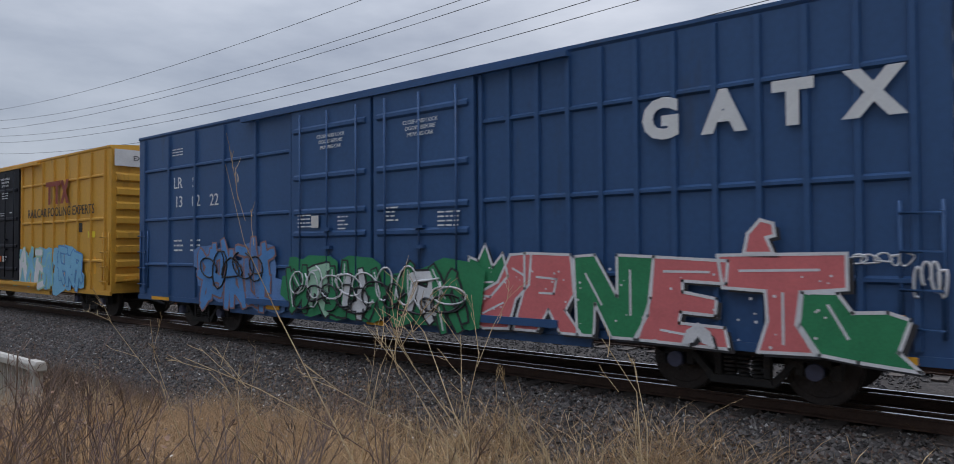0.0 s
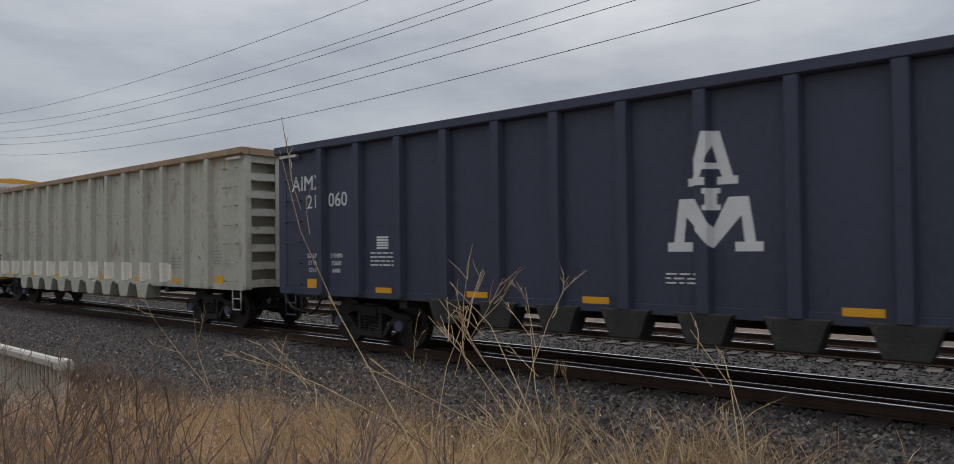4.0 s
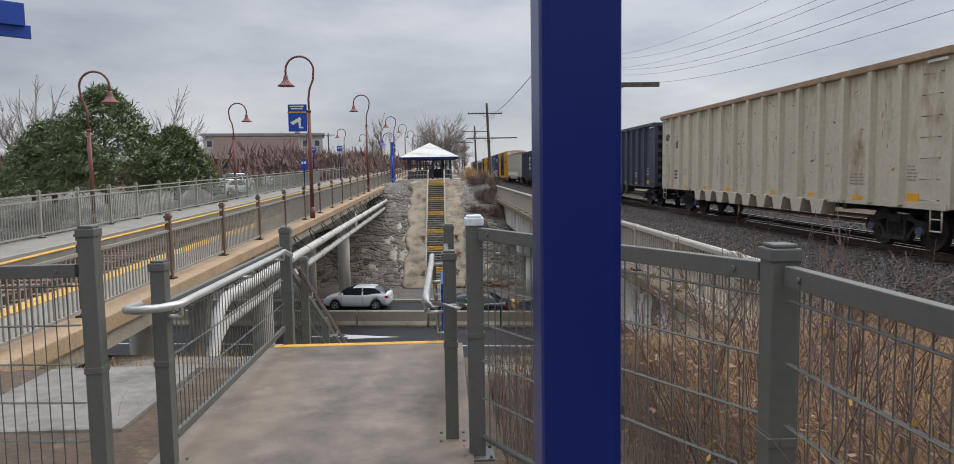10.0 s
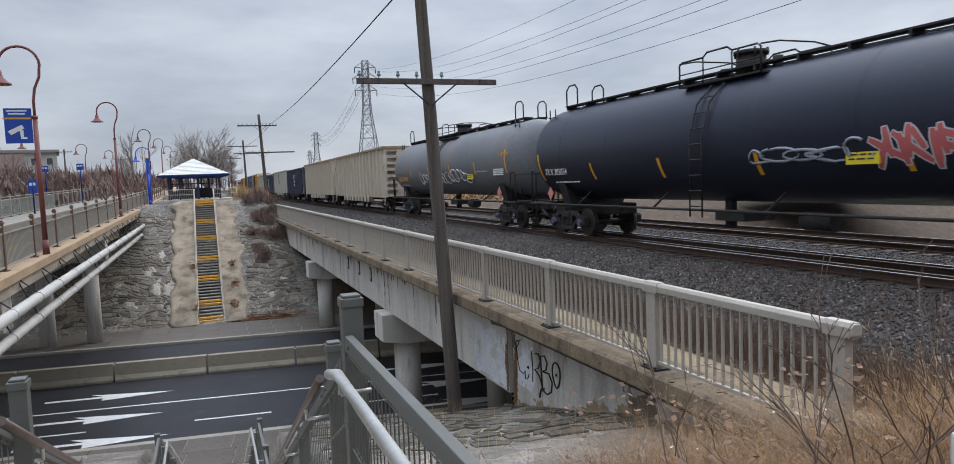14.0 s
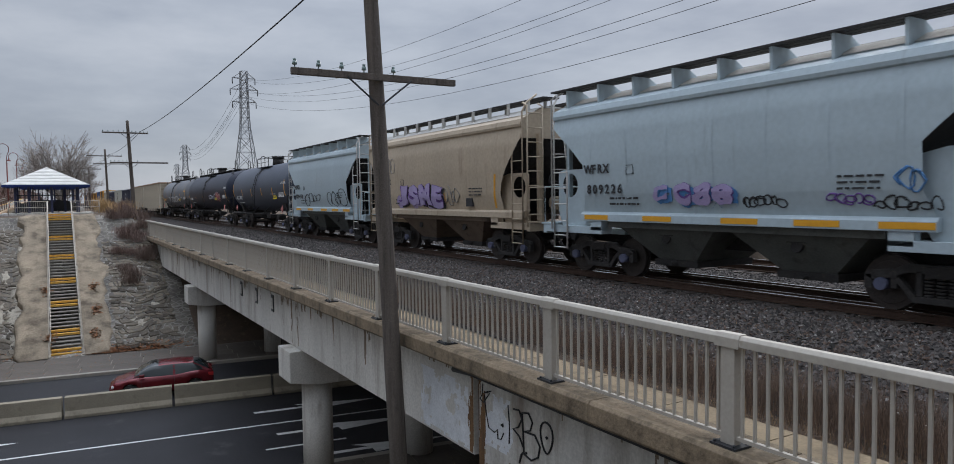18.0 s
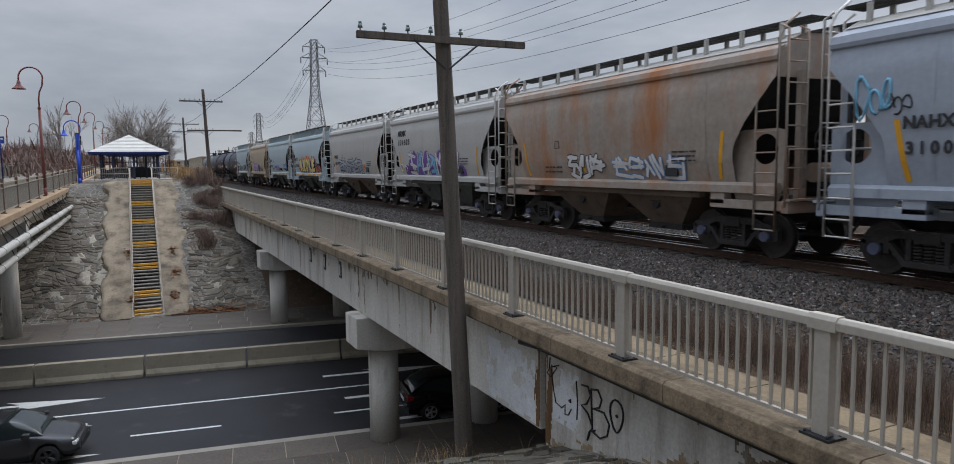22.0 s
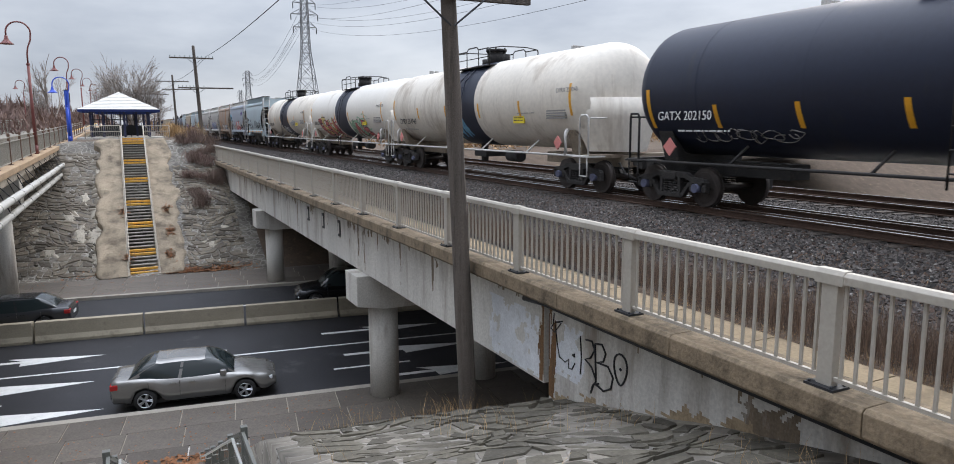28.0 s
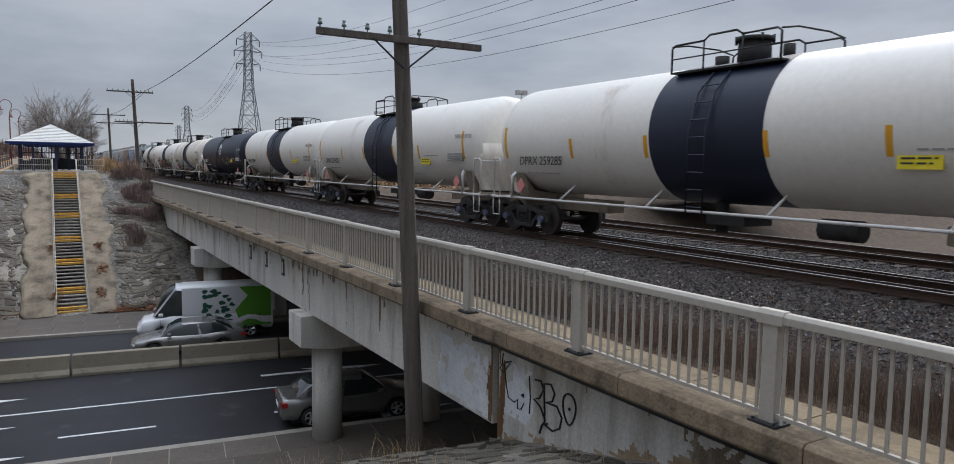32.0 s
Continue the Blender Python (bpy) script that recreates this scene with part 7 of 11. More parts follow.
    if boxy:
        reflectors(car, -1.535, [3.55, 1.55, -0.6, -2.2, -3.7], 1.43, 0.85, 0.11)
    else:
        for y, z0, z1 in ((4.22, 1.62, 2.62), (1.0, 1.75, 2.1), (-0.9, 1.75, 2.1), (-4.18, 1.62, 2.62)):
            bm = B()
            lean = 0.16 if abs(y) > 2 else 0.0
            n = 6
            for k in range(n):
                u, v = z0 + (z1 - z0) * k / n, z0 + (z1 - z0) * (k + 1) / n
                sgn = 1 if y > 0 else -1
                yu, yv = y - sgn * lean * (1 - k / n) , y - sgn * lean * (1 - (k + 1) / n)
                quad(bm, (skin(u), yu - 0.05, u), (skin(u), yu + 0.05, u), (skin(v), yv + 0.05, v), (skin(v), yv - 0.05, v))
            bmesh.ops.remove_doubles(bm, verts=bm.verts, dist=0.001)
            part("reflector", bm, REFLECT, car, "yellow reflective strip")
        bm = B()
        box(bm, skin(1.9) - 0.006, skin(1.9) + 0.05, -2.75, -2.35, 1.66, 1.92)
        part("label_plate", bm, INK_BLACK, car, "black data plate")
    if mark:
        ty, tz, ts, lean = (3.72, 2.57, 0.29, 0.0) if boxy else (4.0, 2.55, 0.27, 0.0)
        if mark == "MRMX":
            ty, tz, ts, lean = 4.25, 3.42, 0.36, 0.25
        for text, z in ((mark, tz), (number, tz - 0.48 if boxy else tz - 0.4)):
            for k, ch in enumerate(text):
                sign_text(ch, ts, ink, car, skin(z + 0.12) - 0.014, ty - k * ts * 0.74, z, italic=lean, bold=0.01)
    bm = B()
    bars(bm, skin(1.85) - 0.004, 2.55, 1.86, 1.0, 2, 0.13, rng)
    bars(bm, skin(2.2) - 0.004, -3.0, 2.2, 0.8, 3, 0.1, rng)
    part("small_print", bm, ink, car)
    bm = B()
    for z in (2.42, 2.62):
        box(bm, skin(z) - 0.004, skin(z), 2.2, 2.42, z, z + 0.015)
    for y in (2.2, 2.42):
        box(bm, skin(2.5) - 0.006, skin(2.5) + 0.02, y - 0.008, y + 0.008, 2.42, 2.63)
    part("stencil_frame", bm, ink, car)
    for s in (-1, 1):
        add_bogie(car, s * (h - 1.75))
    add_coupler(car, h, h + 0.4)
    return car, skin, h


def build_train():
    # leading cars, far up the line
    boxcar(52.6, YELLOW_CAR, BLACK_DOOR, "yellow boxcar with black plug doors", INK_BLACK, 1, style="plain")
    gondola(72.8, NAVY_GON, "dark navy high-sided gondola car", False, INK_WHITE, "", "", 2, top=4.13)
    gondola(93.0, BEIGE_GON, "beige high-sided gondola car", False, INK_BLACK, "", "", 3)
    boxcar(112.5, BLUE_CAR, BLUE_CAR, "dark blue steel boxcar with graffiti", INK_WHITE, 4, style="plain")
    boxcar(132.0, YELLOW_CAR, YELLOW_CAR, "yellow steel boxcar with black doors", INK_BLACK, 5, style="plain")
    boxcar(31.5, YELLOW_CAR, BLACK_DOOR, "yellow boxcar with black doors and pale blue graffiti along its sill", INK_BLACK, 6, style="sprayed")
    boxcar(11.39, BLUE_CAR, BLUE_CAR, "dark blue boxcar with green and pink graffiti along its lower side", INK_WHITE, 7, length=18.23, style="blue")
    boxcar(-8.81, YELLOW_CAR, BLACK_DOOR, "mustard yellow boxcar with black double plug doors", INK_BLACK, 8, length=18.02, style="plain")
    gondola(-28.49, WORN_GON, "scraped light grey gondola car with pale rib patches", False, INK_BLACK, "AIMX", "1149", 9, patches=True)
    gondola(-48.8, NAVY_GON, "dark navy gondola car with white block emblem", True, INK_WHITE, "AIMX", "21060", 10, top=4.13)
    gondola(-68.99, GREY_GON, "clean light grey gondola car with black block emblem", True, INK_BLACK, "AIMX", "23048", 11)
    gondola(-89.4, NAVY_GON, "dark navy gondola car with white block emblem", True, INK_WHITE, "AIMX", "20245", 12, top=4.13)
    gondola(-109.6, BEIGE_GON, "rust-stained beige gondola car", False, INK_BLACK, "AIMX", "14188", 13)
    gondola(-129.75, BEIGE_GON, "weathered beige gondola car", False, INK_BLACK, "AIMX", "1503", 14)
    car, skin, h = tank_car(-150.3, TANK_FADED, "faded grey tank car with rust bloom and white chalk graffiti", REFLECT, "UTLX", "95573", 15, length=19.0, catwalk=True, trim=UNDER, stripes=6, R=1.5)
    scrawl(car, skin, 3.5, -4.2, 1.75, 2.45, WHITE_SPRAY, 33, 14, 0.022)
    car, skin, h = tank_car(-170.3, TANK_BLACK, "black tank car with yellow strips and pink graffiti", INK_WHITE, "TILX", "305054", 16, length=19.2, trim=UNDER, stripes=6, catwalk=True)
    scrawl(car, skin, -1.5, -4.5, 2.0, 2.5, SILVER, 32, 5, 0.03)
    spray(car, skin, -4.6, -6.2, 1.9, 2.5, PINK, WHITE_SPRAY, 33, 3)
    tank_car(-190.5, TANK_SLATE, "slate grey tank car with yellow strips", INK_WHITE, "GATX", "28432", 17, length=15.4, trim=UNDER)
    h0 = -205.9
    specs = [
        (HOP_BLUE, "pale blue covered hopper with thin black graffiti outlines", "WFRX", "809458", None),
        (HOP_BEIGE, "dirty beige covered hopper with purple graffiti", "AOKX", "93", BAY_BROWN),
        (HOP_BLUE, "pale blue covered hopper with small violet tags", "WFRX", "809226", None),
        (HOP_BLUE, "pale blue covered hopper with orange and yellow graffiti", "WFRX", "809456", None),
        (HOP_GREY, "light grey covered hopper with silver graffiti", "MBKX", "101784", BAY_BROWN),
        (HOP_GREY, "light grey covered hopper with violet and white graffiti", "MRMX", "131605", None),
        (HOP_RUST, "rust-brown stained covered hopper with white graffiti", "", "", BAY_BROWN),
        (HOP_STEEL, "steel blue covered hopper with red and white graffiti", "NAHX", "310073", UNDER),
        (HOP_BLUE, "pale blue covered hopper with black line graffiti", "WFRX", "809341", None),
    ]
    fronts = [-205.5, -217.68, -229.85, -241.7, -254.3, -266.56, -278.45, -290.6, -302.88]
    for i, ((paint, label, mark, number, bay), f) in enumerate(zip(specs, fronts)):
        car, skin, h = hopper(f, paint, label, INK_BLACK, mark, number, 40 + i, length=11.45, bay=bay, boxy=paint is HOP_BLUE)
        if i == 0:
            scrawl(car, skin, 2.2, -0.2, 1.6, 2.3, INK_BLACK, 51, 4, 0.014)
            scrawl(car, skin, -1.2, -3.6, 1.6, 2.4, INK_BLACK, 52, 4, 0.014)
        elif i == 1:
            blobs(car, skin, [(2.7 - k * 0.42, 1.78 + 0.1 * (k % 3), 0.26) for k in range(9)], LILAC, 31)
            sprayed_word(car, skin, "JSME", 2.7, -0.9, 1.6, 2.42, LILAC, PURPLE, INK_BLACK, 5)
            scrawl(car, skin, 3.7, 3.0, 2.9, 3.5, INK_GREY, 59, 3, 0.01)
            scrawl(car, skin, -0.9, -1.9, 1.7, 2.4, INK_GREY, 53, 4, 0.014)
        elif i == 2:
            sprayed_word(car, skin, "C88", 1.0, -0.5, 1.72, 2.2, LILAC, PURPLE, SKYBLUE, 6)
            sprayed_word(car, skin, "C", 1.6, 1.15, 1.8, 2.2, LILAC, SKYBLUE, SKYBLUE, 7)
            scrawl(car, skin, -0.7, -1.6, 1.68, 1.95, INK_BLACK, 55, 6, 0.014)
            scrawl(car, skin, -2.4, -3.2, 1.75, 1.95, PURPLE, 57, 5, 0.014)
            scrawl(car, skin, -3.2, -4.2, 1.62, 1.9, INK_BLACK, 58, 6, 0.014)
            scrawl(car, skin, -3.6, -4.0, 1.95, 2.35, SKYBLUE, 59, 2, 0.016)
        elif i == 3:
            blobs(car, skin, [(2.55, 1.72, 0.2), (2.35, 2.1, 0.2), (2.05, 2.42, 0.16), (1.6, 2.52, 0.18), (1.0, 2.55, 0.2), (0.4, 2.45, 0.2), (-0.2, 2.55, 0.24), (-0.8, 2.6, 0.18), (-1.3, 2.45, 0.2), (-1.9, 2.58, 0.2), (-2.5, 2.52, 0.2), (-2.95, 2.3, 0.22), (-3.1, 1.85, 0.24), (-3.6, 1.8, 0.24), (-4.0, 1.9, 0.2), (1.4, 1.8, 0.3), (0.6, 1.85, 0.32), (-0.2, 1.85, 0.34), (-1.0, 1.85, 0.34), (-1.8, 1.85, 0.34), (-2.5, 1.85, 0.3), (2.75, 2.2, 0.07), (2.5, 2.55, 0.06), (-3.3, 2.5, 0.07)], ORANGE, 32)
            sprayed_word(car, skin, "RIDLE", 2.2, -2.85, 1.62, 2.6, CREAM, INK_BLACK, PURPLE, 3)
            spray(car, skin, -3.1, -4.0, 1.62, 2.0, PURPLE, INK_BLACK, 57, 2)
            scrawl(car, skin, 2.6, 2.0, 1.6, 1.68, RED_SPRAY, 56, 5, 0.01)
            scrawl(car, skin, -3.3, -4.2, 2.0, 2.25, INK_BLACK, 61, 6, 0.014)
        elif i == 4:
            blobs(car, skin, [(3.0 - k * 0.5, 1.85 + 0.08 * (k % 2), 0.28) for k in range(10)], SILVER, 33)
            spray(car, skin, 3.1, -1.8, 1.6, 2.35, SILVER, INK_BLACK, 58, 5, gloss=WHITE_SPRAY)
            scrawl(car, skin, -1.9, -2.2, 1.75, 2.2, ORANGE, 62, 2, 0.02)
        elif i == 5:
            blobs(car, skin, [(3.3 - k * 0.5, 1.95 + 0.3 * ((k * 7) % 3 - 1), 0.34) for k in range(13)], PURPLE, 34)
            spray(car, skin, 2.9, -2.5, 1.6, 2.5, (WHITE_SPRAY, CYAN), PURPLE, 59, 7, gloss=LILAC, thick=0.13)
            scrawl(car, skin, 4.2, 3.4, 1.6, 2.1, WHITE_SPRAY, 60, 3, 0.016)
        elif i == 6:
            spray(car, skin, 1.8, 0.1, 1.6, 2.2, WHITE_SPRAY, INK_BLACK, 61, 3)
            spray(car, skin, -0.4, -3.0, 1.6, 2.1, WHITE_SPRAY, SKYBLUE, 62, 4)
        elif i == 7:
            blobs(car, skin, [(0.6 - k * 0.42, 1.75 + 0.25 * (k % 2), 0.26) for k in range(9)], RED_SPRAY, 35)
            spray(car, skin, 0.8, -2.8, 1.6, 2.5, [PINK, WHITE_SPRAY], INK_BLACK, 63, 4, gloss=WHITE_SPRAY, thick=0.17)
            spray(car, skin, 2.7, 1.2, 1.62, 2.1, [SILVER, CREAM], INK_BLACK, 64, 3)
            scrawl(car, skin, -3.3, -4.3, 3.0, 3.6, PURPLE, 65, 4, 0.013)
            scrawl(car, skin, -2.9, -4.0, 1.65, 2.2, INK_BLACK, 66, 4, 0.022)
            scrawl(car, skin, 4.9, 4.3, 2.6, 3.4, CYAN, 67, 3, 0.03)
            scrawl(car, skin, 4.4, 4.0, 2.7, 3.1, INK_BLACK, 70, 3, 0.013)
        else:
            scrawl(car, skin, 2.4, 1.5, 1.6, 2.5, INK_BLACK, 68, 1, 0.014)
            scrawl(car, skin, -0.3, -3.4, 1.6, 2.5, INK_BLACK, 69, 5, 0.016)
    white = [(-315.0, TANK_SOILED, "259425"), (-331.8, TANK_WHITE, "259310"), (-348.6, TANK_SOILED, "259048")]
    for i, (f, paint, number) in enumerate(white):
        car, skin, h = tank_car(f, paint, "soiled white tank car with black centre band", INK_BLACK, "DPRX", number, 70 + i, length=16.2 if i == 0 else 16.85, band=TANK_BLACK, band_half=1.45 if i == 0 else 1.2)
        if i == 0:
            scrawl(car, skin, -2.3, -3.9, 1.9, 2.4, SILVER, 71, 5, 0.025)
            scrawl(car, skin, 0.9, -0.4, 1.4, 2.0, WHITE_SPRAY, 72, 4, 0.03)
        elif i == 1:
            spray(car, skin, 5.5, 1.5, 1.3, 2.3, [PINK, CREAM], INK_BLACK, 73, 5, cloud=PINK)
            spray(car, skin, -1.5, -4.5, 1.3, 2.2, [MINT, PINK], INK_BLACK, 74, 4, cloud=MINT)
        else:
            spray(car, skin, 0.9, -0.2, 1.5, 2.1, CYAN, SKYBLUE, 75, 2)
    car, skin, h = tank_car(-366.8, TANK_BLACK, "black tank car with yellow strips and chalky graffiti", INK_WHITE, "GATX", "202150", 80, length=16.85, trim=UNDER, stripes=8)
    scrawl(car, skin, 6.2, 3.2, 1.5, 1.85, INK_GREY, 81, 9, 0.012)
    bm = B()
    for r0, r1 in ((0.0, 0.5), (0.5, 1.0)):
        for k in range(24):
            ring = []
            for r, a in ((r0, k), (r1, k), (r1, k + 1), (r0, k + 1)):
                g = 2 * math.pi * a / 24
                z = 3.0 + 0.46 * r * math.sin(g)
                ring.append((skin(z) - 0.012, -0.55 + 0.46 * r * math.cos(g), z))
            quad(bm, *ring)
    bmesh.ops.remove_doubles(bm, verts=bm.verts, dist=0.001)
    part("sprayed_oval", bm, WHITE_SPRAY, car, "white sprayed oval")
    # pale reflection on the tank's flank, laid on as a blue-grey patch
    bm = B()
    for k in range(6):
        ya, yb = -6.25 - 0.22 * k, -6.25 - 0.22 * (k + 1)
        for j in range(4):
            za, zb = 2.34 + 0.13 * j, 2.34 + 0.13 * (j + 1)
            quad(bm, (skin(za) - 0.004, ya, za), (skin(za) - 0.004, yb, za), (skin(zb) - 0.004, yb + 0.03 * j, zb), (skin(zb) - 0.004, ya + 0.03 * j, zb))
    scrawl(car, skin, -0.3, -0.8, 2.7, 3.3, INK_BLACK, 82, 3, 0.02)
    scrawl(car, skin, -1.4, -2.4, 1.75, 2.05, INK_GREY, 83, 5, 0.018)
    part("repaint_patch", bm, TANK_SLATE, car, "blue-grey patch painted as a reflection on the tank")
    for i, (f, number) in enumerate(((-383.8, "259983"), (-400.3, "259703"), (-417.5, "259285"))):
        tank_car(f, TANK_WHITE, "clean white tank car with black centre band", INK_BLACK, "DPRX", number, 90 + i, length=16.85, band=TANK_BLACK, band_half=1.5)


build_train()

# ---- landing, near stairs and their rails ----
rnd = random.Random(11)


def stuff(name, bm, material, parent=None, label="", category="", at=None):
    ob = part(name, bm, material, parent, label, at=at)
    return tagged(ob, label, category, "", "stuff")


def raw_mesh(name, verts, faces, material):
    me = bpy.data.meshes.new(name)
    me.from_pydata(verts, [], faces)
    me.materials.append(material)
    return me


def build_landing():
    bm = B()
    box(bm, -0.68, 1.2, -2.25, 0.92, -0.2, 0.33)
    slab = structure("landing", bm, LANDING, "damp grey concrete landing with stains and a worn edge", "landing", 0.012)
    bm = B()
    box(bm, -0.6, 1.16, 0.923, 1.02, 0.15, 0.334)
    part("step_edge", bm, YELLOW_PAINT, slab, "yellow painted edge", 0.01)
    bm = B()
    box(bm, -1.2, 2.9, -13, -2.265, -0.2, 0.32)
    structure("path", bm, LANDING, "damp grey concrete path beside the fence", "path", 0.015)
    bm = B()
    box(bm, -2.7, -1.3, -0.7, 1.0, -0.2, 0.17)
    structure("concrete_pad", bm, mat("dirty_concrete", (0.17, 0.155, 0.135), 0.8, var=0.4, scale=1.5, fine=10, dirt=(0.19, 0.18, 0.16), amount=0.5), "pale broken concrete pad beyond the fence", "slab", 0.03)
    root = thing("stair_near", pose(0.3, 0, 0), "concrete stair with yellow step edges going down to the street", "stair", "", "structure")
    tread = B()
    box(tread, -0.78, 0.78, 0.0, 0.37, -0.17, 0.0)
    tm = mesh_of("tread", tread, CONCRETE)
    edge = B()
    box(edge, -0.78, 0.78, 0.36, 0.40, -0.06, 0.004)
    em = mesh_of("step_edge", edge, YELLOW_PAINT)
    for base, n, z0 in ((1.02, 21, 0.33), (10.77, 20, -3.135)):
        for i in range(n):
            y, z = base + i * 0.333, z0 - (i + 1) * (3.465 / 21)
            part("tread", tm, None, root, at=pose(0, y, max(z, WALK_Z)))
            if i % 7 in (0, 1):
                part("step_edge", em, None, root, at=pose(0, y, max(z, WALK_Z)))
    bm = B()
    box(bm, -0.78, 0.78, 7.97, 10.82, -3.3, -3.135)
    part("stair_landing", bm, CONCRETE, root)
    bm = B()
    box(bm, -0.95, 0.95, 17.6, 20.5, -6.7, WALK_Z - 0.004)
    part("foot_slab", bm, CONCRETE, root)


build_landing()


def cap_post(parent, x, y, z0, z1, w=0.075, white=False):
    """A square post with a stepped cap, a clamp band and a bolted foot plate."""
    bm = B()
    box(bm, -w, w, -w, w, 0, z1 - z0 - 0.05)
    post = part("post", bm, FENCE_GREY, parent, bevel=0.006, at=pose(x, y, z0))
    bm = B()
    k = w + 0.006
    h = z1 - z0
    prism(bm, [(-k, -k), (k, -k), (k, k), (-k, k)], "z", h - 0.06, h - 0.015)
    prism(bm, [(-k * 0.8, -k * 0.8), (k * 0.8, -k * 0.8), (k * 0.8, k * 0.8), (-k * 0.8, k * 0.8)], "z", h - 0.015, h)
    # white: the cap's sky reflection is in its colour
    part("post_cap", bm, CAP_WHITE if white else FENCE_GREY, post, "scuffed cap, painted pale for reflected sky" if white else "", 0.006)
    bm = B()
    box(bm, -w - 0.004, w + 0.004, -w - 0.004, w + 0.004, h * 0.5, h * 0.5 + 0.035)
    part("clamp_band", bm, FENCE_GREY, post, bevel=0.003)
    bm = B()
    box(bm, -w - 0.05, w + 0.05, -w - 0.05, w + 0.05, 0, 0.012)
    for sx in (-1, 1):
        for sy in (-1, 1):
            tube(bm, (sx * (w + 0.03), sy * (w + 0.03), 0.012), (sx * (w + 0.03), sy * (w + 0.03), 0.03), 0.01, seg=6)
    part("foot_plate", bm, FENCE_GREY, post)
    return post


def wire_panel(parent, a, b, za0, za1, zb0, zb1, pitch=0.066, rows=4, r=0.0032, tag="welded wire mesh panel"):
    """Welded wires between two posts: uprights, and rows that follow the slope."""
    bm = B()
    a, b = Vector(a), Vector(b)
    n = max(2, int((b - a).length / pitch))
    for i in range(1, n):
        p = a.lerp(b, i / n)
        lo, hi = za0 + (zb0 - za0) * i / n, za1 + (zb1 - za1) * i / n
        tube(bm, (p.x, p.y, lo), (p.x, p.y, hi), r, seg=4, caps=False)
    for k in range(rows):
        f = 0.04 + 0.92 * k / max(rows - 1, 1)
        za, zb = za0 + (za1 - za0) * f, zb0 + (zb1 - zb0) * f
        for s in (-0.006, 0.006):
            d = Vector((b.y - a.y, a.x - b.x)).normalized() * s
            tube(bm, (a.x + d.x, a.y + d.y, za), (b.x + d.x, b.y + d.y, zb), r * 1.15, seg=4, caps=False)
    return stuff("wire_mesh", bm, FENCE_GREY, parent, tag)


def flat_rail(parent, a, b, h=0.068, w=0.02, name="top_rail"):
    bm = B()
    a, b = Vector(a), Vector(b)
    d = (b - a)
    side = Vector((-d.y, d.x, 0)).normalized() * w
    up = Vector((0, 0, h))
    vs = [[bm.verts.new(p + s) for s in (-side, side, side - up, -side - up)] for p in (a, b)]
    for i in range(4):
        j = (i + 1) % 4
        bm.faces.new((vs[0][i], vs[0][j], vs[1][j], vs[1][i]))
    bm.faces.new(vs[0][::-1])
    bm.faces.new(vs[1])
    for p, s in ((a, 1), (b, -1)):
        q = p + d.normalized() * 0.1 * s - up * 0.5
        tube(bm, q + side * 1.05, q + side * 1.5, 0.012, seg=6)
        tube(bm, q - side * 1.05, q - side * 1.5, 0.012, seg=6)
    return part(name, bm, FENCE_GREY, parent, bevel=0.004)


def build_fences():
    g = 0.33
    root = thing("wire_fence", pose(0, 0, 0), "grey steel fence with flat top rail and welded wire panels", "fence", "fences by the landing")
    posts = [(1.225, -1.72, 1.725, True), (2.21, -3.41, 1.715, True), (2.25, -5.05, 1.72, True), (2.28, -7.2, 1.72, False), (2.3, -9.3, 1.72, False)]
    for x, y, z, white in posts:
        cap_post(root, x, y, g - 0.03, z, 0.048, abs(y + 3.41) > 0.1 and white)
    for p, q in zip(posts, posts[1:]):
        a, b = Vector((p[0], p[1])), Vector((q[0], q[1]))
        d = (b - a).normalized() * 0.07
        flat_rail(root, (a.x + d.x, a.y + d.y, p[2] - 0.07), (b.x - d.x, b.y - d.y, q[2] - 0.07))
        wire_panel(root, a + d, b - d, g + 0.07, p[2] - 0.14, g + 0.07, q[2] - 0.14, rows=6)
        bm = B()
        tube(bm, (a.x + d.x, a.y + d.y, g + 0.1), (b.x - d.x, b.y - d.y, g + 0.1), 0.014, seg=6)
        part("bottom_rail", bm, FENCE_GREY, root)
    root = thing("wire_fence", pose(0, 0, 0), "grey steel fence with wire panels beside the platform", "fence", "fences by the landing")
    posts = [(-0.78, -2.05, 1.73), (-2.3, -1.9, 1.7), (-3.8, -1.75, 1.68)]
    for x, y, z in posts:
        cap_post(root, x, y, g - 0.15, z, 0.042)
    for p, q in zip(posts, posts[1:]):
        flat_rail(root, (p[0] - 0.07, p[1], p[2] - 0.2), (q[0] + 0.07, q[1], q[2] - 0.2))
        wire_panel(root, (p[0] - 0.07, p[1]), (q[0] + 0.07, q[1]), g, p[2] - 0.27, g, q[2] - 0.27, rows=6)


build_fences()


def handrail(name, parent, pts, r=0.024, material=None):
    bm = B()
    pipe(bm, pts, r, 10)
    return part(name, bm, material or GALVANISED, parent)


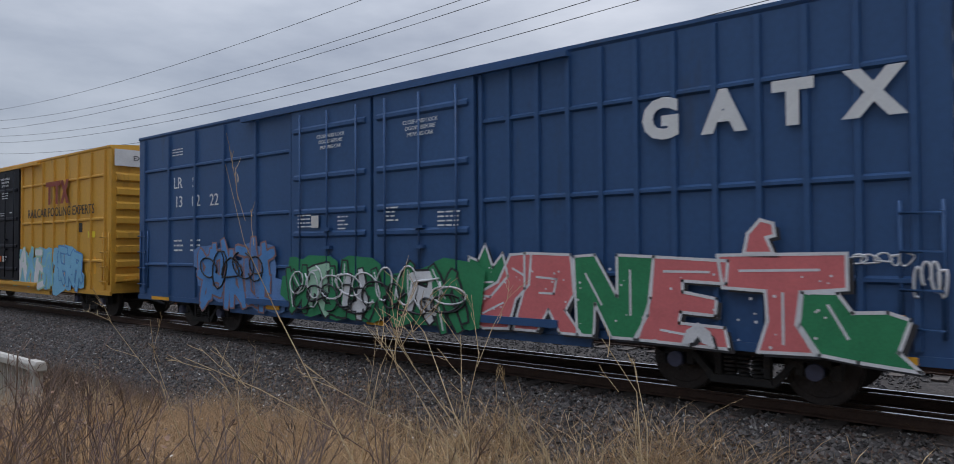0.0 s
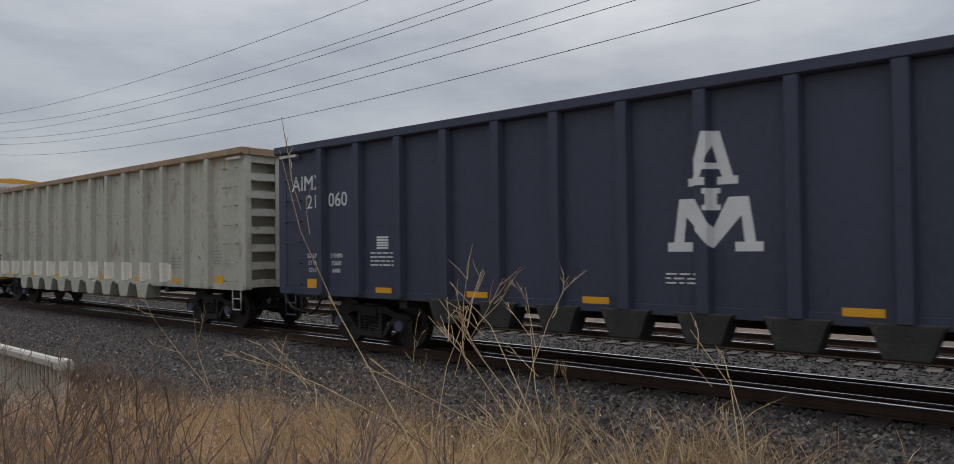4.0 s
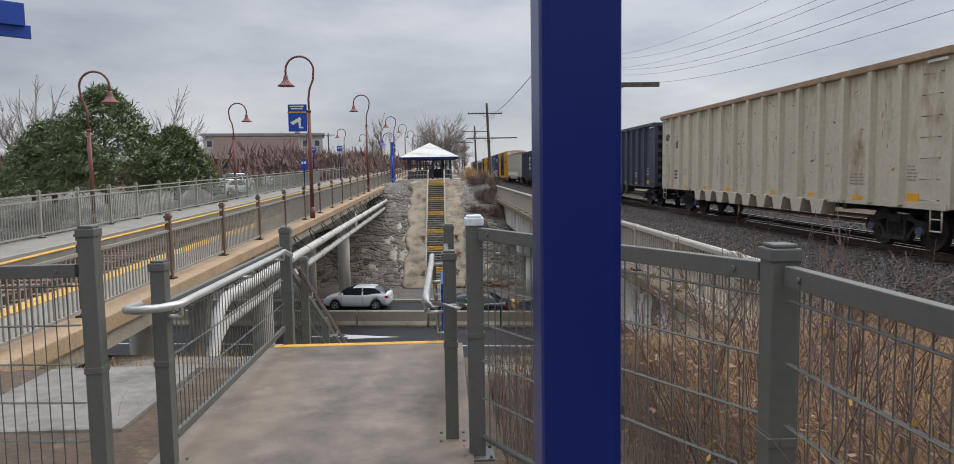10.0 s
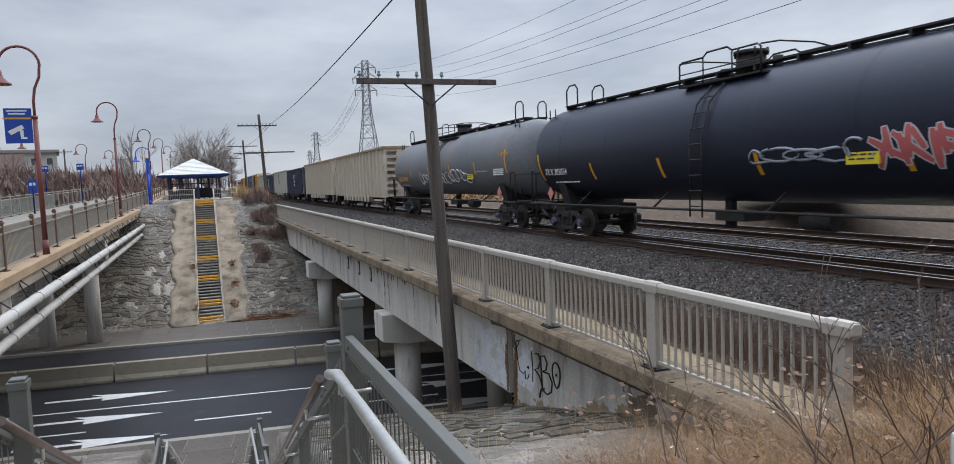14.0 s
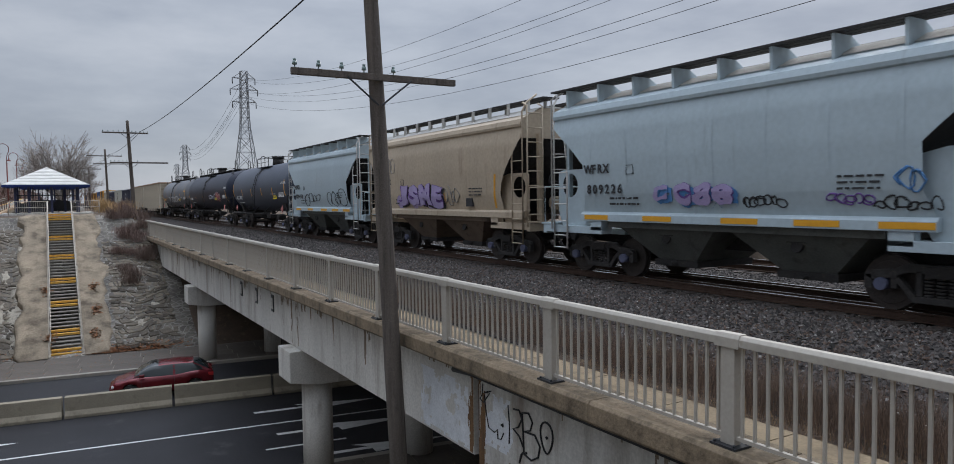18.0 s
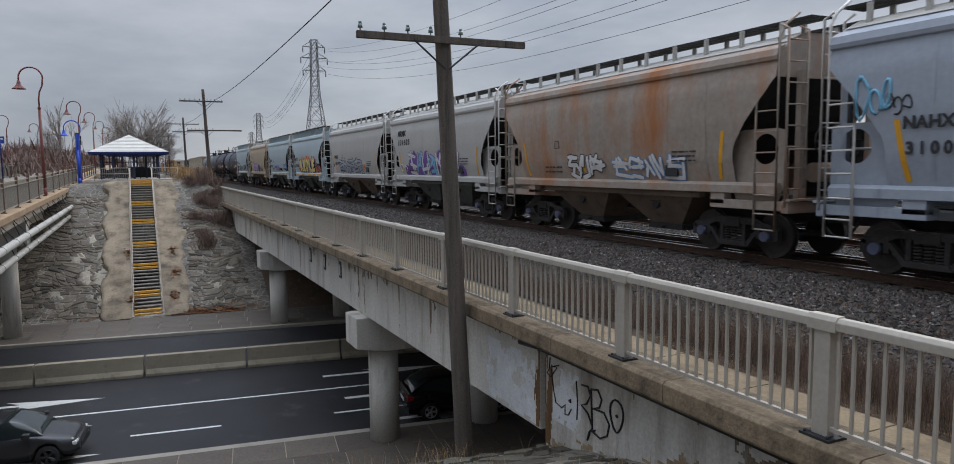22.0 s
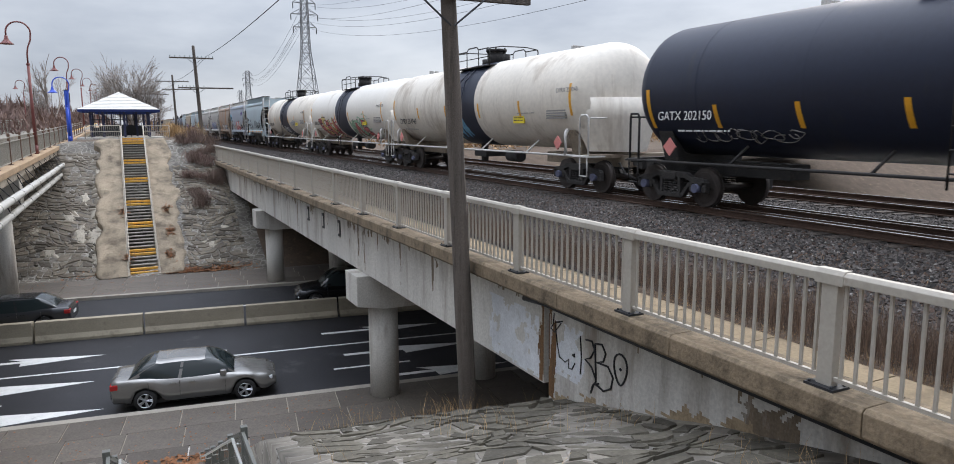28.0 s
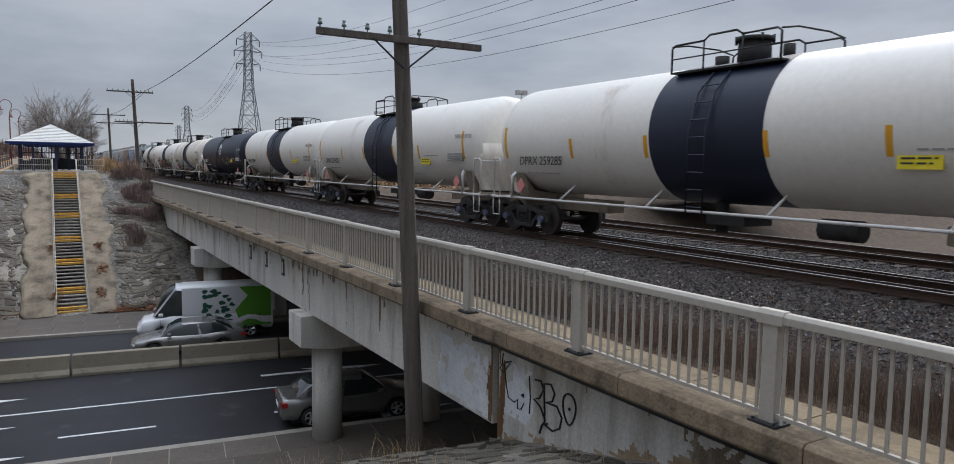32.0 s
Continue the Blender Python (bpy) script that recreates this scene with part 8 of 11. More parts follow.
def build_stair_rails():
    """Mesh balustrades on both sides of the landing and the stair, with bent tube handrails."""
    g = 0.33
    for side, x in ((1, 1.06), (-1, -0.56)):
        inner = x - side * 0.13
        root = thing("stair_balustrade", pose(0, 0, 0), "grey mesh balustrade with a bent galvanised handrail", "railing", "balustrades of the stair")
        y0 = -1.5 if side > 0 else -1.78
        tops = 1.5 if side > 0 else 1.51
        cap_post(root, x + 0.02, y0, g - 0.02, tops, 0.04)
        cap_post(root, x + 0.03, 1.3, stair_z(1.3) - 0.05, 1.45, 0.05)
        flat_rail(root, (x, y0 + 0.06, g + 0.93), (x, 1.23, g + 0.93), 0.075, 0.02)
        wire_panel(root, (x, y0 + 0.06), (x, 1.23), g + 0.1, g + 0.86, g + 0.1, g + 0.86, rows=4)
        flat_rail(root, (x, y0 + 0.06, g + 0.14), (x, 1.23, g + 0.14), 0.05, 0.015, "bottom_rail")
        # the tube: a hook round the first post, then along the panel
        z = g + 0.93 if side < 0 else g + 0.86
        hook = [(x + side * 0.14, y0 + 0.10, z - 0.02), (x + side * 0.15, y0 - 0.05, z - 0.02), (x + side * 0.07, y0 - 0.13, z - 0.01), (inner + side * 0.06, y0 - 0.12, z), (inner, y0 - 0.02, z), (inner, y0 + 0.2, z), (inner, 0.3, z), (inner, 0.8, z), (inner, 1.05, z - 0.06)]
        handrail("handrail", root, hook)
        for yy in (y0, -0.3, 0.75):
            bm = B()
            tube(bm, (x, yy, z - 0.07), (inner, yy, z - 0.07), 0.011, seg=6)
            tube(bm, (inner, yy, z - 0.07), (inner, yy, z), 0.011, seg=6)
            part("bracket", bm, GALVANISED, root)
        # down the two flights
        ys = [1.36, 2.05, 3.7, 5.3, 6.8, 8.05, 9.35, 10.75, 12.55, 14.35, 16.15, 17.85]
        for a, b in zip(ys, ys[1:]):
            za, zb = stair_z(a), stair_z(b)
            wire_panel(root, (x, a), (x, b), za + 0.12, za + 0.92, zb + 0.12, zb + 0.92, pitch=0.09, rows=4)
            flat_rail(root, (x, a, za + 0.98), (x, b, zb + 0.98), 0.07, 0.022)
            bm = B()
            box(bm, -0.045, 0.045, -0.045, 0.045, -0.2, 1.04)
            part("post", bm, FENCE_GREY, root, bevel=0.006, at=pose(x + 0.02 * side, b, zb)) if b != 2.05 else cap_post(root, x + 0.05, b, zb - 0.2, 1.06, 0.042)
            bm = B()
            tube(bm, (x, b, zb + 0.8), (inner, b, zb + 0.8), 0.01, seg=6)
            tube(bm, (inner, b, zb + 0.8), (inner, b, zb + 0.88), 0.01, seg=6)
            part("bracket", bm, GALVANISED, root)
        dark = mat("brown_rail_paint", (0.13, 0.10, 0.085), 0.5, 0.2, var=0.2, scale=4)
        handrail("handrail", root, [(inner, y, stair_z(y) + 0.88) for y in ys[:6]], 0.022, dark)
        handrail("handrail", root, [(inner, y, stair_z(y) + 0.88) for y in ys[5:]] + [(inner, 18.15, -5.66), (inner + side * 0.1, 18.25, -5.7)], 0.022)
    # notice on the railing
    root = thing("railing_notice", pose(1.03, -1.1, 1.12, 0, 0, 0), "blue notice plate fixed to the stair railing", "sign")
    bm = B()
    box(bm, -0.006, 0.006, -0.26, 0.26, -0.15, 0.15)
    part("plate", bm, BLUE_SIGN, root, bevel=0.004)
    bm = B()
    for k, (w, zz) in enumerate(((0.4, 0.06), (0.34, -0.01), (0.24, -0.09))):
        box(bm, -0.009, -0.0065, -w / 2, w / 2, zz, zz + 0.045)
    part("small_print", bm, INK_WHITE, root)


build_stair_rails()


def build_blue_posts():
    root = thing("blue_post", pose(1.273, -4.65, 0.32), "tall dark blue enamelled square steel post with curved arm", "post")
    bm = B()
    box(bm, -0.063, 0.063, -0.063, 0.063, 0, 3.5)
    part("shaft", bm, BLUE_POST, root, bevel=0.014)
    bm = B()
    box(bm, -0.13, 0.13, -0.13, 0.13, 0, 0.02)
    part("base_plate", bm, BLUE_POST, root, bevel=0.004)
    bm = B()
    pts = [(0.05, 0, 3.0)] + [(0.05 + 0.52 * (1 - math.cos(a)), 0, 3.0 + 0.5 * math.sin(a)) for a in np.linspace(0.4, 2.7, 9)] + [(1.03, 0, 2.75), (1.075, 0, 2.45), (1.08, 0, 2.2)]
    pipe(bm, pts, 0.023, 10)
    part("arm", bm, BLUE_POST, root)
    root = thing("direction_sign", pose(-1.9, -2.55, 0.1, 0, 0, 45), "bright blue two-plate sign blade on a square steel post", "sign")
    bm = B()
    box(bm, -0.06, 0.06, -0.06, 0.06, 0, 2.9)
    part("post", bm, BLUE_POST, root, bevel=0.01)
    for x1, y, z0, z1, name in ((1.04, -0.02, 2.68, 2.8, "upper_plate"), (1.07, 0.0, 2.62, 2.69, "lower_plate")):
        bm = B()
        box(bm, 0.05, x1, y - 0.012, y + 0.012, z0, z1)
        part(name, bm, BLUE_SIGN, root, bevel=0.004)


build_blue_posts()

# ---- telegraph poles and wires ----


def telegraph_pole(bx, y, bz, tx, tz, arms, r=0.16, label="weathered wooden telegraph pole with crossarms", pins=8):
    root = thing("telegraph_pole", pose(bx, y, bz), label, "utility pole", "telegraph poles")
    L = tz - bz
    lean = tx - bx
    bm = B()
    seg, rows = 14, 14
    rr = random.Random(int(y))
    prev = None
    for k in range(rows + 1):
        f = k / rows
        ring = []
        for i in range(seg):
            a = 2 * math.pi * i / seg
            q = r * (1.08 - 0.3 * f) * (1 + 0.03 * rr.uniform(-1, 1))
            ring.append(bm.verts.new((lean * f + q * math.cos(a), q * math.sin(a), L * f - (0.4 if k == 0 else 0))))
        if prev:
            for i in range(seg):
                bm.faces.new((prev[i], prev[(i + 1) % seg], ring[(i + 1) % seg], ring[i])).smooth = True
        prev = ring
    top = bm.verts.new((lean, 0, L + 0.06))
    for i in range(seg):
        bm.faces.new((prev[i], prev[(i + 1) % seg], top))
    part("shaft", bm, OLD_WOOD, root)
    for x0, x1, z in arms:
        f = (z - bz) / L
        cx = bx + lean * f
        bm = B()
        box(bm, x0 - bx, x1 - bx, -0.045 - r, 0.045 - r, z - bz - 0.06, z - bz + 0.06)
        arm = part("crossarm", bm, OLD_WOOD, root, bevel=0.01)
        bm = B()
        for s in (-1, 1):
            tube(bm, (cx - bx + s * 0.62, -r - 0.05, z - bz - 0.03), (cx - bx + s * 0.03, -r - 0.03, z - bz - 0.5), 0.018, seg=5)
        part("brace", bm, DARK_STEEL, arm)
        half = pins // 2
        for s, lim in ((-1, x0), (1, x1)):
            for k in range(half):
                if abs(z - arms[0][2]) > 0.1 and s > 0 and k not in (0,):
                    continue
                px = cx + (lim - cx) * (0.18 + 0.78 * k / max(half - 1, 1)) - bx
                bm = B()
                tube(bm, (px, -r, z - bz + 0.06), (px, -r, z - bz + 0.12), 0.012, seg=5)
                tube(bm, (px, -r, z - bz + 0.11), (px, -r, z - bz + 0.17), 0.045, 0.035, seg=8)
                tube(bm, (px, -r, z - bz + 0.17), (px, -r, z - bz + 0.21), 0.026, 0.03, seg=8)
                part("insulator", bm, PORCELAIN, arm)
    return root


telegraph_pole(5.49, 12.95, -3.61, 5.03, 6.98, [(3.41, 6.71, 6.79), (3.55, 6.71, 4.14)])
telegraph_pole(5.9, 69.0, -0.3, 5.56, 8.9, [(3.56, 7.16, 7.85), (4.1, 8.7, 5.3)], pins=10)
telegraph_pole(6.3, 112.0, 0.2, 6.1, 9.2, [(3.8, 8.2, 8.3), (4.6, 9.5, 7.2)], label="distant dark wooden telegraph pole with two arms")
telegraph_pole(5.4, 150.0, 0.2, 5.4, 8.6, [(3.6, 7.4, 8.0)], label="distant dark wooden telegraph pole with one arm")
telegraph_pole(5.9, 190.0, 0.2, 5.9, 8.8, [(4, 8, 8.2)], label="distant dark wooden telegraph pole with one arm")
telegraph_pole(-24, 150.0, 0.2, -24, 10.5, [(-25.4, -22.6, 10.0)], label="distant street pole with short crossarm")
telegraph_pole(-17, 175.0, 0.2, -17, 10.0, [(-18.6, -15.4, 9.4)], label="distant street pole with short crossarm")


def cable(name, pts, sag, r, label, category="cable"):
    bm = B()
    line = []
    for p, q in zip(pts, pts[1:]):
        p, q = Vector(p), Vector(q)
        for k in range(16):
            f = k / 16
            line.append(p.lerp(q, f) - Vector((0, 0, sag * 4 * f * (1 - f))))
    line.append(Vector(pts[-1]))
    pipe(bm, line, r, 5)
    return tagged(part(name, bm, WIRE, None), label, category)


cable("telegraph_wire", [(5.9, -12, 7.6), (5.26, 12.85, 6.78), (6.6, 69, 8.05), (6.6, 112, 8.5), (5.8, 150, 8.2)], 0.35, 0.02, "twisted dark cable strung between the telegraph poles")


def lattice_tower(x, y, h, w=6.2, z0=-0.4, arms=True, label="tall galvanised lattice transmission tower", r=0.10):
    root = thing("transmission_tower", pose(x, y, z0), label, "pylon", "transmission towers")
    levels = [0, 0.16, 0.3, 0.42, 0.52, 0.6, 0.67, 0.74, 0.81, 0.88, 0.94, 1.0]
    def half(f):
        return w / 2 * (1 - f / 0.62 * 0.72) if f < 0.62 else w / 2 * 0.28 * (1 - 0.25 * (f - 0.62) / 0.38)
    bm = B()
    for f0, f1 in zip(levels, levels[1:]):
        a, b = half(f0), half(f1)
        cs = [(-1, -1), (1, -1), (1, 1), (-1, 1)]
        for i in range(4):
            p, q = cs[i], cs[(i + 1) % 4]
            P0, P1 = Vector((p[0] * a, p[1] * a, f0 * h)), Vector((p[0] * b, p[1] * b, f1 * h))
            Q0, Q1 = Vector((q[0] * a, q[1] * a, f0 * h)), Vector((q[0] * b, q[1] * b, f1 * h))
            tube(bm, P0, P1, r, seg=4, caps=False)
            tube(bm, P0, Q1, r * 0.6, seg=4, caps=False)
            tube(bm, Q0, P1, r * 0.6, seg=4, caps=False)
            tube(bm, P1, Q1, r * 0.6, seg=4, caps=False)
    part("lattice", bm, STEEL_TOWER, root)
    if arms:
        for f, reach in ((0.78, 2.5), (0.87, 2.9), (0.95, 2.4)):
            b = half(f)
            bm = B()
            for s in (-1, 1):
                tip = Vector((s * reach, 0, f * h))
                for sy in (-1, 1):
                    tube(bm, (s * b, sy * b, f * h), tip, r * 0.7, seg=4)
                    tube(bm, (s * b, sy * b, f * h + 1.2), tip, r * 0.6, seg=4)
            arm = part("cross_arm", bm, STEEL_TOWER, root)
            for s in (-1, 1):
                bm = B()
                tube(bm, (s * reach, 0, f * h), (s * reach, 0, f * h - 1.3), 0.1, seg=6)
                part("insulator_string", bm, DARK_STEEL, arm)
    return root


lattice_tower(36.0, 160, 30.2)
lattice_tower(62, 420, 33, w=9, label="far lattice transmission tower seen small", r=0.14)
lattice_tower(88, 640, 33, w=9, label="very far lattice transmission tower seen small", r=0.16)
# the lines hang lowest beside the bridge and rise to the tower's arms
for low, k in ((16.3, 0.00061), (14.4, 0.00071), (13.92, 0.0006), (12.45, 0.00071), (11.86, 0.00067), (10.49, 0.00067)):
    bm = B()
    pipe(bm, [(28.5 + 0.045 * y, y, low + k * (y - 22) ** 2) for y in range(-116, 161, 6)] + [(35.7, 160, low + k * 138 ** 2)], 0.019, 5)
    tagged(part("power_line", bm, WIRE, None), "thin black power line strung to the lattice tower", "power line")
    end = low + k * 138 ** 2
    cable("power_line", [(35.7, 160, end), (62, 420, end + 3)], 6.0, 0.035, "thin black power line beyond the lattice tower", "power line")


def flood_mast(x, y, z):
    root = thing("floodlight_mast", pose(x, y, -0.5), "slim steel mast with two floodlights beyond the tracks", "floodlight", "floodlight masts")
    bm = B()
    tube(bm, (0, 0, 0), (0, 0, z + 0.5), 0.1, 0.06, 8)
    part("mast", bm, STEEL_TOWER, root)
    bm = B()
    tube(bm, (-0.7, 0, z + 0.3), (0.7, 0, z + 0.3), 0.05, seg=6)
    part("crossbar", bm, STEEL_TOWER, root)
    for s in (-1, 1):
        bm = B()
        box(bm, s * 0.6 - 0.42, s * 0.6 + 0.42, -0.3, 0.3, z + 0.2, z + 0.95)
        part("floodlight", bm, mat("floodlight_housing", (0.5, 0.5, 0.48), 0.5), root, bevel=0.08)


flood_mast(62.8, 50.7, 13.4)
flood_mast(62.6, 94.3, 13.4)
flood_mast(62, 150, 13.4)

# ---- far stairs and pavilion ----


def build_far_stairs():
    root = thing("stair_far", pose(0.23, 0, 0), "long open stair with yellow edged treads climbing the far slope", "stair", "", "structure")
    n, rise, run = 46, 7.62 / 46, 15.5 / 46
    bm = B()
    box(bm, -0.72, 0.72, 0, run - 0.03, -0.055, 0.0)
    tm = mesh_of("tread", bm, mat("grey_tread", (0.24, 0.225, 0.195), 0.8, var=0.25, scale=3, per=0.12))
    bm = B()
    box(bm, -0.72, 0.72, -0.01, run * 0.8, -0.10, 0.012)
    em = mesh_of("yellow_tread", bm, YELLOW_PAINT)
    yellow = {0, 1, 5, 6, 13, 14, 20, 21, 28, 29, 35, 36, 43, 44, 45}
    for i in range(n):
        y, z = 45.55 + i * run, WALK_Z + (i + 1) * rise
        part("tread", em if i in yellow else tm, None, root, at=pose(0, y, z))
    bm = B()
    prism(bm, [(45.6, -6.75), (45.6, -6.62), (61.0, 0.9), (61.0, 0.5)], "x", -0.74, 0.74)
    part("stringer_slab", bm, mat("stair_underside", (0.11, 0.10, 0.085), 0.9), root)
    for s in (-1, 1):
        bm = B()
        prism(bm, [(45.3, -6.7), (45.3, -6.42), (61.2, 1.32), (61.2, 0.6)], "x", s * 0.80 - 0.06, s * 0.80 + 0.06)
        part("stringer", bm, CONCRETE_OLD, root, bevel=0.01)
        # cement apron with an uneven outer edge, worn hollows and a thick skirt
        bm = B()
        rows = []
        for a in range(41):
            y = 45.2 + 18.3 * a / 40
            z = float(np.interp(y, [45.2, 61.0, 63.5], [-6.45, 1.0, 1.05]))
            wide = 2.35 + 0.55 * noise.noise(Vector((y * 0.55, s * 3.0, 1.0))) + 0.22 * noise.noise(Vector((y * 1.9, s * 5.0, 2.0)))
            row = []
            for b in range(8):
                x = 0.87 + (wide - 0.87) * b / 7
                row.append(bm.verts.new((s * x, y, z + 0.07 * noise.noise(Vector((x * 2.1, y * 1.3, s))) - 0.03 * (b == 7))))
            row.append(bm.verts.new((s * (wide + 0.05), y, z - 0.45)))
            rows.append(row)
        for u, v in zip(rows, rows[1:]):
            for b in range(8):
                bm.faces.new((u[b], u[b + 1], v[b + 1], v[b])).smooth = b < 7
        part("side_apron", bm, APRON, root, "tan cement apron with leaf litter")
        bm = B()
        pipe(bm, [(s * 0.74, 45.3, -5.62), (s * 0.74, 46.9, -5.5), (s * 0.74, 61.0, 1.95), (s * 0.74, 63.2, 2.05)], 0.035, 8)
        for q in (0.35,):
            pipe(bm, [(s * 0.74, 46.9, -5.5 - q), (s * 0.74, 61.0, 1.95 - q)], 0.025, 6)
        part("handrail", bm, RAILING, root)
        for k in range(12):
            y = 45.9 + k * 1.36
            z = WALK_Z + (y - 45.6) * 0.4945
            bm = B()
            tube(bm, (s * 0.76, y, z - 0.1), (s * 0.76, y, z + 0.92), 0.03, seg=6)
            part("post", bm, RAILING, root)
    bm = B()
    box(bm, -0.74, 0.74, 47.3, 48.3, -5.75, -5.62)
    part("stair_landing", bm, CONCRETE, root)


build_far_stairs()


def build_pavilion(x, y, z, w=3.2, label="small white hip-roofed shelter with blue trim", detail=True):
    root = thing("platform_shelter", pose(x, y, z), label, "shelter", "platform shelters")
    d = w * 0.9
    bm = B()
    box(bm, -w - 0.2, w + 0.2, -d - 0.6, d + 0.4, -1.2, 0)
    part("floor_slab", bm, CONCRETE, root, bevel=0.02)
    # roof in stepped courses of tile
    n = 12
    for k in range(n):
        f0, f1 = k / n, (k + 1) / n
        bm = B()
        a, b = 1 - f0, 1 - f1
        z0, z1 = 2.4 + 1.6 * f0, 2.4 + 1.6 * f1
        lo = [bm.verts.new((sx * w * a, sy * d * a, z0 + 0.035)) for sx, sy in ((-1, -1), (1, -1), (1, 1), (-1, 1))]
        un = [bm.verts.new((sx * w * a, sy * d * a, z0 - 0.01)) for sx, sy in ((-1, -1), (1, -1), (1, 1), (-1, 1))]
        hi = [bm.verts.new((sx * max(w * b, 0.02), sy * max(d * b, 0.02), z1)) for sx, sy in ((-1, -1), (1, -1), (1, 1), (-1, 1))]
        for i in range(4):
            j = (i + 1) % 4
            bm.faces.new((lo[i], lo[j], hi[j], hi[i]))
            bm.faces.new((un[i], un[j], lo[j], lo[i]))
        part("roof_course", bm, ROOF_WHITE, root)
    bm = B()
    box(bm, -w, w, -d, d, 2.36, 2.39)
    part("soffit", bm, DARK_STEEL, root)
    for s in (-1, 1):
        bm = B()
        box(bm, -w - 0.03, w + 0.03, s * d - 0.03, s * d + 0.03, 2.2, 2.4)
        part("fascia", bm, FASCIA, root, "blue fascia board")
        bm = B()
        box(bm, s * w - 0.03, s * w + 0.03, -d + 0.03, d - 0.03, 2.2, 2.4)
        part("fascia", bm, FASCIA, root, "blue fascia board")
    for px, py in ((-0.72, -0.75), (0.1, -0.75), (0.72, -0.75), (-0.72, 0.75), (0.1, 0.75), (0.72, 0.75), (-0.42, -0.75), (0.42, 0.75)):
        bm = B()
        box(bm, px * w - 0.09, px * w + 0.09, py * d - 0.09, py * d + 0.09, 0, 2.38)
        part("post", bm, mat("shelter_post_paint", (0.03, 0.035, 0.075), 0.5), root, bevel=0.01)
    for py, x0, x1 in ((-0.75, -0.72, 0.1), (0.75, -0.72, 0.72)):
        bm = B()
        box(bm, x0 * w, x1 * w, py * d - 0.04, py * d + 0.04, 0.1, 0.85)
        part("lower_panel", bm, DARK_STEEL, root)
        bm = B()
        for k in range(7):
            q = x0 * w + (x1 - x0) * w * (k + 1) / 8
            box(bm, q - 0.02, q + 0.02, py * d - 0.02, py * d + 0.02, 0.85, 2.2)
        box(bm, x0 * w, x1 * w, py * d - 0.025, py * d + 0.025, 1.5, 1.56)
        part("glazing_bar", bm, DARK_STEEL, root)
    bm = B()
    box(bm, -1.6, 1.0, 0.6, 1.1, 0.4, 0.48)
    box(bm, -1.6, 1.0, 1.05, 1.12, 0.48, 0.95)
    for q in (-1.4, -0.3, 0.8):
        box(bm, q - 0.05, q + 0.05, 0.65, 1.05, 0, 0.4)
    part("bench", bm, DARK_STEEL, root)


build_pavilion(-0.6, 74, 1.07)
build_pavilion(-0.4, 98, 1.3, 3.0, "farther white hip-roofed shelter on the platform")


def low_railing(x0, y0, x1, y1, z, h=1.0, label="low grey tube railing at the stair head"):
    root = thing("low_railing", pose(x0, y0, z), label, "railing", "railings at the stair head")
    d = Vector((x1 - x0, y1 - y0, 0))
    bm = B()
    for q in (h, h * 0.55):
        tube(bm, (0, 0, q), (d.x, d.y, q), 0.03, seg=6)
    part("rail", bm, RAILING, root)
    n = max(1, int(d.length / 1.4))
    for k in range(n + 1):
        bm = B()
        p = d * (k / n)
        tube(bm, (p.x, p.y, 0), (p.x, p.y, h), 0.035, seg=6)
        part("post", bm, RAILING, root)
    bm = B()
    m = int(d.length / 0.14)
    for k in range(1, m):
        p = d * (k / m)
        tube(bm, (p.x, p.y, 0.08), (p.x, p.y, h), 0.01, seg=4, caps=False)
    stuff("picket_infill", bm, RAILING, root)


low_railing(1.05, 63.3, 2.9, 63.3, 1.05)
low_railing(-0.6, 63.3, -3.0, 63.3, 1.05)

# ---- commuter platform on the older bridge ----
def deck_z(y):
    return -0.2 + 0.0175 * (y - 15)


DECK_GREY = mat("platform_concrete", (0.21, 0.195, 0.165), 0.85, var=0.25, scale=0.8, fine=20, bump=0.15, dirt=(0.11, 0.095, 0.075), amount=0.5)
DECK_TAN = mat("tan_concrete_edge", (0.34, 0.24, 0.15), 0.9, var=0.25, scale=1.2, fine=20, bump=0.2, dirt=(0.22, 0.17, 0.12), amount=0.45)
STEEL_BROWN = mat("brown_post_paint", (0.15, 0.092, 0.066), 0.6, 0.1, var=0.25, scale=4, dirt=(0.26, 0.14, 0.08), amount=0.35)
TAUPE = mat("taupe_railing_paint", (0.27, 0.255, 0.22), 0.6, 0.1, var=0.15, scale=3, dirt=(0.2, 0.15, 0.11), amount=0.3)


def sloped_beam(bm, x0, x1, y0, y1, lo, hi):
    vs = [[bm.verts.new((x, y, deck_z(y) + z)) for x, z in ((x0, lo), (x1, lo), (x1, hi), (x0, hi))] for y in (y0, y1)]
    for i in range(4):
        j = (i + 1) % 4
        bm.faces.new((vs[0][i], vs[0][j], vs[1][j], vs[1][i]))
    bm.faces.new(vs[0][::-1])
    bm.faces.new(vs[1])


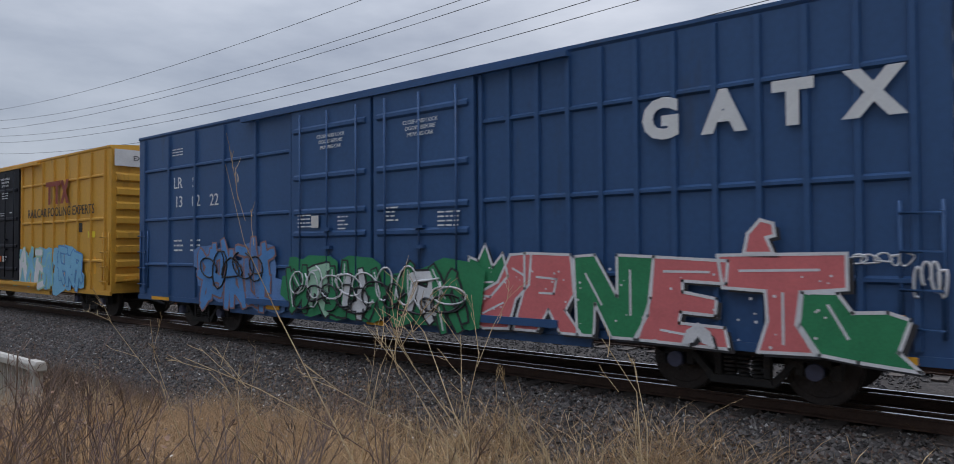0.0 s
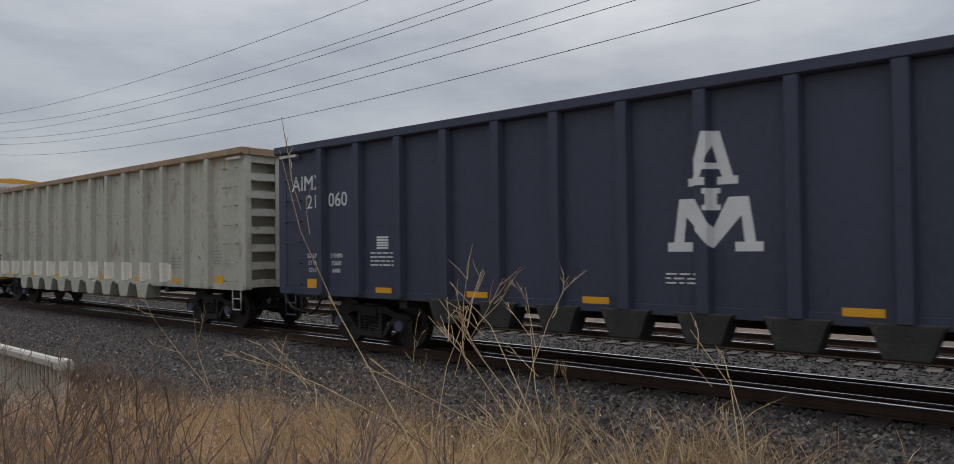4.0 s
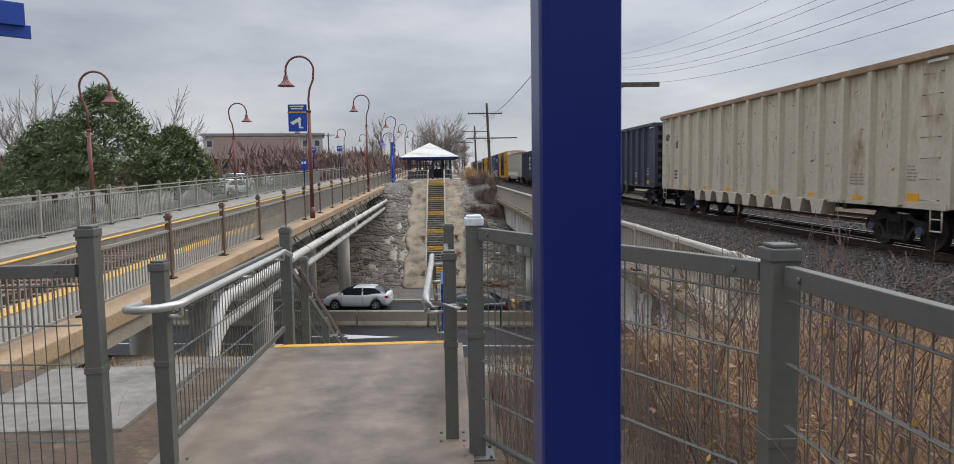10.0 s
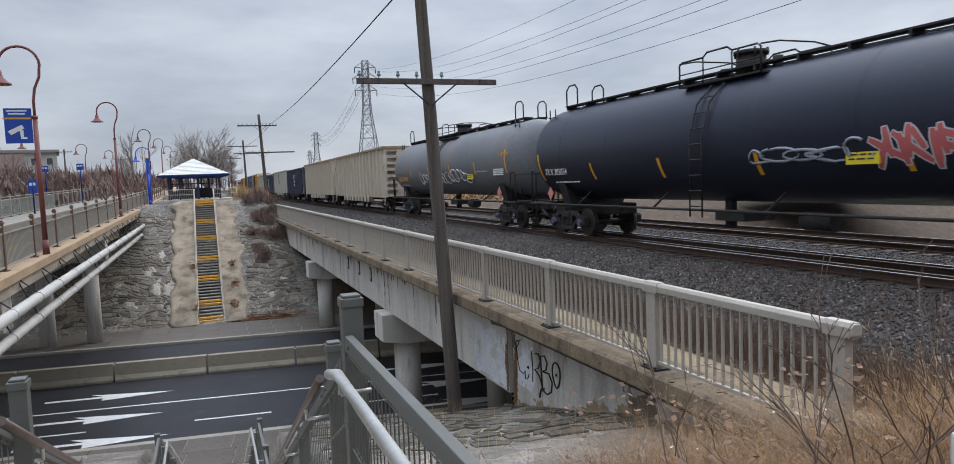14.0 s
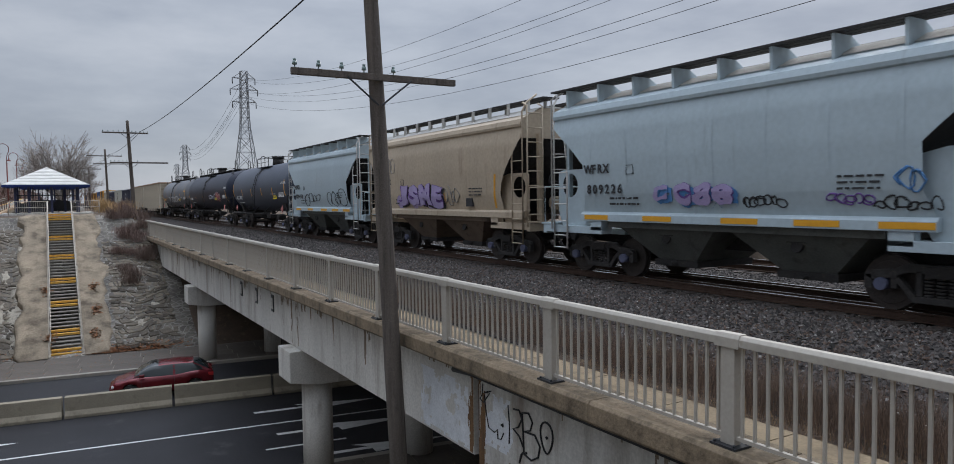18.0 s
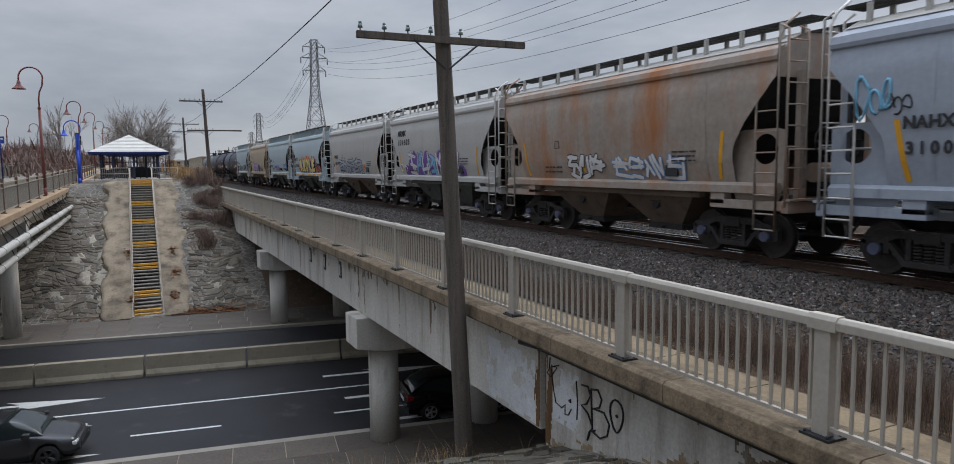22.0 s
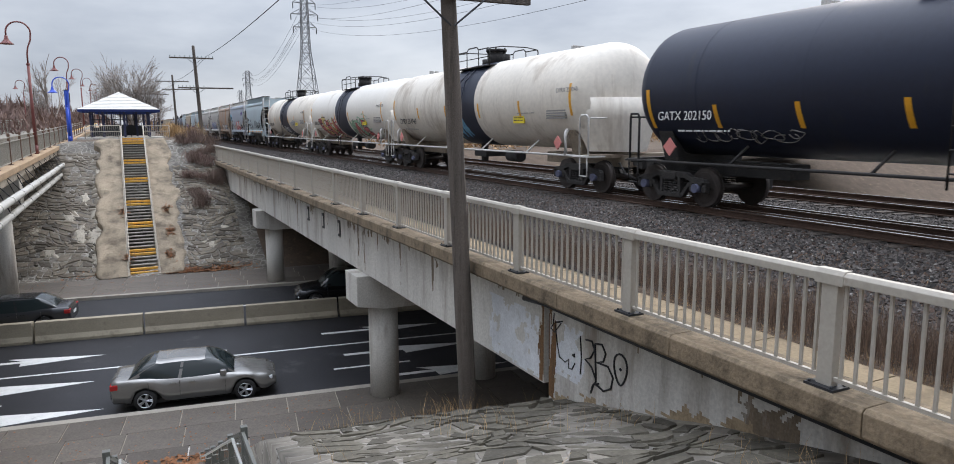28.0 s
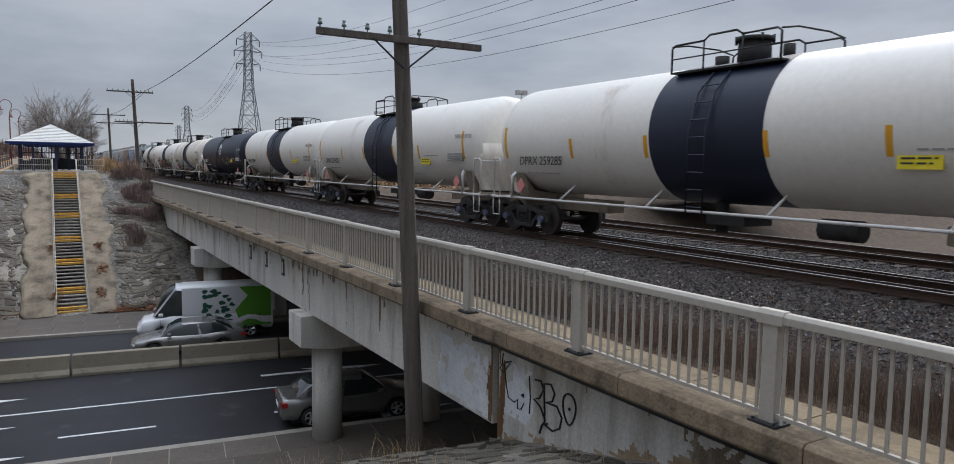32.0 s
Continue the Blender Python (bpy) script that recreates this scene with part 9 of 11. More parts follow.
def platform_railing(x, y0, y1, step, group, solid, posts_mat, rail_mat, h=1.28, pitch=0.14):
    root = thing("platform_railing", pose(0, 0, 0), "taupe steel bar railing along the station platform", "railing", group)
    n = int((y1 - y0) / step)
    bm = B()
    box(bm, -0.055, 0.055, -0.055, 0.055, 0, h + 0.06)
    pm = mesh_of("post", bm, posts_mat, 0.008)
    bm = B()
    box(bm, -0.075, 0.075, -0.075, 0.075, h + 0.06, h + 0.11)
    prism(bm, [(-0.05, -0.05), (0.05, -0.05), (0.05, 0.05), (-0.05, 0.05)], "z", h + 0.11, h + 0.16)
    cm = mesh_of("post_cap", bm, posts_mat, 0.01)
    bm = B()
    box(bm, -0.11, 0.11, -0.11, 0.11, 0, 0.025)
    fm = mesh_of("foot_plate", bm, RAIL_STEEL)
    for i in range(n + 1):
        y = y0 + i * step
        p = part("post", pm, None, root, at=pose(x, y, deck_z(y)))
        if i < 26:
            part("post_cap", cm, None, p)
            part("foot_plate", fm, None, p)
    for name, q in (("top_rail", h), ("middle_rail", h - 0.2), ("bottom_rail", 0.14)):
        bm = B()
        sloped_beam(bm, x - 0.03, x + 0.03, y0, y1, q - 0.05, q)
        part(name, bm, rail_mat, root)
    near = B()
    for k in range(int((min(y1, 75) - y0) / pitch)):
        y = y0 + k * pitch
        z = deck_z(y)
        box(near, x - 0.012, x + 0.012, y - 0.012, y + 0.012, z + 0.12, z + h - 0.2)
    stuff("picket_infill", near, rail_mat, root)


def build_platform():
    far_end = 190
    bm = B()
    sloped_beam(bm, -13.2, -4.75, -6, far_end, -0.62, -0.30)
    deck = structure("platform_deck", bm, CONCRETE_OLD, "older concrete bridge deck under the commuter platform", "bridge")
    bm = B()
    sloped_beam(bm, -5.35, -4.62, -6, far_end, -0.28, 0.0)
    structure("platform_edge", bm, DECK_TAN, "tan weathered concrete edge beam of the platform", "platform edge", 0.03)
    bm = B()
    sloped_beam(bm, -6.7, -5.36, -6, far_end, -0.28, -0.012)
    structure("platform", bm, DECK_GREY, "grey concrete station platform", "platform")
    for x in (-6.62, -10.6):
        bm = B()
        sloped_beam(bm, x - 0.22, x + 0.22, -6, far_end, -0.02, 0.004)
        structure("tactile_strip", bm, YELLOW_PAINT, "yellow tactile strip along the platform edge", "tactile strip")
    bm = B()
    sloped_beam(bm, -13.2, -10.4, -6, far_end, -0.28, -0.012)
    structure("platform_opposite", bm, DECK_GREY, "grey concrete platform across the commuter tracks", "platform")
    bm = B()
    sloped_beam(bm, -10.35, -6.9, -6, far_end, -0.34, -0.26)
    structure("platform_trackbed", bm, STONE_WARM, "brown ballast between the station platforms", "track bed")
    track = thing("commuter_track", pose(0, 0, 0), "rusty commuter railway track between platforms", "railway track", "", "structure")
    for x in (-7.9, -9.35):
        bm = B()
        sloped_beam(bm, x - 0.035, x + 0.035, -6, far_end, -0.27, -0.1)
        part("rail", bm, RAIL_STEEL, track)
    bm = B()
    box(bm, -1.25, 1.25, -0.11, 0.11, 0, 0.12)
    sm = mesh_of("sleeper", bm, mat("brown_sleeper", (0.17, 0.10, 0.07), 0.9, var=0.3, scale=4, per=0.25))
    for k in range(110):
        y = -4 + k * 0.62
        part("sleeper", sm, None, track, at=pose(-8.62, y, deck_z(y) - 0.34))
    platform_railing(-5.0, -1.3, 100, 3.75, "platform railings", False, STEEL_BROWN, TAUPE)
    platform_railing(-13.0, -4, 120, 2.6, "platform railings", False, TAUPE, mat("grey_green_railing", (0.24, 0.25, 0.22), 0.6, var=0.15), 1.5, 0.16)
    # piers under the deck
    for y in (21.5, 43.4):
        root = thing("platform_pier", pose(0, y, -6.6), "round concrete pier columns under a cap beam", "bridge pier", "platform piers")
        bm = B()
        box(bm, -11.5, -5.1, -0.55, 0.55, 4.75, 5.95)
        part("cap_beam", bm, CONCRETE, root, bevel=0.04)
        for x in (-6.06, -8.4, -10.7):
            bm = B()
            tube(bm, (x, 0, 0), (x, 0, 4.78), 0.42, seg=20)
            part("column", bm, CONCRETE, root)
    for x in (-6.2, -9.0, -11.6):
        bm = B()
        box(bm, x - 0.25, x + 0.25, 4, 62, -1.32, -0.62)
        structure("platform_girder", bm, CONCRETE_OLD, "dark concrete girder under the platform deck", "girder")
    # service pipes hung from the side
    ps = [(-4.3, -1.02, 0.15), (-4.35, -1.62, 0.13)]
    for k, (x, z, r) in enumerate(ps):
        root = thing("service_pipe", pose(0, 0, 0), "pale lagged service pipe hung beside the bridge", "pipe", "service pipes")
        bm = B()
        drop = [(x + 1.2 + 0.3 * k, 7.2 - 0.3 * k, z - 2.2), (x + 0.8 + 0.3 * k, 8.4, z - 1.7), (x + 0.3 * k, 9.6, z - 1.45), (x - 0.02, 10.4, z - 0.9), (x, 10.8, z - 0.25), (x, 11.5, z)]
        end = [(x, 59.0, z + 0.36), (x + 0.15, 61.0, z + 0.8), (x + 0.6, 62.0, z + 1.15), (x + 1.6, 62.6, z + 1.2), (x + 2.4, 63.0, z + 0.9)]
        pipe(bm, drop + [(x, y, z + 0.0075 * (y - 11.5)) for y in range(14, 58, 4)] + end, r, 12)
        p = part("pipe_run", bm, PIPE, root)
        for j in range(16):
            y = 12.5 + j * 3.0
            zz = z + 0.0075 * (y - 11.5)
            bm = B()
            tube(bm, (x, y - 0.06, zz), (x, y + 0.06, zz), r + 0.02, seg=12)
            part("pipe_band", bm, GALVANISED, p)
            bm = B()
            tube(bm, (x, y, zz + r), (x - 0.45, y, deck_z(y) - 0.3), 0.02, seg=5)
            part("hanger", bm, DARK_STEEL, root)


build_platform()


def swan_lamp(x, y, top, material, flip=-1, sign=False, scale=1.0, signal=False, label="", lean=0.0):
    z0 = deck_z(y)
    root = thing("platform_lamp", pose(x, y, z0, 0, lean, 0), label, "street lamp", "platform lamps")
    H = top - z0
    s = scale
    bm = B()
    tube(bm, (0, 0, 0), (0, 0, 0.5), 0.11, 0.10, 12)
    tube(bm, (0, 0, 0.5), (0, 0, H - 2.35 * s), 0.085, 0.075, 12)
    tube(bm, (0, 0, H - 2.4 * s), (0, 0, H - 2.3 * s), 0.095, seg=12)
    part("column", bm, material, root)
    bm = B()
    r = 0.6 * s
    pts = [(0, 0, H - 2.35 * s), (-flip * -0.0, 0, H - 1.8 * s), (-flip * 0.06 * s, 0, H - 1.4 * s), (-flip * 0.22 * s, 0, H - 1.0 * s)]
    cx, cz = flip * (r - 0.26 * s), H - r
    for a in np.linspace(-0.25, math.pi, 14):
        pts.append((cx - flip * r * math.cos(a), 0, cz + r * math.sin(a)))
    tip = pts[-1]
    pts.append((tip[0], 0, tip[2] - 0.22 * s))
    pipe(bm, pts, 0.045 * s, 10)
    part("neck", bm, material, root)
    bm = B()
    prof = [(0.05, 0.02), (0.085, 0.0), (0.10, -0.12), (0.14, -0.24), (0.24, -0.36), (0.36, -0.44), (0.37, -0.47)]
    prev = None
    for q, zz in prof:
        ring = [bm.verts.new((tip[0] + q * s * math.cos(2 * math.pi * i / 18), q * s * math.sin(2 * math.pi * i / 18), tip[2] - 0.2 * s + zz * s)) for i in range(18)]
        if prev:
            for i in range(18):
                bm.faces.new((prev[i], prev[(i + 1) % 18], ring[(i + 1) % 18], ring[i])).smooth = True
        prev = ring
    bm.faces.new(prev)
    part("shade", bm, material, root, "bell-shaped lamp shade")
    if sign:
        bm = B()
        box(bm, flip * 0.9, flip * 0.09, -0.015, 0.015, H - 3.22, H - 2.05)
        plate = part("sign_plate", bm, BLUE_SIGN, root, "blue security camera sign", 0.006)
        bm = B()
        box(bm, flip * 0.93, flip * 0.12, -0.02, -0.0155, H - 2.42, H - 2.36)
        part("yellow_band", bm, YELLOW_PAINT, plate)
        bm = B()
        for zz, w in ((H - 2.16, 0.6), (H - 2.26, 0.5)):
            box(bm, flip * 0.52 - w / 2, flip * 0.52 + w / 2, -0.02, -0.0155, zz, zz + 0.05)
        part("small_print", bm, INK_WHITE, plate)
        bm = B()
        c = flip * 0.52
        vs = [(c - 0.3, H - 2.82), (c + 0.12, H - 2.60), (c + 0.2, H - 2.72), (c - 0.2, H - 2.94)]
        bm.faces.new([bm.verts.new((u, -0.02, v)) for u, v in vs])
        bm.faces.new([bm.verts.new((u, -0.02, v)) for u, v in [(c + 0.05, H - 2.80), (c + 0.16, H - 2.76), (c + 0.16, H - 3.02), (c + 0.26, H - 3.02), (c + 0.26, H - 3.08), (c + 0.08, H - 3.08)]])
        part("camera_symbol", bm, INK_WHITE, plate)
    if signal:
        bm = B()
        box(bm, -0.16, 0.16, -0.3, -0.08, H - 4.2, H - 3.3)
        head = part("signal_head", bm, DARK_STEEL, root, "black signal head", 0.03)
        bm = B()
        tube(bm, (0, -0.31, H - 3.65), (0, -0.305, H - 3.65), 0.08, seg=12)
        part("lens", bm, mat("signal_lens", (0.6, 0.6, 0.55), 0.2), head)


LAMP_TAG = "maroon swan-neck platform lamp with a bell shade"
swan_lamp(-4.8, 25.7, 7.0, LAMP_RED, sign=True, label="maroon swan-neck platform lamp carrying a blue sign")
swan_lamp(-4.95, 50, 7.9, LAMP_RED, label=LAMP_TAG)
swan_lamp(-4.95, 80, 8.5, LAMP_RED, signal=True, label="maroon swan-neck platform lamp with a signal head")
swan_lamp(-4.4, 69, 6.0, LAMP_BLUE, signal=False, label="blue swan-neck lamp beside the shelter")
for y, top in ((105, 9.2), (130, 9.6), (155, 10.0), (180, 10.4)):
    swan_lamp(-5.0, y, top, LAMP_RED, label="distant maroon swan-neck platform lamp")
for y, top in ((-2.5, 6.6), (24, 6.2), (44, 6.8), (70, 7.4), (98, 8.2), (125, 8.8)):
    swan_lamp(-13.4, y, top, LAMP_RED, flip=1 if y < 60 else -1, label="maroon swan-neck lamp on the opposite platform")
swan_lamp(-5.25, 4.0, 6.6, LAMP_RED, label="maroon swan-neck lamp at the platform end")


def build_blue_column(x, y, z, h, label):
    root = thing("blue_column", pose(x, y, z), label, "post", "blue station columns")
    bm = B()
    box(bm, -0.16, 0.16, -0.16, 0.16, 0, h)
    part("shaft", bm, mat("bright_blue_paint", (0.05, 0.12, 0.55), 0.5, var=0.1), root, bevel=0.02)
    bm = B()
    box(bm, -0.2, 0.2, -0.2, 0.2, h, h + 0.06)
    part("cap", bm, DARK_STEEL, root)


build_blue_column(-4.4, 69.3, 0.75, 4.2, "bright blue square column beside the shelter")


def station_sign(x, y, h, w, sh, label):
    root = thing("station_sign", pose(x, y, deck_z(y)), label, "sign", "station signs")
    bm = B()
    tube(bm, (0, 0, 0), (0, 0, h), 0.06, seg=8)
    part("post", bm, BLUE_POST, root)
    bm = B()
    box(bm, -w / 2, w / 2, -0.04, 0.04, h - sh, h)
    part("sign_plate", bm, BLUE_SIGN, root, bevel=0.01)
    bm = B()
    box(bm, -w * 0.35, w * 0.35, -0.046, -0.041, h - sh * 0.45, h - sh * 0.25)
    part("small_print", bm, INK_WHITE, root)


station_sign(-12.2, 62, 2.7, 0.6, 1.1, "tall blue station sign on the opposite platform")
station_sign(-12.3, 86, 4.3, 0.7, 0.7, "blue station sign on a post")
station_sign(-14.2, 78, 4.0, 0.6, 0.6, "blue station sign on a post by the car park")

# ---- trees, brush and grass ----


def bare_tree(x, y, z, h, seed, label, spread=0.5, depth=6, bark=None, limbs=4, r0=None, category="tree", thin=0.028, bole=0.19):
    rr = random.Random(seed)
    root = thing("bare_tree", pose(x, y, z), label, category, "bare trees")
    trunk, crown = B(), B()
    r0 = r0 or h * 0.022
    def grow(bm, p, d, length, r, level):
        q = p + d * length
        tube(bm, p, q, r, r * 0.72, seg=5 if level < 3 else 3, caps=False)
        if level >= depth or r < 0.004:
            return
        # a leader goes on, and side shoots leave lower down
        for k in range(limbs if level == 0 else rr.choice((2, 3, 3))):
            side = Vector((rr.gauss(0, 1), rr.gauss(0, 1), rr.gauss(0, 0.45))).normalized()
            lead = k == 0
            nd = (d + side * (0.2 if lead else spread * 1.35) + Vector((0, 0, 0.1))).normalized()
            at = 1.0 if lead else rr.uniform(0.45, 1.0)
            grow(crown, p + d * length * at, nd, length * (rr.uniform(0.85, 0.95) if lead else rr.uniform(0.62, 0.88)), max(r * (0.75 if lead else 0.55), thin), level + 1)
    grow(trunk, Vector((0, 0, -0.3)), Vector((0, 0, 1)), h * bole, r0, 0)
    part("trunk", trunk, bark or TWIG, root)
    stuff("crown", crown, bark or TWIG, root, "bare twiggy crown")
    return root


PALE_BARK = mat("grey_bark", (0.30, 0.265, 0.24), 0.9, var=0.25, scale=3)
RED_BARK = mat("reddish_brush", (0.17, 0.115, 0.098), 0.9, var=0.3, scale=3)
bare_tree(0.7, 118, 1.0, 14.6, 31, "large spreading bare tree behind the shelter", 0.6, 8, PALE_BARK, 9, 0.3, thin=0.017, bole=0.15)
bare_tree(-13.5, 165, 0.6, 17, 9, "bare tree beyond the platform lamps", 0.45, 6, PALE_BARK)
bare_tree(-46, 78, 0.3, 15, 21, "bare pale tree behind the evergreens", 0.5, 6, PALE_BARK)
bare_tree(-36, 92, 0.3, 14, 22, "bare tree behind the evergreens", 0.5, 6, PALE_BARK)
bare_tree(-60, 86, 0.3, 15, 23, "bare pale tree beyond the car park", 0.5, 6, PALE_BARK)
for k in range(16):
    bare_tree(-19 - rnd.random() * 9 - k * 0.6, 104 + k * 9 + rnd.random() * 5, 0.2, 6.5 + rnd.random() * 3.5, 40 + k, "dense reddish bare tree in the row along the street", 0.55, 5, RED_BARK, 5, 0.13)
for k in range(10):
    bare_tree(1.0 + rnd.random() * 4, 150 + k * 16, 0.6, 7 + rnd.random() * 3, 70 + k, "small bare tree far along the line", 0.5, 4, RED_BARK, 4, 0.1)


def evergreen(x, y, z, h, w, seed):
    rr = random.Random(seed)
    root = thing("evergreen_tree", pose(x, y, z), "dense dark green pine with an uneven outline", "tree", "evergreen trees")
    bm = B()
    tube(bm, (0, 0, -0.2), (0, 0, h * 0.9), 0.25, 0.04, 8)
    part("trunk", bm, TWIG, root)
    V, F = [], []
    for k in range(520):
        f = rr.random() ** 0.8
        a = rr.uniform(0, 2 * math.pi)
        lim = w * (1 - f) ** 0.62 * rr.uniform(0.55, 1.05)
        c = Vector((lim * math.cos(a), lim * math.sin(a), h * (0.1 + 0.88 * f)))
        for j in range(26):
            d = Vector((rr.gauss(0, 1), rr.gauss(0, 1), rr.gauss(0.5, 0.7))).normalized()
            s = rr.uniform(0.3, 0.6)
            o = c + Vector((rr.gauss(0, 0.25), rr.gauss(0, 0.25), rr.gauss(0, 0.16)))
            side = d.cross(Vector((rr.random(), rr.random(), rr.random()))).normalized() * 0.07
            i0 = len(V)
            V += [o - side, o + side, o + d * s]
            F.append((i0, i0 + 1, i0 + 2))
    me = raw_mesh("crown", V, F, mat("pine_needles", (0.14, 0.18, 0.088), 0.7, var=0.4, scale=0.8, bump=0))
    tagged(part("crown", me, None, root, "clumped pine needles"), "", "", "", "stuff")


evergreen(-25.8, 52, 0, 8.9, 6.0, 1)
evergreen(-31, 54, 0, 6.4, 5.0, 2)
evergreen(-22.3, 57, 0, 5.9, 3.9, 3)
evergreen(-36, 60, 0, 4.6, 3.6, 5)


def blades(name, count, place, height, width, material, label, seed, lean=0.35, seedhead=0.0, category="grass"):
    """Thin bent blades, each of three quads, strewn by place(rr)."""
    rr = random.Random(seed)
    V, F = [], []
    for _ in range(count):
        spot = place(rr)
        if spot is None:
            continue
        x, y, z, k = spot
        h = rr.uniform(*height) * k
        a = rr.uniform(0, 2 * math.pi)
        b = rr.uniform(0, 2 * math.pi)
        w = rr.uniform(*width)
        sx, sy = math.cos(b) * w, math.sin(b) * w
        bend = rr.uniform(0.1, lean) * h
        i0 = len(V)
        for f in (0, 0.4, 0.75, 1.0):
            px, py = x + math.cos(a) * bend * f * f, y + math.sin(a) * bend * f * f
            pz = z + h * f * (1 - 0.15 * f * lean)
            q = 1 - 0.75 * f if not seedhead else (0.7 if f < 0.7 else seedhead if f < 0.9 else 0.3)
            V += [(px - sx * q, py - sy * q, pz), (px + sx * q, py + sy * q, pz)]
        F += [(i0 + j, i0 + j + 1, i0 + j + 3, i0 + j + 2) for j in (0, 2, 4)]
    me = raw_mesh(name, V, F, material)
    return tagged(part(name, me, None, None), label, category, "", "stuff")


def clumpy(x, y, s=0.8):
    return noise.noise(Vector((x * s, y * s, 3.3)))


def meadow(rr):
    x, y = rr.uniform(2.6, 10.2), rr.uniform(-13, 9.5)
    c = clumpy(x, y)
    edge = float(np.interp(y, [-9, -1, 3, 9], [9.3, 9.2, 8.3, 8.0])) + 0.6 * c
    if x > edge and rr.random() > 0.12:
        return None
    if 5.4 < x < 6.4 and y > 2.2:
        return None
    if 6.2 < x < 6.9 and y > 2.0:
        return None
    if x >= 6.9 and y > 3.0 and rr.random() < 0.6:
        return None
    if x < 5.5 and y > 1.5 + rr.random():
        return None
    if x < 5.6 and y > -4.6 and rr.random() < 0.7:
        return None
    g = max(ground_z(x, y), bed_z(x) if x > 7.3 else -9)
    k = (0.85 + 0.5 * c) * (1.0 if x < 7.4 else 0.9) * (0.55 if y > 3.0 else 1.0)
    return (x, y, g - 0.03, k)


def strip(rr):
    x, y = rr.gauss(7.35, 0.35), 3 + 92 * rr.random() ** 1.7
    if x < 6.84 or x > 8.3 or clumpy(x, y, 0.35) < -0.25 + 0.006 * (y - 10):
        return None
    return (x, y, -0.6, 0.7)


def weed(name, x, y, z, h, seed, label, leanx=0.3, leany=0.0, material=None, r=0.0045):
    rr = random.Random(seed)
    bm = B()
    def grow(p, d, length, r, level):
        mid = p + d * length * 0.5 + Vector((rr.gauss(0, 1), rr.gauss(0, 1), 0)) * length * 0.07
        q = mid + (d + Vector((rr.gauss(0, 0.12), rr.gauss(0, 0.12), -0.03))).normalized() * length * 0.5
        tube(bm, p, mid, r, r * 0.85, seg=4, caps=False)
        tube(bm, mid, q, r * 0.85, r * 0.6, seg=4, caps=False)
        if level > 2:
            return
        for k in range(rr.choice((3, 4, 5)) if level == 0 else rr.choice((2, 3))):
            o = p.lerp(q, rr.uniform(0.45, 1.0))
            nd = (d + Vector((rr.gauss(0, 0.4), rr.gauss(0, 0.4), rr.gauss(0.1, 0.25)))).normalized()
            grow(o, nd, length * rr.uniform(0.22, 0.45), max(r * 0.55, 0.0018), level + 1)
    grow(Vector((0, 0, 0)), Vector((leanx, leany, 1)).normalized(), h * 0.85, r, 0)
    return tagged(part(name, bm, material or GRASS_C, None, at=pose(x, y, z)), label, "weed", "tall dry weeds")


def litter(name, count, place, material, label, seed, size=(0.03, 0.07)):
    rr = random.Random(seed)
    V, F = [], []
    for _ in range(count):
        x, y, z = place(rr)
        a, t = rr.uniform(0, 6.28), rr.uniform(-0.5, 0.5)
        s = rr.uniform(*size)
        u = Vector((math.cos(a), math.sin(a), t)) * s
        v = Vector((-math.sin(a), math.cos(a), rr.uniform(-0.4, 0.4))) * s * 0.7
        o = Vector((x, y, z + 0.02))
        i0 = len(V)
        V += [o - u, o + v, o + u, o - v]
        F.append((i0, i0 + 1, i0 + 2, i0 + 3))
    tagged(part(name, raw_mesh(name, V, F, material), None, None), label, "leaves", "", "stuff")


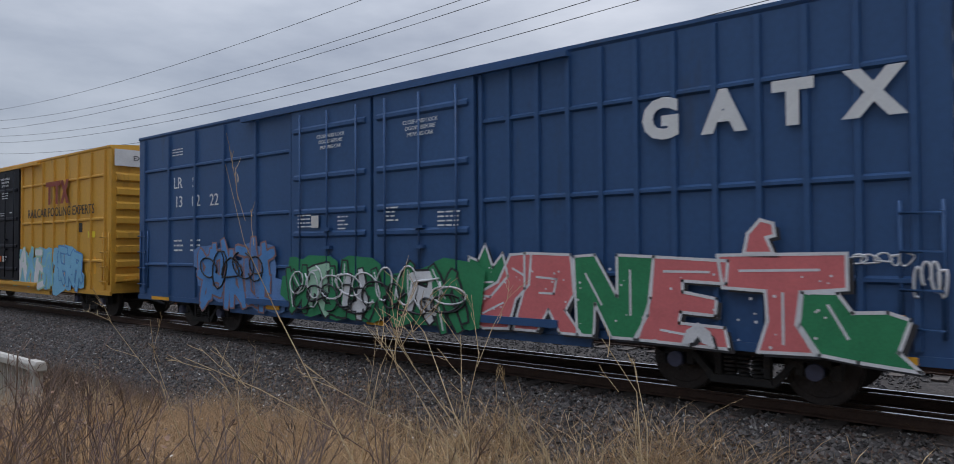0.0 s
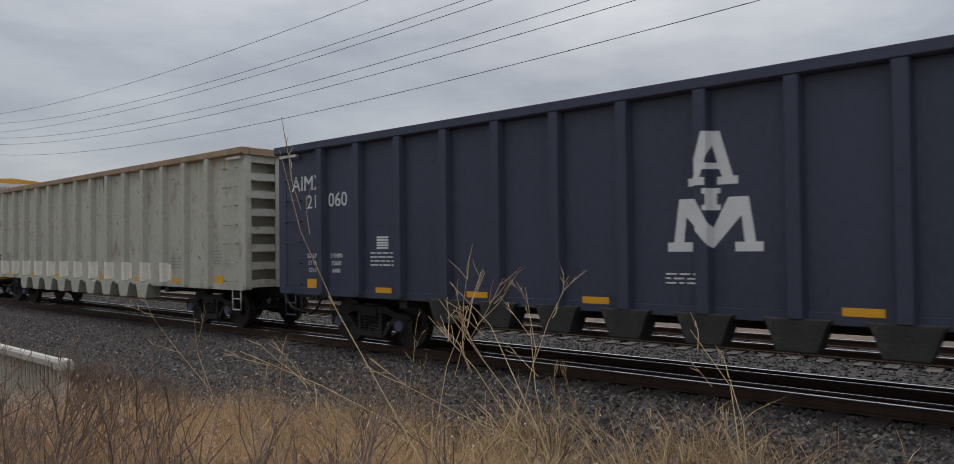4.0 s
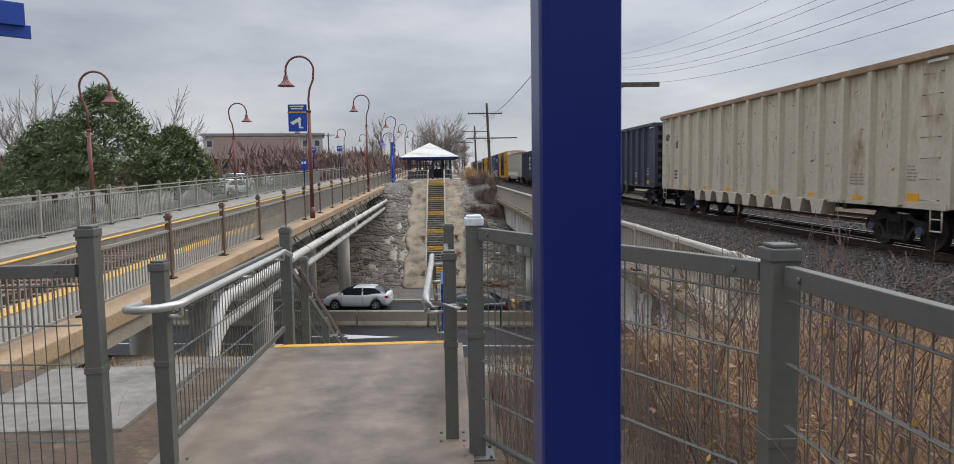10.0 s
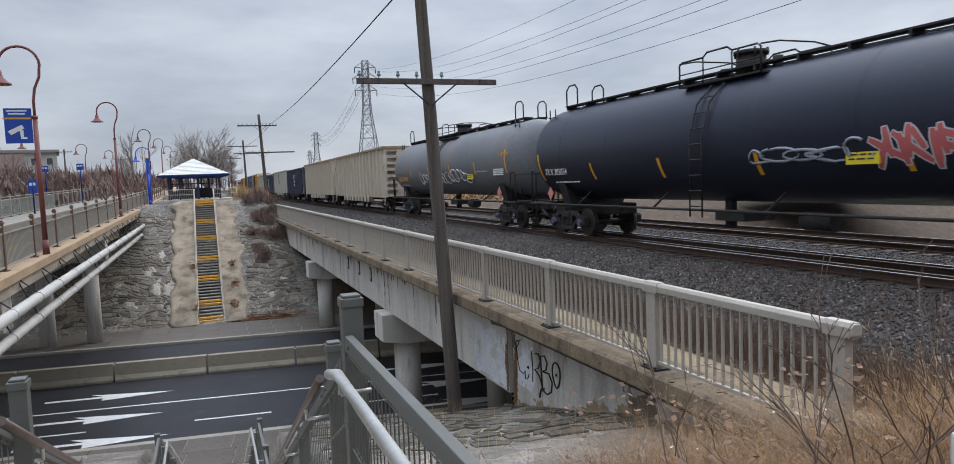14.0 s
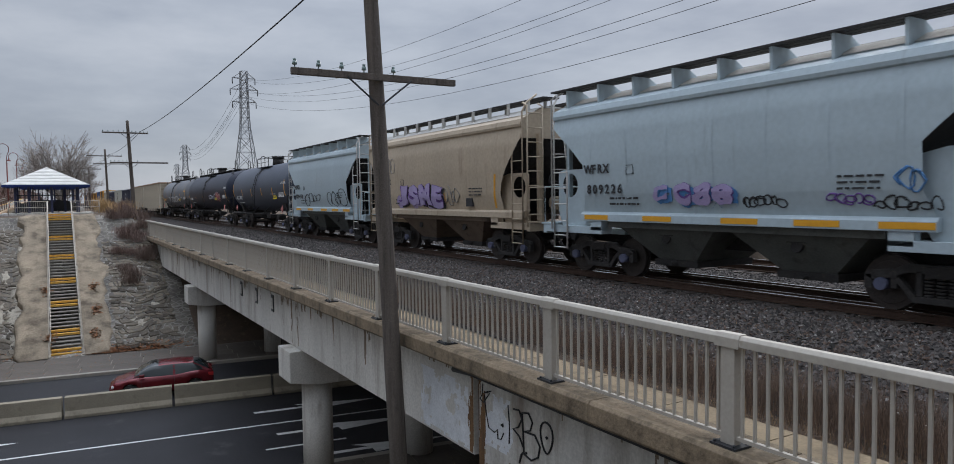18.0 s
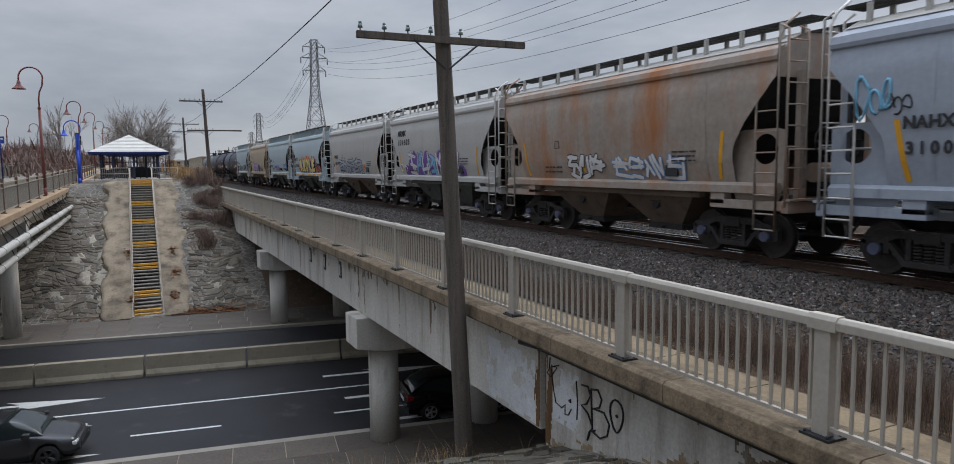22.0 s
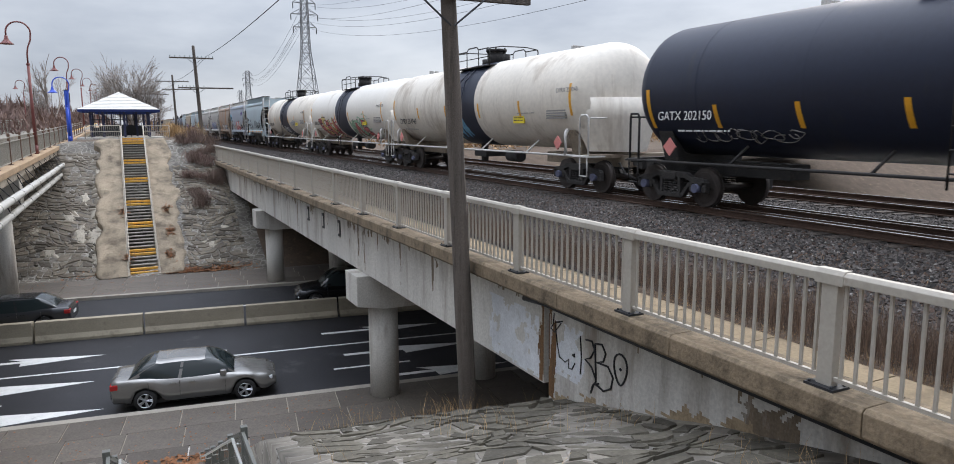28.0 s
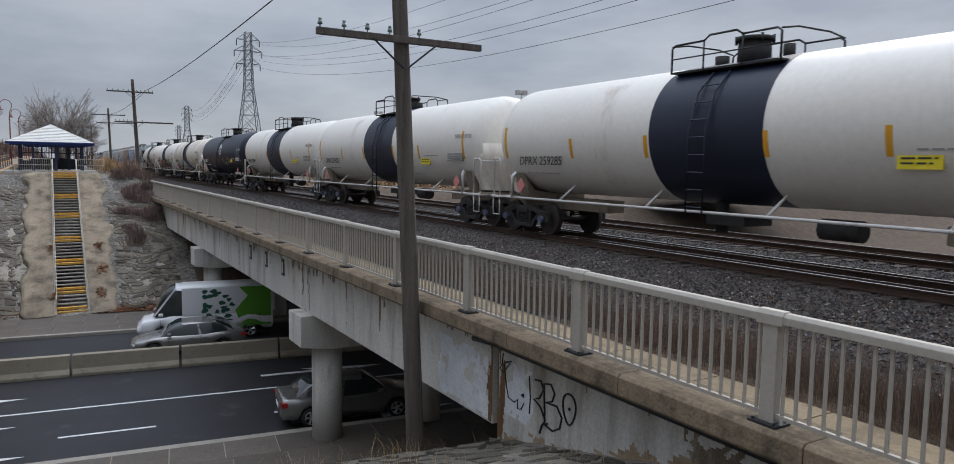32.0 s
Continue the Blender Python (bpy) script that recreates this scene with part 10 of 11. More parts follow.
def build_grass():
    blades("dry_grass", 90000, meadow, (0.3, 0.8), (0.0009, 0.0022), GRASS_B, "dense wispy brown dry grass between fence and tracks", 1, 1.3)
    blades("tangled_grass", 90000, meadow, (0.22, 0.62), (0.001, 0.0026), GRASS_B, "tangled bent brown grass between fence and tracks", 11, 2.6)
    def open_meadow(rr):
        spot = meadow(rr)
        return None if spot is None or spot[1] > -2.0 else spot
    blades("pale_grass", 34000, open_meadow, (0.35, 0.95), (0.0008, 0.002), GRASS_A, "pale dry grass stalks among the brown grass", 2, 1.1, 2.2)
    def fluff(rr):
        spot = None
        while spot is None:
            spot = meadow(rr)
        return spot[0], spot[1], spot[2] + rr.uniform(0.25, 0.75)
    litter("seed_fluff", 1100, fluff, WHITE_FLUFF, "pale seed heads caught in the dry grass", 21, (0.006, 0.014))
    def dead(rr):
        x, y = rr.uniform(2.3, 5.2), rr.uniform(-3.6, 3.0)
        return x, y, ground_z(x, y) + rr.random() ** 1.6 * 0.95
    litter("dead_leaves", 2600, dead, DEAD_LEAF, "withered rust leaves hanging in the brambles", 22, (0.012, 0.03))
    def thicket(rr):
        x, y = rr.uniform(2.35, 5.4), rr.uniform(-3.9, 3.2)
        return (x, y, ground_z(x, y) - 0.02, 0.75 + 0.5 * clumpy(x, y, 1.1))
    blades("thicket", 20000, thicket, (0.25, 0.85), (0.0012, 0.003), VERGE, "dark tangled weed thicket below the fence", 23, 1.8)
    def bank(rr):
        x, y = rr.uniform(2.9, 6.1), rr.uniform(-5.0, 2.6)
        if x > 5.3 and y > 1.8:
            return None
        return (x, y, ground_z(x, y) - 0.02, 0.85 + 0.5 * clumpy(x, y, 0.9))
    blades("bank_weeds", 52000, bank, (0.35, 1.0), (0.001, 0.0024), GRASS_B, "tan dry weeds thick on the bank below the fence", 24, 1.2)
    blades("verge_grass", 52000, strip, (0.25, 0.8), (0.0018, 0.004), VERGE, "low dry grass strip between the railing and ballast", 3)
    def slope(rr):
        x, y = rr.uniform(1.6, 5.9), rr.uniform(-3.2, 13)
        if clumpy(x, y, 0.5) < 0.05:
            return None
        return (x, y, ground_z(x, y) - 0.03, 0.6)
    blades("slope_grass", 2200, slope, (0.2, 0.8), (0.002, 0.0045), GRASS_A, "sparse dry grass on the near stone slope", 4, 0.6)
    def left(rr):
        x, y = rr.uniform(-4.5, -0.9), rr.uniform(-3, 9)
        if clumpy(x, y, 0.6) < 0.1:
            return None
        return (x, y, ground_z(x, y) - 0.02, 0.6)
    blades("bank_grass", 3000, left, (0.15, 0.6), (0.002, 0.004), GRASS_A, "thin dry grass beside the platform", 5, 0.6)
    def fence_side(rr):
        x, y = rr.uniform(1.4, 2.9), rr.uniform(-5.2, 0.5)
        if x < 1.24 + max(0, (-1.6 - y)) * 0.7:
            return None
        return (x, y, ground_z(x, y), 0.8)
    blades("fence_grass", 7000, fence_side, (0.2, 0.9), (0.001, 0.0024), TWIG, "brown weeds grown up behind the wire fence", 6, 0.5)
    spots = [(4.2, -6.4, 3.0, 0.05, 1.0), (4.3, -6.7, 2.2, 0.1, 0.75), (4.5, -6.6, 1.9, 0.2, 0.55), (4.4, -6.9, 2.1, 0.0, 0.9), (4.7, -6.9, 1.7, 0.1, 0.35), (5.2, -7.2, 1.5, 0.2, 0.3), (5.2, -4.9, 1.9, 0.22, 0.1), (5.0, -3.6, 1.7, -0.3, 0.3), (6.3, -5.6, 1.5, -0.5, 0.25), (6.6, -5.2, 1.45, -0.6, 0.1), (6.9, -5.9, 1.3, -0.35, 0.3), (6.2, -4.7, 1.2, 0.2, 0.2), (7.2, -6.3, 1.1, -0.3, 0.0), (6.1, -3.0, 1.35, 0.2, -0.1), (4.4, -5.6, 1.4, 0.3, 0.1), (5.6, -6.4, 1.25, -0.2, 0.2), (6.9, -2.5, 1.1, 0.1, 0.2), (7.6, 1.2, 1.1, 0.2, -0.1), (7.8, 0.8, 1.0, 0.1, 0.2), (7.0, 3.0, 1.0, -0.2, 0.2), (4.8, -1.2, 1.2, 0.2, 0.3)]
    for k, (x, y, h, lx, ly) in enumerate(spots):
        weed("tall_weed", x, y, ground_z(x, y) - 0.02, h, 200 + k, "tall pale dry weed with branching twigs", lx, ly)
    for k in range(130):
        x, y = 2.45 + rnd.random() * 2.4, -5.4 + rnd.random() * 6.0
        weed("bramble", x, y, ground_z(x, y) - 0.02, 0.9 + rnd.random() * 0.6, 300 + k, "tangled brown bramble stem behind the fence", rnd.uniform(-0.6, 0.6), rnd.uniform(-0.6, 0.6), TWIG if k % 2 else VERGE, 0.006)
    for k in range(44):
        x, y = 2.45 + rnd.random() * 1.3, -4.4 + rnd.random() * 3.4
        weed("bramble", x, y, ground_z(x, y) - 0.02, 1.0 + rnd.random() * 0.5, 500 + k, "tall reddish bramble stem rising over the fence", rnd.uniform(-0.35, 0.35), rnd.uniform(-0.35, 0.35), RED_BARK, 0.005)
    # creeper on the fence, with a few yellow leaves
    rr = random.Random(8)
    V, F = [], []
    for k in range(46):
        f = rr.random()
        if rr.random() < 0.65:
            c = Vector((1.3, -1.7, 0)).lerp(Vector((2.3, -3.05, 0)), f)
        else:
            c = Vector((2.27, -3.1, 0)).lerp(Vector((2.25, -4.9, 0)), f)
        c += Vector((rr.uniform(0.02, 0.09), rr.uniform(0.02, 0.09), rr.uniform(0.5, 1.5)))
        for j in range(rr.choice((1, 1, 2, 4))):
            o = c + Vector((rr.gauss(0, 0.025), rr.gauss(0, 0.025), rr.gauss(0, 0.03)))
            u = Vector((rr.gauss(0, 1), rr.gauss(0, 1), rr.gauss(0, 1))).normalized() * rr.uniform(0.014, 0.026)
            v = u.cross(Vector((rr.random(), rr.random(), 0.3))).normalized() * rr.uniform(0.006, 0.014)
            i0 = len(V)
            V += [o - u, o + v, o + u, o - v]
            F.append((i0, i0 + 1, i0 + 2, i0 + 3))
    tagged(part("creeper_leaves", raw_mesh("creeper_leaves", V, F, LEAF_YELLOW), None, None), "yellow autumn leaves caught on the wire fence", "leaves", "", "stuff")


build_grass()


def far_foot(rr):
    x = rr.choice((rr.gauss(3.6, 0.9), rr.gauss(5.2, 0.8), rr.gauss(-1.2, 0.9), rr.gauss(2.3, 0.6)))
    y = 45.3 - SKEW * x + abs(rr.gauss(0, 0.35))
    return x, y, max(ground_z(x, y), WALK_Z) + 0.03


def near_foot(rr):
    x = rr.gauss(1.7, 0.9)
    y = 19.6 - SKEW * x - abs(rr.gauss(0, 0.5)) + 0.5
    return x, y, max(ground_z(x, y), WALK_Z) + 0.02


def apron_spots(rr):
    side, v = rr.choice(((-0.55, 46.9), (1.0, 46.9), (1.15, 49.2), (-0.6, 51.6), (1.1, 51.6)))
    x = 0.23 + side * 1.45 + rr.gauss(0, 0.16)
    y = v + rr.gauss(0, 0.25)
    return x, y, -6.45 + (y - 45.2) * 0.4715 + 0.03


litter("leaf_litter_far", 1500, far_foot, LEAF_RUST, "rust brown leaves drifted at the slope foot", 1, (0.05, 0.11))
litter("leaf_litter_near", 900, near_foot, LEAF_RUST, "rust brown leaves drifted at the stair foot", 2, (0.04, 0.08))
def pavement_specks(rr):
    x, v = rr.uniform(-9, 6), rr.choice((rr.uniform(19.6, 23.3), rr.uniform(40, 46)))
    return x, v - SKEW * x, WALK_Z - 0.012


litter("leaf_specks", 1100, pavement_specks, LEAF_RUST, "small brown leaves strewn over the pavements", 4, (0.02, 0.045))
litter("leaf_litter_apron", 500, apron_spots, LEAF_RUST, "rust brown leaf drifts beside the far stair", 3, (0.04, 0.09))


def brush():
    """Dense dry shrubs on the bank between the far stair and the tracks."""
    rr = random.Random(5)
    for k in range(44):
        x, y = rr.uniform(3.4, 6.0), rr.uniform(51, 61) if k % 2 else rr.uniform(61, 96)
        z = min(ground_z(min(x, 6.2), y), 1.0)
        V, F = [], []
        h = rr.uniform(0.5, 1.1) if k % 2 else rr.uniform(0.9, 1.7)
        for j in range(420):
            a = rr.uniform(0, 6.28)
            b0 = Vector((rr.gauss(0, 0.3), rr.gauss(0, 0.3), rr.uniform(0, 0.55) * h))
            d = Vector((math.cos(a) * rr.uniform(0.1, 0.7), math.sin(a) * rr.uniform(0.1, 0.7), 1)).normalized() * rr.uniform(0.25, 0.6) * h
            s = Vector((-math.sin(a), math.cos(a), 0)) * rr.uniform(0.006, 0.016)
            i0 = len(V)
            V += [b0 - s, b0 + s, b0 + d + s * 0.3, b0 + d - s * 0.3]
            F.append((i0, i0 + 1, i0 + 2, i0 + 3))
        low = k % 2 and y < 62
        ob = part("dry_shrub", raw_mesh("dry_shrub", V, F, rr.choice((TWIG, RED_BARK)) if low else rr.choice((GRASS_B, GRASS_A, GRASS_A, RED_BARK))), None, None, at=pose(x, y, z))
        tagged(ob, "dry brown brush shrub on the far bank", "shrub", "brush on the far bank")


brush()

# ---- houses and parked cars beyond the platform ----


def house(x, y, w, d, h, roof, wall, roof_mat, rows, cols, label, flat=False, turn=0):
    root = thing("house", pose(x, y, 0, 0, 0, turn), label, "house", "houses beyond the station")
    bm = B()
    box(bm, -w / 2, w / 2, -d / 2, d / 2, -0.5, h)
    part("wall", bm, wall, root)
    bm = B()
    if flat:
        box(bm, -w / 2 - 0.5, w / 2 + 0.5, -d / 2 - 0.5, d / 2 + 0.5, h, h + 0.55)
    else:
        prism(bm, [(-d / 2 - 0.5, h - 0.15), (d / 2 + 0.5, h - 0.15), (0, h + roof)], "x", -w / 2 - 0.4, w / 2 + 0.4)
    part("roof", bm, roof_mat, root)
    for r in range(rows):
        for c in range(cols):
            cx = -w / 2 + w * (c + 0.5) / cols
            cz = h * (r + 0.5) / rows
            bm = B()
            ww, hh = min(0.6, w / cols * 0.32), min(0.75, h / rows * 0.3)
            box(bm, cx - ww, cx + ww, -d / 2 - 0.06, -d / 2 + 0.05, cz - hh, cz + hh)
            win = part("window", bm, mat("white_frame", (0.6, 0.6, 0.58), 0.6), root)
            bm = B()
            box(bm, cx - ww + 0.1, cx + ww - 0.1, -d / 2 - 0.075, -d / 2 - 0.05, cz - hh + 0.1, cz + hh - 0.1)
            part("pane", bm, glass("window_glass"), win)


BRICK = mat("far_brick", (0.26, 0.15, 0.10), 0.85, var=0.2, scale=1)
PALE_WALL = mat("pale_render", (0.50, 0.47, 0.42), 0.85, var=0.1, scale=0.5)
SHINGLE = mat("brown_shingle", (0.10, 0.065, 0.055), 0.9, var=0.25, scale=2)
GREY_ROOF = mat("grey_parapet", (0.30, 0.29, 0.28), 0.85, var=0.15, scale=1)
house(-31, 118, 13, 10, 4.6, 3.6, BRICK, SHINGLE, 2, 4, "brick house with brown shingle roof", turn=12)
house(-41, 165, 26, 14, 10.5, 0, PALE_WALL, GREY_ROOF, 3, 10, "pale apartment block with flat parapet roof", True, 10)
house(52, 34, 34, 12, 4.0, 0, mat("dark_cladding", (0.11, 0.085, 0.08), 0.85, var=0.2, scale=1), SHINGLE, 2, 11, "long dark brick building with small white windows beyond the tracks", True, -90)
house(-75, 140, 14, 10, 5, 3.4, BRICK, SHINGLE, 2, 4, "far brick house with brown roof")
house(-58, 190, 16, 10, 5, 3.8, PALE_WALL, SHINGLE, 2, 4, "far pale house with brown roof")


def far_woods(x0, x1, y0, y1, h, n, seed, material, label):
    rr = random.Random(seed)
    V, F = [], []
    for _ in range(n):
        f = rr.random()
        x, y = x0 + (x1 - x0) * f + rr.gauss(0, 3), y0 + (y1 - y0) * f + rr.gauss(0, 5)
        top = h * (0.55 + 0.45 * abs(noise.noise(Vector((x * 0.05, y * 0.05, seed)))) * 2) * rr.uniform(0.7, 1)
        for j in range(26):
            o = Vector((x + rr.gauss(0, 1.2), y + rr.gauss(0, 1.2), rr.uniform(0, 0.75) * top))
            d = Vector((rr.gauss(0, 0.45), rr.gauss(0, 0.45), 1)).normalized() * top * rr.uniform(0.15, 0.4)
            s = Vector((rr.gauss(0, 1), rr.gauss(0, 1), 0)).normalized() * rr.uniform(0.05, 0.2)
            i0 = len(V)
            V += [o - s, o + s, o + d]
            F.append((i0, i0 + 1, i0 + 2))
    tagged(part("far_woods", raw_mesh("far_woods", V, F, material), None, None), label, "woods", "", "stuff")


far_woods(-20, -14, 90, 420, 8.0, 5000, 1, RED_BARK, "row of bare reddish woods along the street")
far_woods(-110, -30, 105, 150, 9, 2600, 2, TWIG, "bare woods beyond the car park")
far_woods(-90, -45, 40, 62, 5.5, 1500, 3, TWIG, "dark bare thicket beside the evergreens")
far_woods(26, 60, 330, 520, 6, 700, 4, TWIG, "low bare woods far along the tracks")
far_woods(24, 80, 60, 90, 1.6, 500, 6, GRASS_B, "low dry brush beyond the second track")

# ---- vehicles ----
TYRE = mat("tyre_rubber", (0.02, 0.02, 0.02), 0.85, var=0.2, scale=6)
ALLOY = mat("alloy_rim", (0.45, 0.46, 0.48), 0.35, 0.8, var=0.1, scale=8, bump=0)
DARK_RIM = mat("dark_rim", (0.05, 0.05, 0.055), 0.4, 0.5, var=0.1, scale=8, bump=0)
CAR_GLASS = glass("car_glass", (0.02, 0.028, 0.03))
HEAD_LAMP = mat("headlamp_lens", (0.6, 0.62, 0.65), 0.1, var=0.05, bump=0)
TAIL_LAMP = mat("tail_lamp_lens", (0.35, 0.02, 0.02), 0.2, var=0.05, bump=0)
TRIM = mat("black_car_trim", (0.02, 0.02, 0.02), 0.6, var=0.1, bump=0)


def paint(name, base, metal=0.3):
    return mat(name, base, 0.2, metal, var=0.05, scale=1, bump=0, spec=0.6)


SPECS = {
    # length, half width, stations of (x, bottom, belt, half width factor), glasshouse (base back, roof back, roof front, base front), roof height
    "sedan": (4.9, 0.92, [(-2.42, 0.42, 0.80, 0.80), (-2.34, 0.28, 0.98, 0.92), (-1.7, 0.22, 1.0, 0.99), (-0.6, 0.2, 0.95, 1.0), (0.7, 0.2, 0.93, 1.0), (1.35, 0.22, 0.90, 0.99), (2.1, 0.25, 0.76, 0.93), (2.40, 0.34, 0.62, 0.80)], (-1.95, -1.05, 0.25, 1.15), 1.45, (-1.45, 1.45), 0.33),
    "hatch": (4.25, 0.90, [(-2.1, 0.42, 0.85, 0.82), (-2.02, 0.28, 1.0, 0.93), (-1.4, 0.22, 1.02, 0.99), (-0.4, 0.2, 0.96, 1.0), (0.6, 0.2, 0.94, 1.0), (1.2, 0.22, 0.92, 0.99), (1.85, 0.25, 0.78, 0.92), (2.12, 0.36, 0.6, 0.78)], (-1.98, -1.2, 0.2, 1.15), 1.42, (-1.3, 1.3), 0.32),
    "suv": (4.7, 0.95, [(-2.32, 0.48, 0.95, 0.84), (-2.25, 0.34, 1.12, 0.94), (-1.5, 0.28, 1.12, 0.99), (-0.4, 0.27, 1.06, 1.0), (0.7, 0.27, 1.04, 1.0), (1.3, 0.28, 1.02, 0.99), (2.05, 0.32, 0.92, 0.94), (2.34, 0.42, 0.7, 0.82)], (-2.2, -1.8, 0.2, 1.15), 1.7, (-1.4, 1.45), 0.36),
    "van": (6.2, 1.02, [(-3.1, 0.5, 1.3, 0.97), (-3.05, 0.4, 1.35, 1.0), (-1.5, 0.34, 1.35, 1.0), (0.4, 0.34, 1.3, 1.0), (1.5, 0.34, 1.25, 1.0), (2.1, 0.36, 1.18, 0.98), (2.8, 0.4, 1.05, 0.93), (3.08, 0.5, 0.75, 0.82)], (-3.08, -3.02, 1.35, 2.35), 2.65, (-2.0, 2.0), 0.36),
}


def build_car(kind, colour, label, rim=None, category="car"):
    L, W, stations, (gb, rb, rf, gf), roof, axles, wr = SPECS[kind]
    root = thing("van" if kind == "van" else "car", pose(0, 0, -20), label, category, "passing vehicles")
    bm = B()
    rings = []
    fine = []
    for a, b in zip(stations, stations[1:]):
        for k in range(4):
            f = k / 4
            s = f * f * (3 - 2 * f)
            fine.append(tuple(a[i] + (b[i] - a[i]) * (f if i == 0 else s) for i in range(4)))
    fine.append(stations[-1])
    for x, lo, hi, wf in fine:
        for ax in axles:
            if abs(x - ax) < wr + 0.03:
                lo = max(lo, wr + math.sqrt(max((wr + 0.05) ** 2 - (x - ax) ** 2, 0)) * 0.98)
        w = W * wf
        side = [(w * 0.86, lo), (w * 0.97, lo + (hi - lo) * 0.12), (w, lo + (hi - lo) * 0.45), (w * 0.985, lo + (hi - lo) * 0.72), (w * 0.95, hi - 0.03), (w * 0.86, hi + 0.015), (w * 0.45, hi + 0.045)]
        rings.append([bm.verts.new((x, yy, zz)) for yy, zz in side] + [bm.verts.new((x, -yy, zz)) for yy, zz in reversed(side)])
    k = len(rings[0])
    for a, b in zip(rings, rings[1:]):
        for i in range(k):
            j = (i + 1) % k
            bm.faces.new((a[i], a[j], b[j], b[i])).smooth = True
    bm.faces.new(rings[0])
    bm.faces.new(rings[-1][::-1])
    body = part("body", bm, colour, root)
    # glasshouse and roof: one smooth arch, glass at the sides and ends
    belt = stations[3][2]
    gw, tw = W * 0.93, W * 0.74 if kind != "van" else W * 0.86
    base = [(gb, gw * 0.92), (gb + (gf - gb) * 0.3, gw), (gb + (gf - gb) * 0.7, gw), (gf, gw * 0.9)]
    top = [(rb, tw * 0.94), (rb + (rf - rb) * 0.3, tw), (rb + (rf - rb) * 0.7, tw), (rf, tw * 0.94)]
    glass_bm, roof_bm = B(), B()
    n = 22
    rows = []
    for k in range(n + 1):
        x = gb + (gf - gb) * k / n
        f = min((x - gb) / max(rb - gb, 0.05), (gf - x) / (gf - rf), 1.0)
        hgt = (roof - belt + 0.03) * math.sin(max(f, 0) * math.pi / 2) ** 0.85
        if rb < x < rf:
            hgt -= 0.035 * (2 * (x - rb) / (rf - rb) - 1) ** 2
        wide = gw * (0.9 + 0.1 * math.sin(math.pi * k / n))
        narrow = wide + (tw - gw) * hgt / (roof - belt)
        rows.append((x, [(wide, belt - 0.03), (wide + (narrow - wide) * 0.5, belt + hgt * 0.52), (narrow, belt + hgt * 0.86), (narrow * 0.9, belt + hgt * 0.955), (narrow * 0.55, belt + hgt * 0.99), (0.0, belt + hgt)]))
    for (xa, ra), (xb, rb_) in zip(rows, rows[1:]):
        for s in (-1, 1):
            for k in range(5):
                solid = k >= 2 and (rb - 0.05 < (xa + xb) / 2 < rf + 0.02)
                bm = roof_bm if solid else glass_bm
                quad(bm, (xa, s * ra[k][0], ra[k][1]), (xb, s * rb_[k][0], rb_[k][1]), (xb, s * rb_[k + 1][0], rb_[k + 1][1]), (xa, s * ra[k + 1][0], ra[k + 1][1])).smooth = True
    for bm, name, m, tag in ((glass_bm, "glasshouse", CAR_GLASS, "dark tinted windows"), (roof_bm, "roof", colour, "")):
        bmesh.ops.remove_doubles(bm, verts=bm.verts, dist=0.0005)
        part(name, bm, m, root, tag)
    for s in (-1, 1):
        for (bx, by), (tx, ty), w in ((base[0], top[0], 0.12), (((gb + gf) / 2 - 0.05, gw), ((rb + rf) / 2 + 0.05, tw), 0.05), (base[3], top[3], 0.06)):
            bm = B()
            a, b = Vector((bx, s * by * 1.004, belt - 0.02)), Vector((tx, s * ty * 1.01, roof - 0.06))
            fw = Vector((w, 0, 0))
            o = Vector((0, s * 0.012, 0))
            quad(bm, a - fw + o, a + fw + o, b + fw * 0.8 + o, b - fw * 0.8 + o)
            part("pillar", bm, colour, root)
        bm = B()
        box(bm, gf - 0.42, gf - 0.22, s * (W + 0.02), s * (W + 0.2), belt + 0.02, belt + 0.16)
        part("door_mirror", bm, colour, root, bevel=0.03)
        bm = B()
        for dx in ((gb + gf) / 2 - 0.05, gf - 0.28, gb + 0.62):
            box(bm, dx - 0.006, dx + 0.006, s * W * 0.98, s * (W + 0.004), 0.34, belt - 0.05)
        part("door_seam", bm, TRIM, root)
        for dx in ((gb + gf) / 2 - 0.25, gf - 1.25):
            bm = B()
            box(bm, dx - 0.09, dx + 0.09, s * W * 0.97, s * (W + 0.022), belt - 0.16, belt - 0.13)
            part("door_handle", bm, colour, root, bevel=0.006)
        bm = B()
        x1 = stations[-2][0]
        box(bm, x1 - 0.12, x1 + 0.2, s * W * 0.5, s * W * 0.87, 0.56, 0.68)
        part("headlight", bm, HEAD_LAMP, root, bevel=0.04)
        bm = B()
        x0 = stations[1][0]
        box(bm, x0 - 0.07, x0 + 0.16, s * W * 0.55, s * W * 0.925, belt - 0.22, belt - 0.05)
        part("tail_light", bm, TAIL_LAMP, root, bevel=0.03)
    bm = B()
    box(bm, stations[0][0] - 0.012, stations[0][0] + 0.02, -0.25, 0.25, 0.6, 0.72)
    part("plate_bar", bm, INK_WHITE, root)
    bm = B()
    box(bm, stations[-1][0] - 0.05, stations[-1][0] + 0.015, -0.5, 0.5, 0.4, 0.56)
    part("grille", bm, TRIM, root, bevel=0.01)
    bm = B()
    box(bm, stations[1][0] + 0.3, stations[-2][0] - 0.2, -W * 0.8, W * 0.8, 0.17, 0.3)
